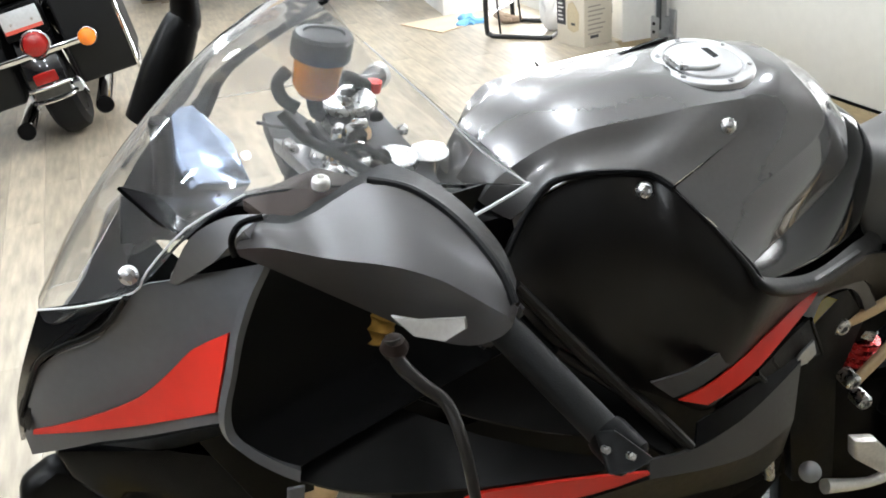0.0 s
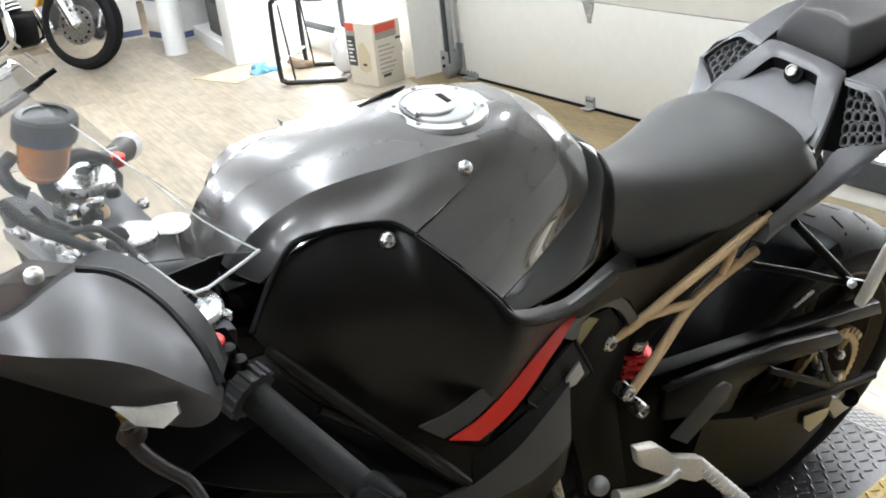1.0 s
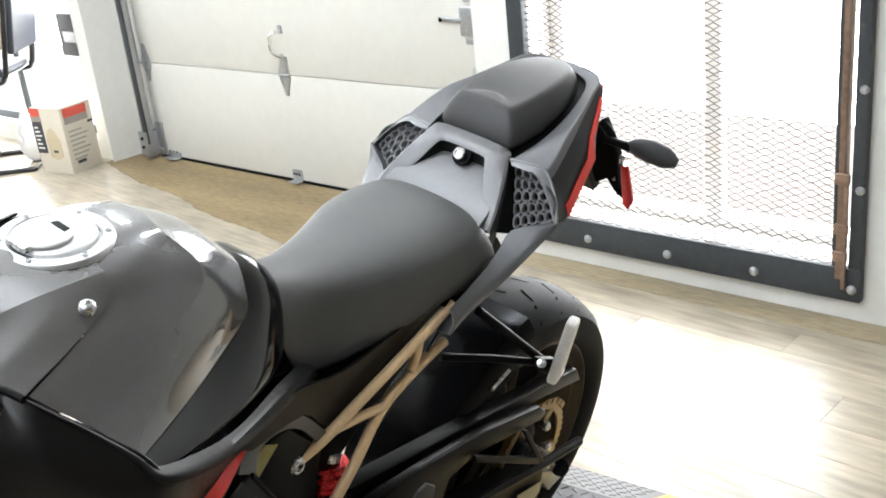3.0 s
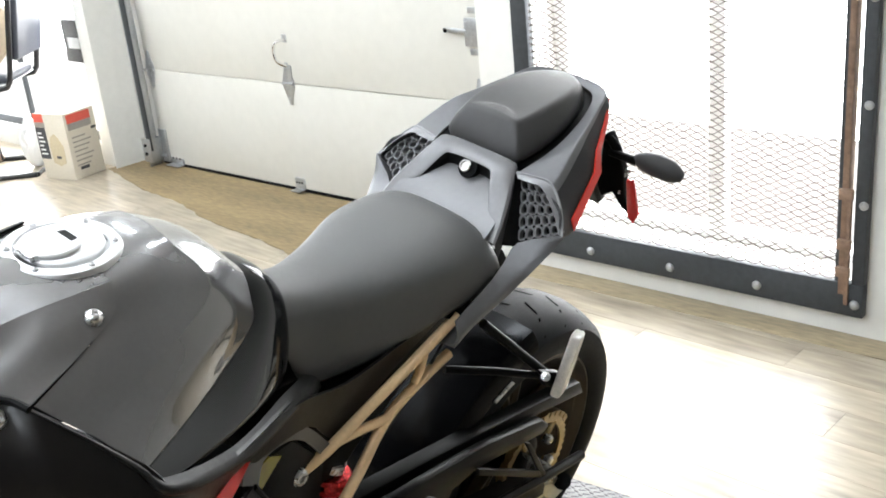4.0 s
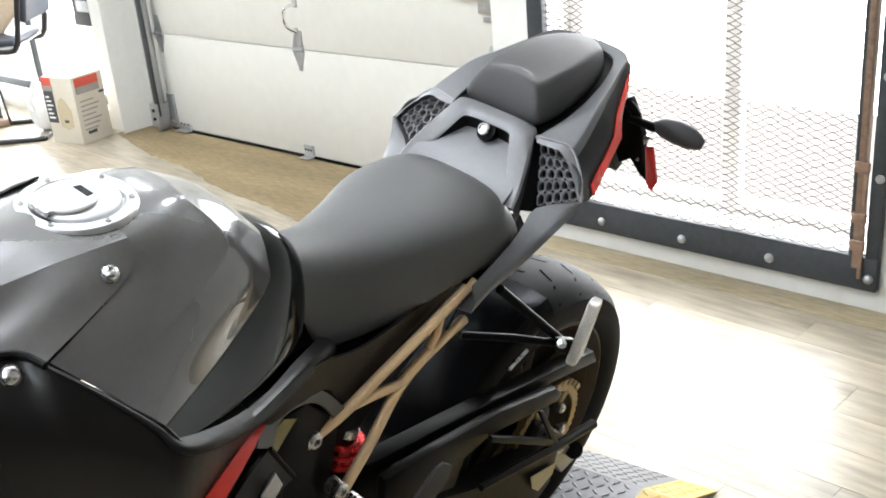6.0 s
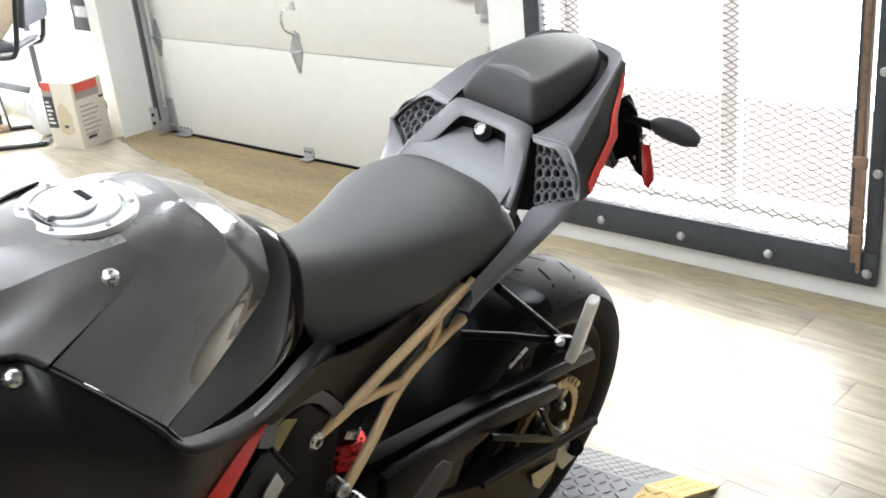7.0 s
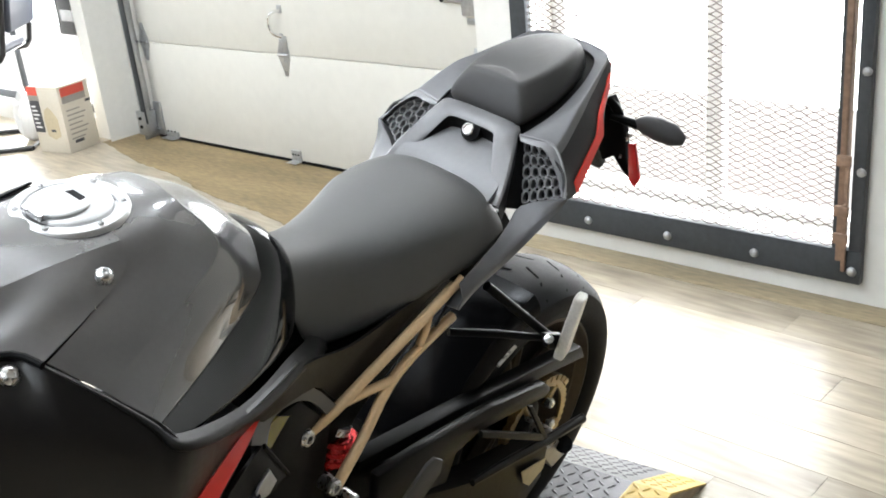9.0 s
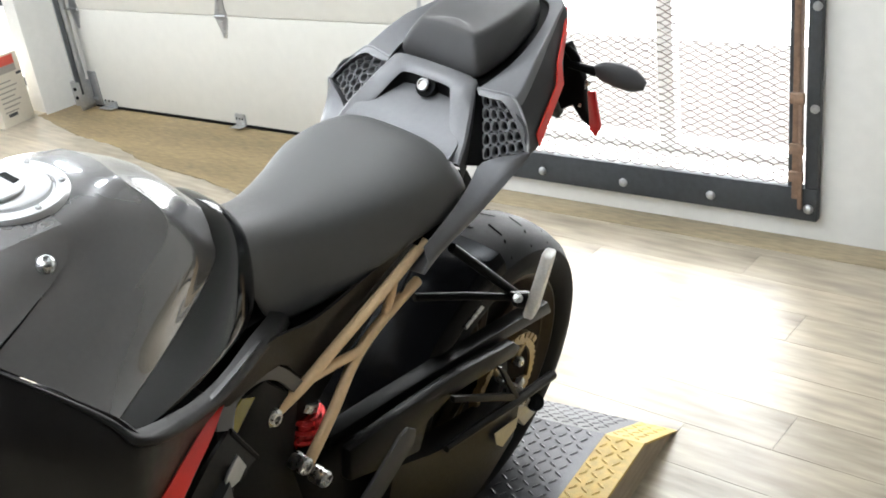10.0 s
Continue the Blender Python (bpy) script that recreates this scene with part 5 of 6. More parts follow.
bar("dash_stay", [(-0.645, 0.02, -0.063), (-0.633, 0.0, -0.012), (-0.631, 0.0, 0.042)], 0.010, M_BLACK)
build("dash_panel", [(-0.614, -0.05, 0.018), (-0.596, -0.06, 0.012), (-0.564, -0.04, -0.027), (-0.561, 0.02, -0.046), (-0.615, 0.03, -0.027), (-0.619, -0.02, -0.02)], (1, 0, 1), 0.012, M_DASH, bevel=0.003, label="instrument panel with a pale blue reflection put in its colour")
inner_a = [(-0.682, 0.05, 0.011), (-0.653, 0.09, -0.014), (-0.64, 0.13, -0.003)]
inner_b = [(-0.621, 0.03, -0.035), (-0.597, 0.05, -0.019), (-0.588, 0.14, 0.036)]
part("cockpit_lining", grid([K(inner_a), K(inner_b)], 3, 2, 0.004), M_GLOSSBLACK, bike)

bar("screen_trim", [(-0.600, -0.13, -0.06), (-0.568, -0.13, -0.026), (-0.545, -0.13, 0.013), (-0.503, -0.13, 0.041), (-0.456, -0.13, 0.065), (-0.405, -0.13, 0.088)], [0.016, 0.012, 0.006, 0.005, 0.003], M_BLACK, smoothed=3, seg=8)

# mirrors
for sign in (1,):
    fl = (lambda pts: [(a, sign * b, c) for a, b, c in pts])
    mir_t = [(-0.61, 0.2, 0.034), (-0.593, 0.205, 0.05), (-0.561, 0.215, 0.051), (-0.507, 0.235, 0.09), (-0.489, 0.28, 0.105), (-0.479, 0.34, 0.114), (-0.477, 0.4, 0.116), (-0.478, 0.43, 0.105)]
    mir_m = [(-0.614, 0.215, 0.036), (-0.593, 0.245, 0.053), (-0.561, 0.29, 0.066), (-0.533, 0.345, 0.091), (-0.513, 0.38, 0.1), (-0.5, 0.405, 0.101), (-0.488, 0.425, 0.099), (-0.481, 0.436, 0.097)]
    mir_h = [tuple(Vector(p).lerp(Vector(q), 0.33) + Vector((0, 0.004, 0.003))) for p, q in zip(mir_t, mir_m)]
    mir_b = [(-0.609, 0.2, 0.017), (-0.584, 0.22, 0.009), (-0.555, 0.25, 0.002), (-0.519, 0.285, -0.008), (-0.491, 0.325, -0.008), (-0.479, 0.37, 0.018), (-0.478, 0.41, 0.058), (-0.481, 0.433, 0.088)]
    mir_x = [(a + 0.02, b - 0.035, c - 0.012) for a, b, c in mir_b]
    mir_y = [(a + 0.02, b - 0.035, c - 0.012) for a, b, c in mir_t]
    shell = grid([K(fl(r)) for r in (mir_t, mir_h, mir_m, mir_b)], 4, 3)
    back = grid([K(fl(r)) for r in (mir_b, mir_x, mir_y, mir_t)], 4, 3)
    mirror = part("mirror", shell, M_MIRROR, bike, "satin grey mirror housing", 40)
    part("mirror_bezel", back, M_BLACK, mirror, "black mirror bezel", 40)
    part("bezel_ridge", tube(spline(K(fl(mir_t[3:])), 4), 0.0035, 8), M_BLACK, mirror)
    part("mirror_signal", plate(K(fl([(-0.524, 0.325, 0.028), (-0.51, 0.345, 0.035), (-0.498, 0.4, 0.078), (-0.496, 0.4, 0.067), (-0.505, 0.385, 0.045), (-0.514, 0.35, 0.024)])), (0.6, sign * 0.6, 0), 0.003, 0.0012), M_WHITELENS, mirror, "white turn signal lens")
    part("mirror_foot", plate(K(fl([(-0.59, 0.14, 0.032), (-0.522, 0.14, 0.049), (-0.478, 0.15, 0.032), (-0.515, 0.18, 0.04), (-0.551, 0.205, 0.041), (-0.582, 0.19, 0.045)])), (0, 0, -1), 0.012, 0.002), M_FOOT, mirror)
    base_a = fl([(-0.661, 0.135, -0.044), (-0.64, 0.145, 0.005), (-0.61, 0.165, 0.034), (-0.583, 0.195, 0.05)])
    base_b = fl([(-0.656, 0.135, -0.049), (-0.629, 0.165, -0.012), (-0.618, 0.195, 0.024), (-0.607, 0.215, 0.053)])
    part("mirror_base", grid([K(base_a), K(base_b)], 4, 3, 0.012), M_SILVER, mirror)
    part("neck_ring", tube(spline(K(fl([(-0.59, 0.213, 0.061), (-0.608, 0.212, 0.058), (-0.617, 0.214, 0.046), (-0.616, 0.214, 0.03)])), 3), 0.003, 8), M_BLACK, mirror)
bolt((-0.528, 0.172, 0.054), (-0.516, 0.2, 0.5), 0.008, M_PEG)

far_stalk = part("far_mirror", tube(spline(K([(-0.605, -0.30, -0.125), (-0.575, -0.305, -0.06), (-0.550, -0.31, -0.012), (-0.542, -0.312, 0.0), (-0.540, -0.315, 0.045), (-0.536, -0.32, 0.085)]), 4), [0.030, 0.029, 0.023, 0.019, 0.016, 0.015], 16), M_SIDE, bike, "satin black mirror arm and housing")
part("mirror_head", tube(spline(K([(-0.548, -0.315, 0.100), (-0.52, -0.325, 0.090), (-0.485, -0.335, 0.084), (-0.45, -0.34, 0.080), (-0.425, -0.345, 0.078)]), 4), [0.016, 0.030, 0.036, 0.032, 0.014], 16), M_SIDE, far_stalk)
build("cockpit_tray", [(-0.673, -0.05, -0.057), (-0.615, -0.07, 0.014), (-0.591, -0.07, 0.006), (-0.552, -0.05, -0.06), (-0.556, 0.0, -0.064), (-0.626, 0.03, -0.075), (-0.686, 0.0, -0.087)], (0, -0.3, -1), 0.006, M_GLOSSBLACK)

# duct behind the front fairing
duct = [(-0.589, 0.178, -0.011), (-0.606, 0.185, -0.035), (-0.622, 0.193, -0.069), (-0.633, 0.2, -0.107), (-0.645, 0.207, -0.146), (-0.643, 0.213, -0.174), (-0.626, 0.225, -0.194), (-0.603, 0.235, -0.212), (-0.583, 0.243, -0.223)]
duct2 = [(-0.583, 0.175, -0.016), (-0.6, 0.182, -0.042), (-0.616, 0.19, -0.075), (-0.628, 0.197, -0.113), (-0.638, 0.203, -0.148), (-0.635, 0.21, -0.173), (-0.619, 0.222, -0.189), (-0.598, 0.232, -0.204), (-0.581, 0.24, -0.211)]
sheet("duct_rim", [duct, duct2], M_MATTE, both=False, n=4, across=1, thick=0.008, label="satin grey air duct rim")
sheet("duct_lining", [duct2, [(a + 0.10, b - 0.03, c) for a, b, c in duct2], [(a + 0.25, b - 0.07, c * 0.9 - 0.02) for a, b, c in duct2]], M_BLACK, both=False, n=3, across=3, thick=0.003)
build("inner_wall", [(-0.60, 0.10, 0.0), (-0.35, 0.10, -0.05), (-0.30, 0.12, -0.4), (-0.60, 0.12, -0.40), (-0.70, 0.08, -0.2)], (0, -1, 0), 0.02, M_BLACK)
nose_b = [(a + 0.06, b * 0.75, c - 0.06) for a, b, c in fair_b[2:]]
nose_c = [(a + 0.12, b * 0.4, c - 0.10) for a, b, c in fair_b[2:]]
sheet("nose_under", [fair_b[2:], nose_b, nose_c], M_BLACK, drop=0.06, n=3, across=2, thick=0.003)
bar("headlight_bowl", [(-0.74, 0.0, -0.40), (-0.60, 0.0, -0.38)], 0.08, M_GLOSSBLACK)
disc("fork_sleeve", (-0.495, 0.13, -0.19), (-0.463, 0.13, -0.134), [(0.0, 0.0), (0.028, 0.0)] + [(0.028 + (0.0025 if k % 3 == 1 else 0), 0.005 * k) for k in range(1, 18)] + [(0.0, 0.086)], M_FORK, 24, label="gold fork sleeve seen through the duct")
bar("fork_leg", [(-0.40, 0.10, -0.10), (-0.56, 0.10, -0.5)], 0.026, M_GOLD, both=True, label="gold fork leg")
build("front_mudguard", [(-0.838, 0.06, -0.342), (-0.799, 0.06, -0.319), (-0.717, 0.06, -0.367), (-0.673, 0.06, -0.421), (-0.678, 0.06, -0.465), (-0.846, 0.06, -0.383)], (0, -1, 0), 0.04, M_SIDE, bevel=0.012)
build("headlight_unit", [(-0.796, 0.06, -0.287), (-0.684, 0.09, -0.303), (-0.616, 0.1, -0.335), (-0.538, 0.1, -0.403), (-0.544, 0.1, -0.516), (-0.703, 0.09, -0.448), (-0.79, 0.06, -0.334)], (0, -1, 0), 0.05, M_GLOSSBLACK, bevel=0.01, label="dark glossy headlight unit under the nose")
for r in range(4):
    for k in range(3):
        x, y = 0.012 * k - 0.006 * (r == 1), -0.014 * r
        q = Vector((-0.582, 0.14, -0.072)) + Vector((x, 0.0, y))
        build("duct_cell", [tuple(q), tuple(q + Vector((0.007, 0, 0))), tuple(q + Vector((0.007, 0, -0.009))), tuple(q + Vector((0, 0, -0.009)))], (0, 1, 0), 0.002, M_TAIL, bevel=0)
build("duct_tab", [(-0.596, 0.24, -0.234), (-0.58, 0.245, -0.23), (-0.582, 0.245, -0.254), (-0.597, 0.24, -0.252)], (0, 1, 0), 0.004, M_MATTE)

# handlebars, yoke and controls
grip_in, grip_out = (-0.376, 0.22, -0.109), (-0.328, 0.355, -0.15)
bar("grip", [grip_in, grip_out], [0.018, 0.017], M_RUBBER, label="black rubber handlebar grip")
way = (Vector(grip_out) - Vector(grip_in)).normalized()
ring_at = Vector(grip_in) + way * 0.004
disc("grip_ring", tuple(ring_at), grip_out, [(0.021, -0.010), (0.026, -0.009), (0.026, 0.009), (0.021, 0.010), (0.018, 0.011)], M_TAIL, 28, "dark grey ribbed grip ring")
for k in range(14):
    m = along(K1(tuple(ring_at)), K1(grip_out)) @ Matrix.Rotation(2 * math.pi * k / 14, 4, "Z")
    part("ring_rib", tube([m @ Vector((0.027, 0, -0.009)), m @ Vector((0.027, 0, 0.009))], 0.0024, 6), M_TAIL, bike)
disc("grip_flange", tuple(Vector(grip_in) - way * 0.022), grip_out, [(0.022, -0.006), (0.025, 0.0), (0.022, 0.006), (0.018, 0.008)], M_SIDE, 24)
end = Vector(grip_out)
disc("bar_end", tuple(end), tuple(end + way), [(0.019, 0.0), (0.021, 0.006), (0.021, 0.035), (0.017, 0.04), (0.0, 0.041)], M_BLACK, 24)
build("lever_guard", [(-0.344, 0.36, -0.138), (-0.334, 0.375, -0.125), (-0.308, 0.4, -0.144), (-0.339, 0.41, -0.138), (-0.354, 0.4, -0.146)], (0, 1, 0.3), 0.008, M_SIDE, bevel=0.002)
for q in ((-0.353, 0.395, -0.124), (-0.337, 0.41, -0.123)):
    bolt(q, (q[0], 1, q[2] + 0.4), 0.0035)
bar("clutch_lever", [(-0.501, 0.27, -0.052), (-0.499, 0.28, -0.07), (-0.486, 0.3, -0.083), (-0.47, 0.32, -0.095), (-0.467, 0.35, -0.118), (-0.465, 0.375, -0.16)], [0.007, 0.007, 0.006, 0.0055, 0.005], M_LEVER, smoothed=4, label="dark clutch lever")
disc("lever_ball", (-0.499, 0.27, -0.062), (-0.5, 0.27, -0.042), [(0.002, -0.013), (0.009, -0.009), (0.013, 0.0), (0.009, 0.009), (0.002, 0.013)], M_FOOT, 16)
build("switch_block", [(-0.4, 0.185, -0.056), (-0.375, 0.19, -0.052), (-0.364, 0.215, -0.085), (-0.375, 0.22, -0.098), (-0.391, 0.21, -0.097), (-0.403, 0.185, -0.077)], (0, -0.6, -0.8), 0.03, M_BLACK, bevel=0.004, label="black handlebar switch block")
disc("red_switch", (-0.393, 0.2, -0.057), (-0.393, 0.2, -0.027), [(0.011, -0.008), (0.011, 0.001), (0.009, 0.003), (0.0, 0.0035)], M_RED, 16, "red switch button")
for q in ((-0.384, 0.212, -0.064), (-0.377, 0.22, -0.075), (-0.389, 0.21, -0.076)):
    disc("switch", q, (q[0], q[1], 1), [(0.007, -0.006), (0.007, 0.004), (0.0, 0.006)], M_SIDE, 12)
bar("handlebar", [(-0.404, 0.13, -0.042), (-0.397, 0.175, -0.07), (-0.376, 0.22, -0.109)], 0.0115, M_BLACK)
YC = -0.062
build("top_yoke", [(-0.36, -0.19, YC - 0.03), (-0.355, -0.08, YC - 0.03), (-0.35, 0.0, YC - 0.03), (-0.355, 0.08, YC - 0.03), (-0.36, 0.18, YC - 0.03), (-0.42, 0.17, YC - 0.03), (-0.43, 0.06, YC - 0.03), (-0.43, -0.06, YC - 0.03), (-0.42, -0.18, YC - 0.03)], (0, 0, 1), 0.022, M_YOKE, bevel=0.004, label="dark machined aluminium top yoke")
for b in (-0.158, 0.135):
    fork = disc("fork_cap", (-0.389, b, YC - 0.03), (-0.389, b, 1), [(0.034, 0.0), (0.034, 0.028), (0.031, 0.032), (0.013, 0.032), (0.012, 0.038), (0.010, 0.038), (0.009, 0.03), (0.0, 0.03)], M_ALU, 32, "bare aluminium fork cap")
    disc("fork_adjuster", (-0.389, b, YC), (-0.389, b, 1), [(0.010, 0.0), (0.010, 0.008), (0.0, 0.008)], M_BLACK, 6, parent=fork)
    disc("bar_clamp", (-0.395, b, YC - 0.055), (-0.395, b, 1), [(0.036, 0.0), (0.036, 0.02), (0.0, 0.02)], M_BLACK, 24)
disc("stem_nut", (-0.386, -0.013, YC - 0.01), (-0.386, -0.013, 1), [(0.025, 0.0), (0.025, 0.012), (0.020, 0.015), (0.0, 0.015)], M_ALU, 32)
disc("ignition_barrel", (-0.345, -0.013, YC - 0.01), (-0.345, -0.013, 1), [(0.022, -0.02), (0.022, 0.010), (0.018, 0.012), (0.0, 0.012)], M_CHROME, 24)
for q in ((-0.42, 0.02), (-0.40, 0.07), (-0.36, 0.09), (-0.42, -0.07), (-0.35, -0.08), (-0.40, 0.17), (-0.36, 0.155)):
    bolt((q[0], q[1], YC - 0.008), (q[0], q[1], 1), 0.007, M_CHROME)
bar("brake_hose", [(-0.462, -0.16, -0.012), (-0.476, -0.15, -0.021), (-0.473, -0.14, -0.038), (-0.459, -0.13, -0.048)], 0.008, M_BLACK, smoothed=4)
pot = disc("brake_reservoir", (-0.439, -0.13, -0.031), (-0.425, -0.13, 0.043), [(0.014, -0.004), (0.020, 0.0), (0.027, 0.012), (0.029, 0.046), (0.0, 0.047)], M_AMBER, 32, "amber brake fluid reservoir with a black lid")
top = Vector((-0.439, -0.13, -0.031)).lerp(Vector((-0.425, -0.13, 0.043)), 1.0)
axis = (Vector((-0.425, -0.13, 0.043)) - Vector((-0.439, -0.13, -0.031))).normalized()
base = Vector((-0.439, -0.13, -0.031)) + axis * 0.046
disc("reservoir_lid", tuple(base), tuple(base + axis), [(0.033, 0.0), (0.035, 0.003), (0.035, 0.026), (0.032, 0.030), (0.024, 0.031), (0.023, 0.028), (0.0, 0.028)], M_LID, 32, "black plastic lid", pot)
disc("fluid_level", tuple(base - axis * 0.04), tuple(base), [(0.024, 0.0), (0.026, 0.028), (0.0, 0.028)], M_FLUID, 32, parent=pot)
bar("reservoir_hose", [tuple(base - axis * 0.05), (-0.434, -0.14, -0.062), (-0.415, -0.17, -0.087)], 0.009, M_BLACK, smoothed=3)
bar("reservoir_arm", [(-0.422, -0.13, -0.028), (-0.39, -0.16, -0.033), (-0.351, -0.2, -0.072)], 0.008, M_BLACK, smoothed=3)
build("master_cylinder", [(-0.381, -0.2, -0.063), (-0.332, -0.23, -0.092), (-0.317, -0.24, -0.122), (-0.338, -0.22, -0.126), (-0.377, -0.2, -0.083)], (0, -0.4, -1), 0.03, M_BLACK, bevel=0.005)
bar("far_grip", [(-0.358, -0.22, -0.092), (-0.263, -0.4, -0.174)], 0.017, M_RUBBER)
disc("far_bar_end", (-0.266, -0.4, -0.176), (-0.227, -0.46, -0.201), [(0.019, 0.0), (0.021, 0.03), (0.0, 0.032)], M_GALV, 20)
disc("far_switch", (-0.321, -0.25, -0.103), (-0.311, -0.25, -0.039), [(0.010, -0.008), (0.010, 0.006), (0.0, 0.008)], M_RED, 12)
build("wiring_mass", [(-0.471, -0.262, -0.12), (-0.427, -0.262, -0.12), (-0.413, -0.202, -0.12), (-0.416, -0.098, -0.12), (-0.482, -0.117, -0.12), (-0.478, -0.19, -0.12)], (0, 0, -1), 0.03, M_BLACK, bevel=0.006)
rng = random.Random(4)
for k in range(44):
    s0 = rng.random()
    px_a, px_b, px_c = -0.47 + 0.09 * s0 + rng.uniform(-0.02, 0.02), -0.10 + 0.16 * rng.random(), YC - 0.012 + rng.uniform(-0.03, 0.025)
    r = rng.uniform(0.005, 0.012)
    q = (px_a, px_b, px_c)
    disc("cable_joint", q, (px_a + rng.uniform(-1, 1), px_b + rng.uniform(-1, 1), px_c + rng.uniform(0, 1)), [(r * 0.7, -r * 1.4), (r, -r * 0.9), (r, r * 0.6), (r * 0.6, r * 1.2), (0.0, r * 1.2)], rng.choice([M_BLACK, M_BLACK, M_CHROME, M_ALU, M_ALU, M_CHROME, M_GOLD]), 10)
for k in range(3):
    q = [(-0.50 + 0.03 * k, -0.16 + 0.06 * k, -0.075 + 0.01 * (k % 2)), (-0.45 + 0.02 * k, -0.06 + 0.04 * k, -0.05), (-0.40, 0.02 + 0.03 * k, -0.075), (-0.36, 0.10 + 0.012 * k, -0.10)]
    bar("cable", q, 0.0026 + 0.0008 * (k % 3), M_BLACK if k % 2 else M_YOKE, smoothed=4, seg=8)
bar("cable", [(-0.508, -0.02, 0.015), (-0.487, -0.0, -0.011), (-0.457, 0.02, -0.027), (-0.433, 0.08, -0.027)], 0.006, M_BLACK, smoothed=4)
bar("cable", [(-0.477, -0.03, -0.007), (-0.462, 0.0, -0.026), (-0.43, 0.03, -0.017), (-0.399, 0.12, -0.036)], 0.004, M_BLACK, smoothed=4)
build("dash_mount", [(-0.50, -0.10, -0.06), (-0.47, 0.05, -0.06), (-0.44, 0.05, -0.09), (-0.44, -0.10, -0.09)], (0, 0, -1), 0.02, M_GALV, bevel=0.004)

# ---- platform under the motorcycle ----
RT = radians(7.5)
ramp_pose = Matrix.Translation((-1.405, 2.150, 0)) @ Matrix.Rotation(RT, 4, "Z")
platform = thing("loading_platform", "low steel diamond-plate platform with yellow edges and a short ramp", "platform", ramp_pose)
PH, RL, PW, YW = 0.095, 0.195, 0.66, 0.093


def top_z(y):
    return PH if y < 0 else PH * (1 - y / RL) + 0.004


def deck(x0, x1, y0, y1, name, mat, label):
    z0, z1 = top_z(y0), top_z(y1)
    bm = bmesh.new()
    vs = [bm.verts.new(v) for v in ((x0, y0, z0), (x1, y0, z0), (x1, y1, z1), (x0, y1, z1), (x0, y0, z0 - 0.006), (x1, y0, z0 - 0.006), (x1, y1, max(z1 - 0.006, 0)), (x0, y1, max(z1 - 0.006, 0)))]
    for f in ((0, 1, 2, 3), (7, 6, 5, 4), (0, 4, 5, 1), (1, 5, 6, 2), (2, 6, 7, 3), (3, 7, 4, 0)):
        bm.faces.new([vs[i] for i in f])
    part(name, bm, mat, platform, label, 0)
    # raised lozenges, turned by quarter steps
    lug = []
    pitch = 0.026
    tilt = math.atan2(z1 - z0, y1 - y0)
    for i in range(int((x1 - x0) / pitch)):
        for j in range(int(min(y1 - y0, 1.3) / pitch)):
            cx, cy = x0 + (i + 0.5) * pitch, y1 - (j + 0.5) * pitch
            lug.append((cx, cy, radians(45 if (i + j) % 2 else -45) + radians(12)))
    verts, faces = [], []
    for cx, cy, g in lug:
        cz = z0 + (z1 - z0) * (cy - y0) / (y1 - y0)
        n0 = len(verts)
        for lx, ly, lz in ((-0.0125, 0, 0), (-0.006, -0.0035, 0), (0.006, -0.0035, 0), (0.0125, 0, 0), (0.006, 0.0035, 0), (-0.006, 0.0035, 0), (-0.007, 0, 0.0022), (0.007, 0, 0.0022)):
            dx, dy = lx * math.cos(g) - ly * math.sin(g), lx * math.sin(g) + ly * math.cos(g)
            verts.append((cx + dx, cy + dy, cz + lz + dy * math.tan(tilt)))
        faces += [tuple(n0 + q for q in f) for f in ((0, 1, 6), (1, 2, 7, 6), (2, 3, 7), (3, 4, 7), (4, 5, 6, 7), (5, 0, 6))]
    me = bpy.data.meshes.new("tread_pattern")
    me.from_pydata(verts, [], faces)
    me.materials.append(mat)
    ob = new("tread_pattern", me)
    ob.parent = platform
    tagged(ob, kind="stuff")


deck(-PW, -YW, -2.3, 0, "deck_plate", M_PLATE, "steel diamond plate")
deck(-YW, 0, -2.3, 0, "edge_plate", M_YELLOW, "worn yellow painted edge plate")
deck(-PW, -YW, 0, RL, "ramp_plate", M_PLATE, "steel diamond plate ramp")
deck(-YW, 0, 0, RL, "ramp_edge", M_YELLOW, "worn yellow painted ramp edge")
skirt = bmesh.new()
prof = [(-2.3, 0.0), (-2.3, PH - 0.007), (-0.002, PH - 0.007), (RL * 0.9, 0.004), (RL * 0.9, 0.0)]
plate([(-0.008, y, z) for y, z in prof], (-1, 0, 0), PW - 0.02, 0, skirt)
part("skirt", skirt, material("worn_wood_skirt", (0.36, 0.29, 0.21), 0.7, 0, 0, 0.35, 10, 0.3, 120, stretch=(1, 0.3, 2)), platform, "scuffed grey-brown side skirt", 0)

# ---- things by the shop front ----
carton = thing("carton", "printed cardboard carton with red bands standing on the floor", "box", Matrix.Translation((-6.034, 3.124, 0)) @ Matrix.Rotation(radians(15), 4, "Z") @ Matrix.Diagonal((0.88, 0.90, 1, 1)))
part("box_body", box(-0.14, 0.14, -0.125, 0.125, 0, 0.385, 0.004), M_BOXPAPER, carton)
M_INK = material("dark_print", (0.05, 0.05, 0.055), 0.5)
M_REDPRINT = material("red_print", (0.60, 0.09, 0.06), 0.5)
M_GREYPRINT = material("grey_print", (0.30, 0.28, 0.25), 0.5)
for x0, x1, z0, z1, m, nm in ((-0.139, -0.05, 0.335, 0.384, M_REDPRINT, "red_band"), (-0.139, -0.045, 0.305, 0.3345, M_GREYPRINT, "grey_band"), (-0.139, -0.05, 0.12, 0.304, M_INK, "dark_field")):
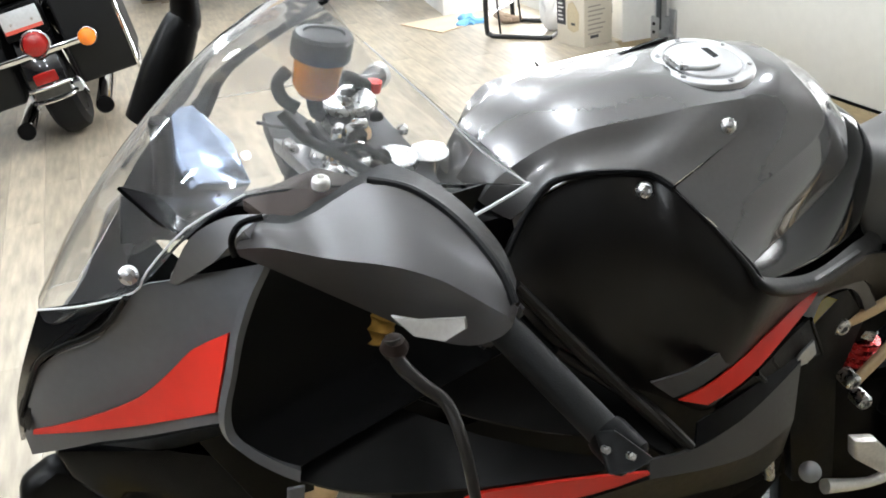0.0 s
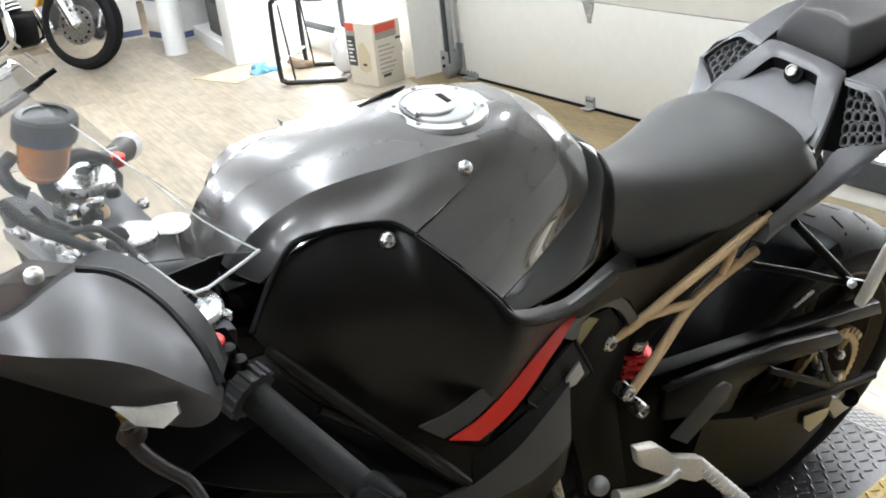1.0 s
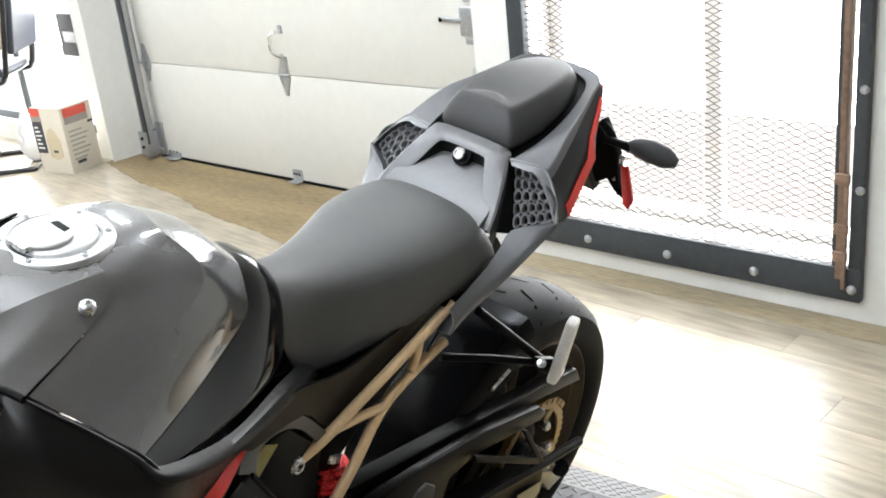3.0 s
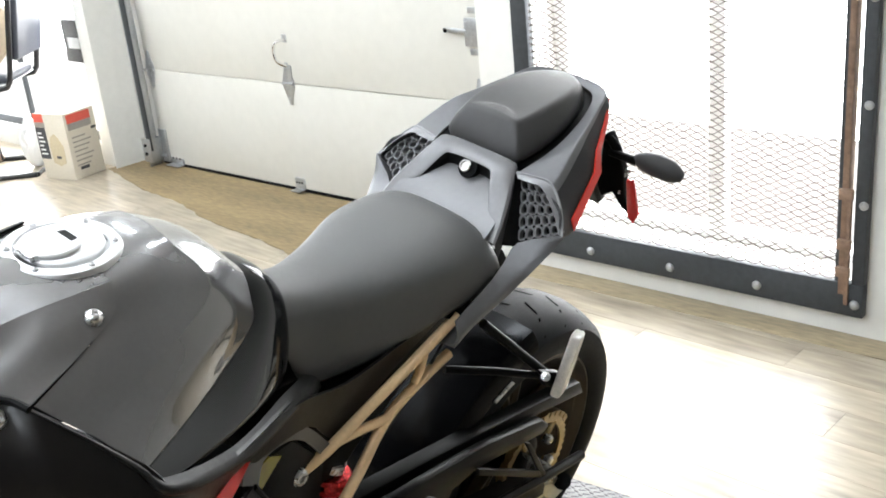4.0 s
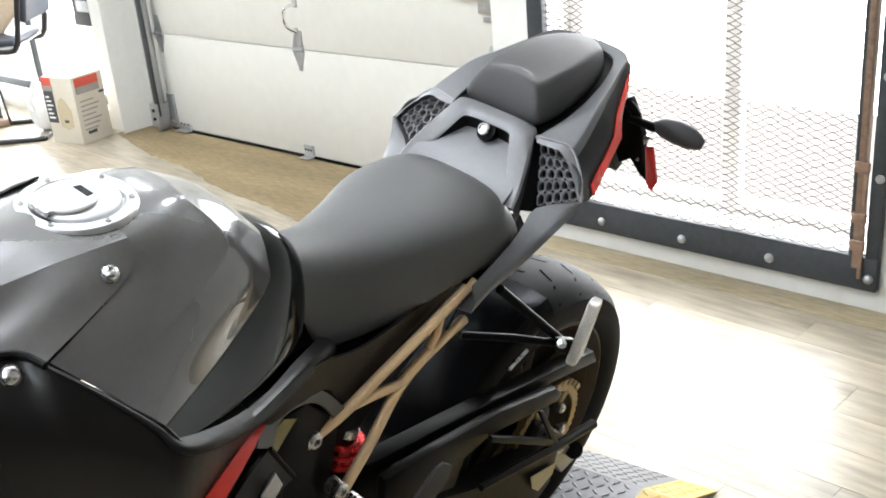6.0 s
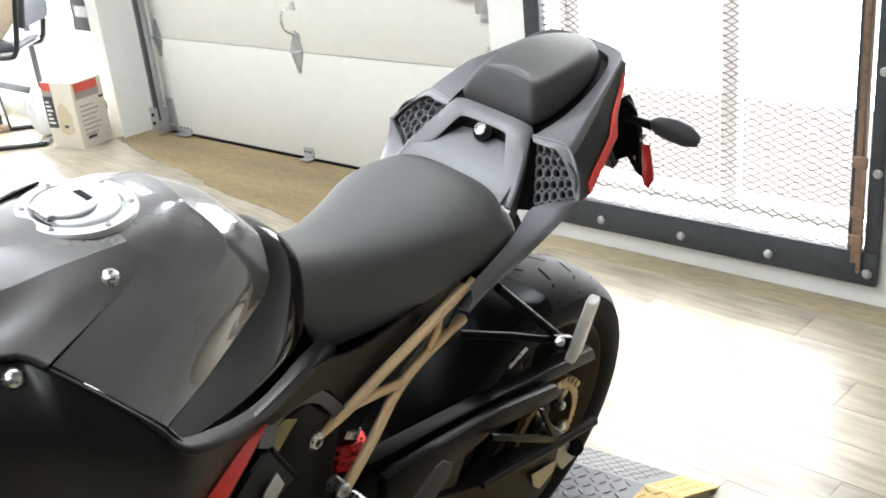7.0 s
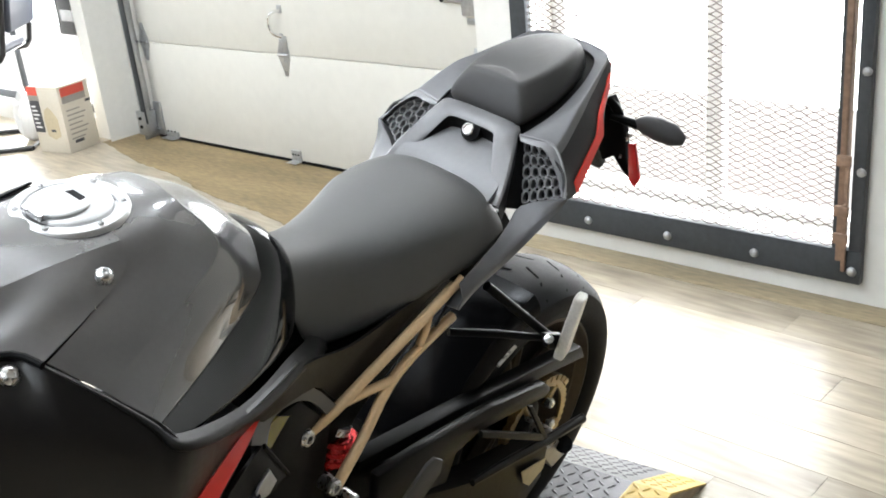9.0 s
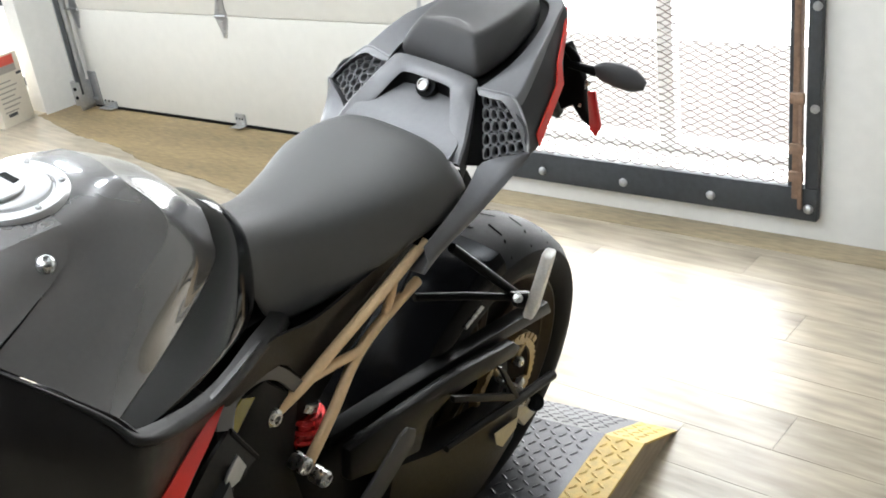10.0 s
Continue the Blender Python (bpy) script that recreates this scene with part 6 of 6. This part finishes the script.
    part(nm, box(x0, x1, -0.1275, -0.1245, z0, z1), m, carton)
part("jug_picture", plate([(-0.03, -0.125, 0.10), (0.03, -0.125, 0.08), (0.085, -0.125, 0.10), (0.09, -0.125, 0.20), (0.05, -0.125, 0.25), (0.02, -0.125, 0.27), (-0.02, -0.125, 0.25), (-0.035, -0.125, 0.2)], (0, -1, 0), 0.0025), material("jug_print", (0.50, 0.42, 0.28), 0.5), carton)
for k in range(6):
    part("print_bar", box(-0.125, -0.07 - 0.01 * (k % 3), -0.129, -0.1274, 0.145 + 0.024 * k, 0.155 + 0.024 * k), M_WHITE, carton)
part("print_bar", box(0.01, 0.05, -0.129, -0.1276, 0.125, 0.14), M_INK, carton)
for y0, y1, z0, z1, m in ((-0.105, 0.085, 0.325, 0.375, M_REDPRINT), (-0.105, 0.085, 0.285, 0.3245, M_GREYPRINT)):
    part("side_band", box(0.1395, 0.1425, y0, y1, z0, z1), m, carton)
for k in range(7):
    part("print_bar", box(0.1395, 0.142, -0.09, 0.02 + 0.02 * (k % 3), 0.075 + 0.027 * k, 0.083 + 0.027 * k), M_GREYPRINT, carton)
part("print_bar", box(0.1395, 0.1425, -0.07, 0.0, 0.05, 0.068), M_INK, carton)
part("carry_hole", box(0.1395, 0.1422, 0.075, 0.115, 0.26, 0.275), M_INK, carton)

chair_frame = material("black_tube_enamel", (0.012, 0.012, 0.013), 0.3, 0, 0.3)
chair_pad = material("dark_blue_grey_vinyl", (0.045, 0.05, 0.065), 0.45, 0, 0, 0.15, 20, 0.1, 400)


def guest_chair(m, group):
    """A cantilever guest chair: x across, y back, seat at 0.55."""
    ob = thing("guest_chair", "black tubular guest chair with dark vinyl seat and back", "chair", m, group)
    for s in (-0.24, 0.24):
        path = [(s, 0.15, 0.013), (s, -0.20, 0.013), (s, -0.25, 0.025), (s, -0.275, 0.07), (s, -0.27, 0.48), (s, -0.25, 0.53), (s, -0.20, 0.55), (s, 0.06, 0.53), (s, 0.11, 0.56), (s, 0.13, 0.62), (s, 0.21, 1.02)]
        part("side_frame", tube(spline([Vector(q) for q in path], 3), 0.016, 12), chair_frame, ob)
        part("glide", lathe([(0.012, 0), (0.012, 0.012), (0, 0.012)], Matrix.Translation((s, -0.22, 0.0)), 8), chair_frame, ob)
        part("inner_leg", tube([(s * 0.8, -0.20, 0.02), (s * 0.8, -0.24, 0.50)], 0.007, 8), chair_frame, ob)
    part("rear_bar", tube([(-0.24, 0.15, 0.013), (0.24, 0.15, 0.013)], 0.0135, 10), chair_frame, ob)
    part("stretcher", tube([(-0.24, -0.272, 0.14), (0.24, -0.272, 0.14)], 0.010, 8), M_GALV, ob)
    part("seat_pad", box(-0.223, 0.223, -0.25, 0.10, 0.555, 0.605, 0.022, 4), chair_pad, ob)
    part("seat_trim", box(-0.225, 0.225, -0.252, 0.102, 0.548, 0.556, 0.003), M_GALV, ob)
    back = box(-0.223, 0.223, -0.02, 0.02, 0, 0.36, 0.018, 4)
    for v in back.verts:
        v.co = Matrix.Translation((0, 0.165, 0.68)) @ Matrix.Rotation(radians(-11), 4, "X") @ v.co
    part("back_pad", back, chair_pad, ob)
    return ob


guest_chair(Matrix.Translation((-6.484, 3.025, 0)) @ Matrix.Rotation(radians(-43), 4, "Z"), "guest chairs by the shop front")
plank_box = mesh_object("cardboard_flap", box(-0.10, 0.10, -0.03, 0.03, 0.0, 0.42, 0.004), M_CARD)
plank_box.matrix_world = Matrix.Translation((-6.56, 2.90, 0.632)) @ Matrix.Rotation(radians(40), 4, "Z") @ Matrix.Rotation(radians(44), 4, "Y")
tagged(plank_box, "tan cardboard parcel leaning on a chair seat", "box")
wall_box = thing("letter_box", "black metal letter box fixed beside the pier", "letter box")
part("body", box(-6.83, -6.47, 3.60, 3.68, 0.52, 0.79, 0.008), M_BLACK, wall_box)
part("flap", box(-6.76, -6.48, 3.592, 3.601, 0.61, 0.68, 0.004), material("worn_flap", (0.16, 0.16, 0.16), 0.4, 0.5, 0, 0.4, 12), wall_box)
part("post", box(-6.55, -6.52, 3.625, 3.655, -0.021, 0.521, 0.004), M_STEEL, wall_box)

gloves = bmesh.new()
for k, (gx, gy, ln, tw) in enumerate(((0, 0, 0.16, 0.3), (0.03, 0.06, 0.15, 1.2), (-0.05, 0.03, 0.12, -0.7), (0.05, -0.03, 0.10, 2.0))):
    pts = [(gx + math.cos(tw) * (q - 0.5) * ln, gy + math.sin(tw) * (q - 0.5) * ln + 0.015 * math.sin(7 * q + k), 0.022 + 0.014 * math.sin(5 * q + k)) for q in (0, 0.2, 0.4, 0.6, 0.8, 1)]
    tube(pts, [0.012, 0.026, 0.03, 0.024, 0.027, 0.01], 8, gloves)
glove_ob = mesh_object("rubber_glove", gloves, material("blue_nitrile", (0.16, 0.42, 0.72), 0.5, 0, 0, 0.2, 30))
glove_ob.matrix_world = Matrix.Translation((-7.0, 2.70, 0.0))
tagged(glove_ob, "crumpled light blue rubber glove on the floor", "glove")
rag = bmesh.new()
for k, (gx, gy, ln, tw) in enumerate(((0, 0, 0.2, 0.2), (0.05, 0.04, 0.15, 0.9))):
    tube([(gx + math.cos(tw) * (q - 0.5) * ln, gy + math.sin(tw) * (q - 0.5) * ln, 0.03 + 0.012 * math.sin(6 * q + k)) for q in (0, 0.25, 0.5, 0.75, 1)], [0.012, 0.03, 0.034, 0.03, 0.012], 8, rag)
rag_ob = mesh_object("rag", rag, material("brown_cloth", (0.30, 0.22, 0.16), 0.9, 0, 0, 0.2, 40, 0.4, 300))
rag_ob.matrix_world = Matrix.Translation((-6.88, 2.93, 0.0))
tagged(rag_ob, "crumpled brown cloth rag on the floor", "rag")
bag = bmesh.new()
bmesh.ops.create_icosphere(bag, subdivisions=3, radius=1.0)
for v in bag.verts:
    n = noise.noise(v.co * 2.3) * 0.25 + noise.noise(v.co * 6.0) * 0.10
    v.co = Vector((v.co.x * 0.09, v.co.y * 0.08, max(v.co.z, -0.95) * 0.15 + 0.1425)) * (1 + n)
low = min(v.co.z for v in bag.verts)
for v in bag.verts:
    v.co.z -= low
bag_ob = mesh_object("plastic_bag", bag, material("white_plastic_film", (0.82, 0.82, 0.82), 0.35, 0, 0, 0.05, 30), smooth=20)
bag_ob.matrix_world = Matrix.Translation((-6.45, 3.10, 0.0))
tagged(bag_ob, "crumpled white plastic bag beside the carton", "bag")
sheet_ob = mesh_object("cardboard_sheet", plate([(-7.22, 2.30, 0.001), (-6.80, 2.46, 0.001), (-6.98, 2.76, 0.001), (-7.30, 2.70, 0.001)], (0, 0, 1), 0.006, 0.001), M_CARD)
tagged(sheet_ob, "flat torn piece of tan cardboard on the floor", "cardboard")

# shelf unit with its case, post, boxes behind
shelf = thing("shelf_unit", "white painted open shelf unit standing on the floor", "shelf", Matrix.Translation((-7.34, 2.66, 0)) @ Matrix.Rotation(radians(-6), 4, "Z"))
SWID, SDEP, SHGT = 1.55, 0.55, 1.25
part("side_panel", box(-0.32, 0.0, 0.0, SDEP, 0, SHGT, 0.004), M_WHITE, shelf)
part("side_panel", box(-SWID, -SWID + 0.05, 0.0, SDEP, 0, SHGT, 0.004), M_WHITE, shelf)
part("back_panel", box(-SWID + 0.051, -0.321, SDEP - 0.02, SDEP, 0.0, SHGT, 0.002), M_WHITE, shelf)
for z in (0.0, 0.44, 0.85, SHGT - 0.03):
    part("shelf_board", box(-SWID + 0.051, -0.321, 0.0, SDEP - 0.021, z + (0.0 if z else 0.0), z + (0.10 if z == 0 else 0.03), 0.003), M_WHITE, shelf)
case = thing("tool_case", "black plastic tool case on the bottom shelf", "case", shelf.matrix_world @ Matrix.Translation((-0.72, 0.06, 0.101)))
part("case_body", box(-0.30, 0.30, 0.0, 0.16, 0, 0.26, 0.02, 3), material("dark_grey_case", (0.07, 0.075, 0.075), 0.45, 0, 0, 0.2, 20, 0.2, 200), case)
part("case_lid_seam", box(-0.302, 0.302, 0.07, 0.078, 0.02, 0.245, 0.001), M_BLACK, case)
part("case_handle", tube([(-0.07, 0.08, 0.255), (-0.06, 0.08, 0.295), (0.06, 0.08, 0.295), (0.07, 0.08, 0.255)], 0.010, 8), M_BLACK, case)
for bx, w, h, col in ((-0.62, 0.10, 0.16, (0.02, 0.02, 0.025)), (-0.78, 0.06, 0.13, (0.05, 0.07, 0.35)), (-0.90, 0.05, 0.18, (0.20, 0.03, 0.22)), (-1.02, 0.08, 0.15, (0.03, 0.03, 0.035))):
    b = thing("bottle", "small dark plastic bottle on the shelf", "bottle", shelf.matrix_world @ Matrix.Translation((bx, 0.12, 0.4705)), "bottles on the shelf")
    mm = material("bottle_plastic", col, 0.3)
    part("bottle_body", lathe([(w * 0.46, 0), (w * 0.5, 0.01), (w * 0.5, h * 0.7), (w * 0.2, h * 0.85), (w * 0.2, h)], Matrix(), 20), mm, b)
    part("bottle_cap", lathe([(w * 0.24, h), (w * 0.24, h + 0.02), (0, h + 0.021)], Matrix(), 16), M_BLACK, b)
post = mesh_object("pipe_post", lathe([(0.085, 0.0), (0.09, 0.004), (0.085, 0.02), (0.085, 2.99)], Matrix.Translation((-8.24, 2.50, 0)), 32), M_WHITE)
tagged(post, "white painted round pipe post", "post", kind="structure")
for bx, by, w, d, h, rz in ((-8.95, 2.75, 0.42, 0.34, 0.30, 12), (-8.95, 2.75, 0.38, 0.32, 0.55, 12), (-9.5, 2.35, 0.4, 0.4, 0.4, -8)):
    z0 = 0.0 if h != 0.55 else 0.301
    c = thing("storage_box", "white storage box with blue print stacked by the post", "box", Matrix.Translation((bx, by, z0)) @ Matrix.Rotation(radians(rz), 4, "Z"), "storage boxes by the post")
    hh = h if h != 0.55 else 0.28
    part("box_body", box(-w / 2, w / 2, -d / 2, d / 2, 0, hh, 0.006), M_WHITE, c)
    part("blue_band", box(-w / 2 - 0.002, w / 2 + 0.002, -d / 2 - 0.002, d / 2 + 0.002, 0.02, 0.07, 0.002), material("blue_print", (0.10, 0.13, 0.25), 0.5), c)
    part("box_lid", box(-w / 2 - 0.006, w / 2 + 0.006, -d / 2 - 0.006, d / 2 + 0.006, hh, hh + 0.02, 0.004), M_WHITE, c)

# ---- the two cruiser motorcycles further back ----
def upright(m, lean):
    """x back, y right, z up along the leaning machine."""
    return m @ Matrix.Rotation(lean, 4, "X")


M_ORANGE = material("orange_lens", (0.85, 0.22, 0.02), 0.2, 0, 0.7, 0.1, 60)
M_REDLENS = material("red_lens", (0.25, 0.008, 0.006), 0.2, 0, 0.3, 0.2, 60)
M_PAINTBLACK = material("black_lacquer", (0.006, 0.006, 0.007), 0.12, 0, 1.0)
M_LEATHER = material("black_leather", (0.005, 0.005, 0.005), 0.45, 0, 0, 0.2, 25, 0.2, 300, spec=0.25)


def wheel_parts(bm_pose, r, w, parent, tyre_mat, rim_mat, spokes=0):
    ty = part("tyre", lathe([(r * 0.72, -w * 0.4), (r * 0.86, -w * 0.5), (r * 0.96, -w * 0.36), (r, 0), (r * 0.96, w * 0.36), (r * 0.86, w * 0.5), (r * 0.72, w * 0.4)], bm_pose, 48), tyre_mat, parent, "black rubber tyre")
    part("rim", lathe([(r * 0.73, -w * 0.42), (r * 0.75, -w * 0.40), (r * 0.68, 0), (r * 0.75, w * 0.40), (r * 0.73, w * 0.42), (r * 0.66, 0.0)], bm_pose, 48), rim_mat, ty)
    for k in range(spokes):
        g = k * 2 * math.pi / spokes
        part("spoke", tube([bm_pose @ Vector((0.03 * math.cos(g + 0.3), 0.03 * math.sin(g + 0.3), 0.03 * (-1) ** k)), bm_pose @ Vector((r * 0.7 * math.cos(g), r * 0.7 * math.sin(g), 0))], 0.0035, 6), rim_mat, ty)
    part("hub", lathe([(0.04, -0.06), (0.05, -0.03), (0.05, 0.03), (0.04, 0.06), (0, 0.06)], bm_pose, 20), rim_mat, ty)


tour = thing("touring_motorcycle", "black touring cruiser motorcycle with saddlebags and orange turn signals", "motorcycle",
             upright(Matrix.Translation((-5.60, 0.12, 0.0)) @ Matrix.Rotation(radians(-4), 4, "Z"), radians(12.5)))
side = Matrix.Rotation(radians(-90), 4, "X")
wheel_parts(Matrix.Translation((-0.24, 0, 0.315)) @ side, 0.315, 0.16, tour, M_TYRE, M_CHROME)
wheel_parts(Matrix.Translation((-1.90, 0, 0.33)) @ side, 0.33, 0.13, tour, M_TYRE, M_CHROME)
rows = []
for y, rr in ((-0.10, 0.33), (-0.085, 0.36), (0, 0.375), (0.085, 0.36), (0.10, 0.33)):
    rows.append([Vector((-0.24 + rr * math.cos(g), y, 0.315 + rr * math.sin(g))) for g in [radians(-8 + 16 * k) for k in range(11)]])
fender = part("rear_fender", grid(rows, 2, 2, 0.006, curved=True), M_PAINTBLACK, tour, "gloss black rear fender")
for g0, nm in ((radians(-8), "fender_lip"), (radians(2), "fender_trim")):
    part(nm, tube(spline([Vector((-0.24 + rr * math.cos(g0), y, 0.315 + rr * math.sin(g0))) for y, rr in ((-0.105, 0.335), (-0.085, 0.367), (0, 0.382), (0.085, 0.367), (0.105, 0.335))], 4), 0.010, 8), M_CHROME, fender, "chrome fender trim")
part("marker_lens", box(0.10, 0.14, -0.055, 0.055, 0.345, 0.40, 0.008), M_REDLENS, fender, "red fender marker lens")
lamp = part("tail_lamp", lathe([(0.05, -0.03), (0.062, 0.0), (0.062, 0.02), (0.05, 0.045), (0.025, 0.058), (0, 0.06)], along((0.11, 0.02, 0.53), (1.5, 0.02, 0.53)), 28), M_REDLENS, tour, "round red tail lamp")
part("lamp_bezel", lathe([(0.066, -0.035), (0.068, 0.0), (0.063, 0.004)], along((0.11, 0.02, 0.53), (1.5, 0.02, 0.53)), 28), M_CHROME, lamp)
part("signal_bar", box(0.085, 0.115, -0.25, 0.25, 0.468, 0.502, 0.010), M_CHROME, tour, "chrome turn signal bar")
for s in (-0.25, 0.25):
    sig = part("turn_signal", lathe([(0.035, -0.03), (0.043, 0.0), (0.04, 0.02), (0.025, 0.034), (0, 0.038)], along((0.10, s, 0.487), (1.5, s, 0.487)), 24), M_ORANGE, tour, "orange turn signal")
    part("signal_shell", lathe([(0.015, -0.06), (0.038, -0.04), (0.045, -0.002), (0.043, 0.001)], along((0.10, s, 0.487), (1.5, s, 0.487)), 24), M_CHROME, sig)
    bagg = part("saddlebag", box(-0.55, 0.05, s * 0.55 if s > 0 else -0.42, 0.42 if s > 0 else s * 0.55, 0.27, 0.70, 0.02, 3), M_LEATHER, tour, "black saddlebag")
    part("bag_guard", tube(spline([Vector((-0.45, s * 1.62, 0.25)), Vector((0.02, s * 1.66, 0.24)), Vector((0.055, s * 1.68, 0.42)), Vector((0.03, s * 1.68, 0.66))], 4), 0.009, 8), M_CHROME, bagg, "chrome guard rail")
    pipe = part("exhaust", tube([(-0.9, s * 0.78, 0.16), (0.10, s * 0.78, 0.155)], 0.044, 20, caps=False), M_CHROME, tour, "chrome exhaust pipe")
    part("exhaust_mouth", tube([(0.04, s * 0.78, 0.155), (0.095, s * 0.78, 0.155)], 0.040, 20), M_BLACK, pipe)
    part("strut", tube([(-0.05, s * 0.5, 0.20), (0.02, s * 0.42, 0.47)], 0.011, 8), M_CHROME, tour)
    part("strut_bracket", box(-0.02, 0.03, s * 0.42 - 0.02, s * 0.42 + 0.02, 0.24, 0.29, 0.006), M_GALV, tour)
number = part("number_plate", box(0.075, 0.08, -0.09, 0.09, 0.60, 0.70, 0.002), material("pale_plate", (0.55, 0.56, 0.56), 0.4, 0.2), tour, "pale number plate with a red lower edge")
part("plate_band", box(0.0802, 0.082, -0.089, 0.089, 0.598, 0.615), M_REDPRINT, number)
for k in range(2):
    part("plate_screw", lathe([(0.008, 0), (0.006, 0.004), (0, 0.004)], along((0.08, -0.05 + 0.1 * k, 0.64), (1, -0.05 + 0.1 * k, 0.64)), 10), M_CHROME, number)
part("plate_holder", box(-0.02, 0.07, -0.10, 0.10, 0.56, 0.72, 0.01), M_BLACK, tour)
part("trunk", box(-0.35, 0.02, -0.17, 0.17, 0.73, 0.96, 0.04, 4), M_LEATHER, tour, "black leather top case")
part("saddle", box(-1.0, -0.36, -0.16, 0.16, 0.62, 0.76, 0.05, 4), M_LEATHER, tour)
part("fuel_tank", box(-1.5, -1.02, -0.15, 0.15, 0.68, 0.92, 0.08, 5), M_PAINTBLACK, tour)
part("engine_mass", box(-1.45, -0.65, -0.2, 0.2, 0.14, 0.62, 0.05, 3), M_BLACK, tour)
part("front_fork", tube([(-1.90, 0.1, 0.33), (-1.55, 0.1, 0.95)], 0.025, 12), M_CHROME, tour)
part("front_fork", tube([(-1.90, -0.1, 0.33), (-1.55, -0.1, 0.95)], 0.025, 12), M_CHROME, tour)

cruiser = thing("cruiser_motorcycle", "yellow cruiser motorcycle with chrome engine and spoked front wheel", "motorcycle",
                upright(Matrix.Translation((-8.33, 1.85, 0.0)) @ Matrix.Rotation(radians(42), 4, "Z"), radians(-6)))
wheel_parts(Matrix.Translation((0, 0, 0.335)) @ side, 0.335, 0.13, cruiser, M_TYRE, M_CHROME, 20)
wheel_parts(Matrix.Translation((-1.6, 0, 0.32)) @ side, 0.32, 0.15, cruiser, M_TYRE, M_CHROME, 20)
for s in (-1, 1):
    part("fork_leg", tube([(0.0, 0.10 * s, 0.335), (-0.38, 0.10 * s, 1.1)], [0.032, 0.025], 16), M_CHROME, cruiser, "chrome fork leg")
    rotor = part("brake_disc", lathe([(0.075, -0.003), (0.145, -0.003), (0.145, 0.003), (0.075, 0.003)], Matrix.Translation((0, 0.07 * s, 0.335)) @ side, 40), M_ALU, cruiser, "drilled steel brake disc")
    for k in range(14):
        g = k * 2 * math.pi / 14
        q = Vector((0.115 * math.cos(g), 0.07 * s - 0.004 * 1, 0.335 + 0.115 * math.sin(g)))
        part("disc_hole", lathe([(0.011, 0), (0.011, 0.009), (0, 0.009)], along(q, q + Vector((0, 1, 0))), 8), M_BLACK, rotor)
    part("exhaust", tube(spline([Vector((-0.55, 0.16 * s, 0.45)), Vector((-0.50, 0.2 * s, 0.25)), Vector((-0.75, 0.2 * s, 0.16)), Vector((-1.7, 0.2 * s, 0.16))], 4), 0.035, 14), M_CHROME, cruiser)
    part("crash_bar", tube(spline([Vector((-0.45, 0.12 * s, 0.7)), Vector((-0.42, 0.30 * s, 0.55)), Vector((-0.45, 0.28 * s, 0.3)), Vector((-0.5, 0.12 * s, 0.2))], 4), 0.014, 10), M_CHROME, cruiser)
rows = []
for y, rr in ((-0.08, 0.345), (-0.07, 0.37), (0, 0.38), (0.07, 0.37), (0.08, 0.345)):
    rows.append([Vector((rr * math.cos(g), y, 0.335 + rr * math.sin(g))) for g in [radians(40 + 13 * k) for k in range(10)]])
M_YPAINT = material("yellow_lacquer", (0.75, 0.40, 0.02), 0.2, 0, 0.8)
part("front_fender", grid(rows, 2, 2, 0.005, curved=True), M_YPAINT, cruiser, "yellow front fender")
part("fuel_tank", box(-0.95, -0.45, -0.15, 0.15, 0.70, 0.95, 0.08, 5), M_YPAINT, cruiser, "yellow fuel tank")
part("engine_case", box(-1.1, -0.5, -0.16, 0.16, 0.18, 0.45, 0.05, 3), M_BLACK, cruiser)
for k, (cx, tilt) in enumerate(((-0.62, -20), (-0.92, 20))):
    for f in range(6):
        m = Matrix.Translation((cx, 0, 0.45)) @ Matrix.Rotation(radians(tilt), 4, "Y") @ Matrix.Translation((0, 0, 0.03 * f))
        part("cylinder_fin", lathe([(0.085, 0), (0.085, 0.014), (0, 0.014)], m, 20), M_GALV, cruiser)
part("saddle", box(-1.5, -0.95, -0.15, 0.15, 0.64, 0.74, 0.04, 4), M_LEATHER, cruiser)
part("side_stand", tube([(-0.8, 0.15, 0.2), (-0.7, 0.30, 0.03)], 0.012, 8), M_CHROME, cruiser)

# ceiling lamps
for lx, ly in LAMPS:
    fit_ob = thing("ceiling_lamp", "bare round lamp hung on a short white stem, lit", "lamp", Matrix.Translation((lx, ly, 3.0)), "ceiling lamps")
    part("canopy", lathe([(0.0, 0.0), (0.05, 0.0), (0.05, -0.012), (0.042, -0.02), (0.0, -0.02)], Matrix(), 24), M_WHITE, fit_ob)
    part("stem", tube([(0, 0, -0.02), (0, 0, -0.21)], 0.010, 10), M_WHITE, fit_ob)
    part("socket", lathe([(0.012, -0.20), (0.026, -0.21), (0.028, -0.235), (0.0, -0.238)], Matrix(), 20), M_WHITE, fit_ob)

# ---- floor planks ----
PL, PWD = 1.22, 0.152
plank_me = None
for j in range(34):
    y0 = -1.72 + j * PWD
    if y0 > 3.36:
        break
    shift = random.random() * PL
    for i in range(9):
        x0 = -9.9 + i * PL + shift - 0.6
        if x0 > 0.6:
            continue
        if plank_me is None:
            bm = box(0, PL - 0.0012, 0, PWD - 0.0012, -0.012, 0.0, 0)
            plank_me = bpy.data.meshes.new("plank")
            bm.to_mesh(plank_me)
            bm.free()
            plank_me.materials.append(M_FLOOR)
        ob = new("plank", plank_me)
        ob.location = (x0, y0, 0)
        ob.parent = floor
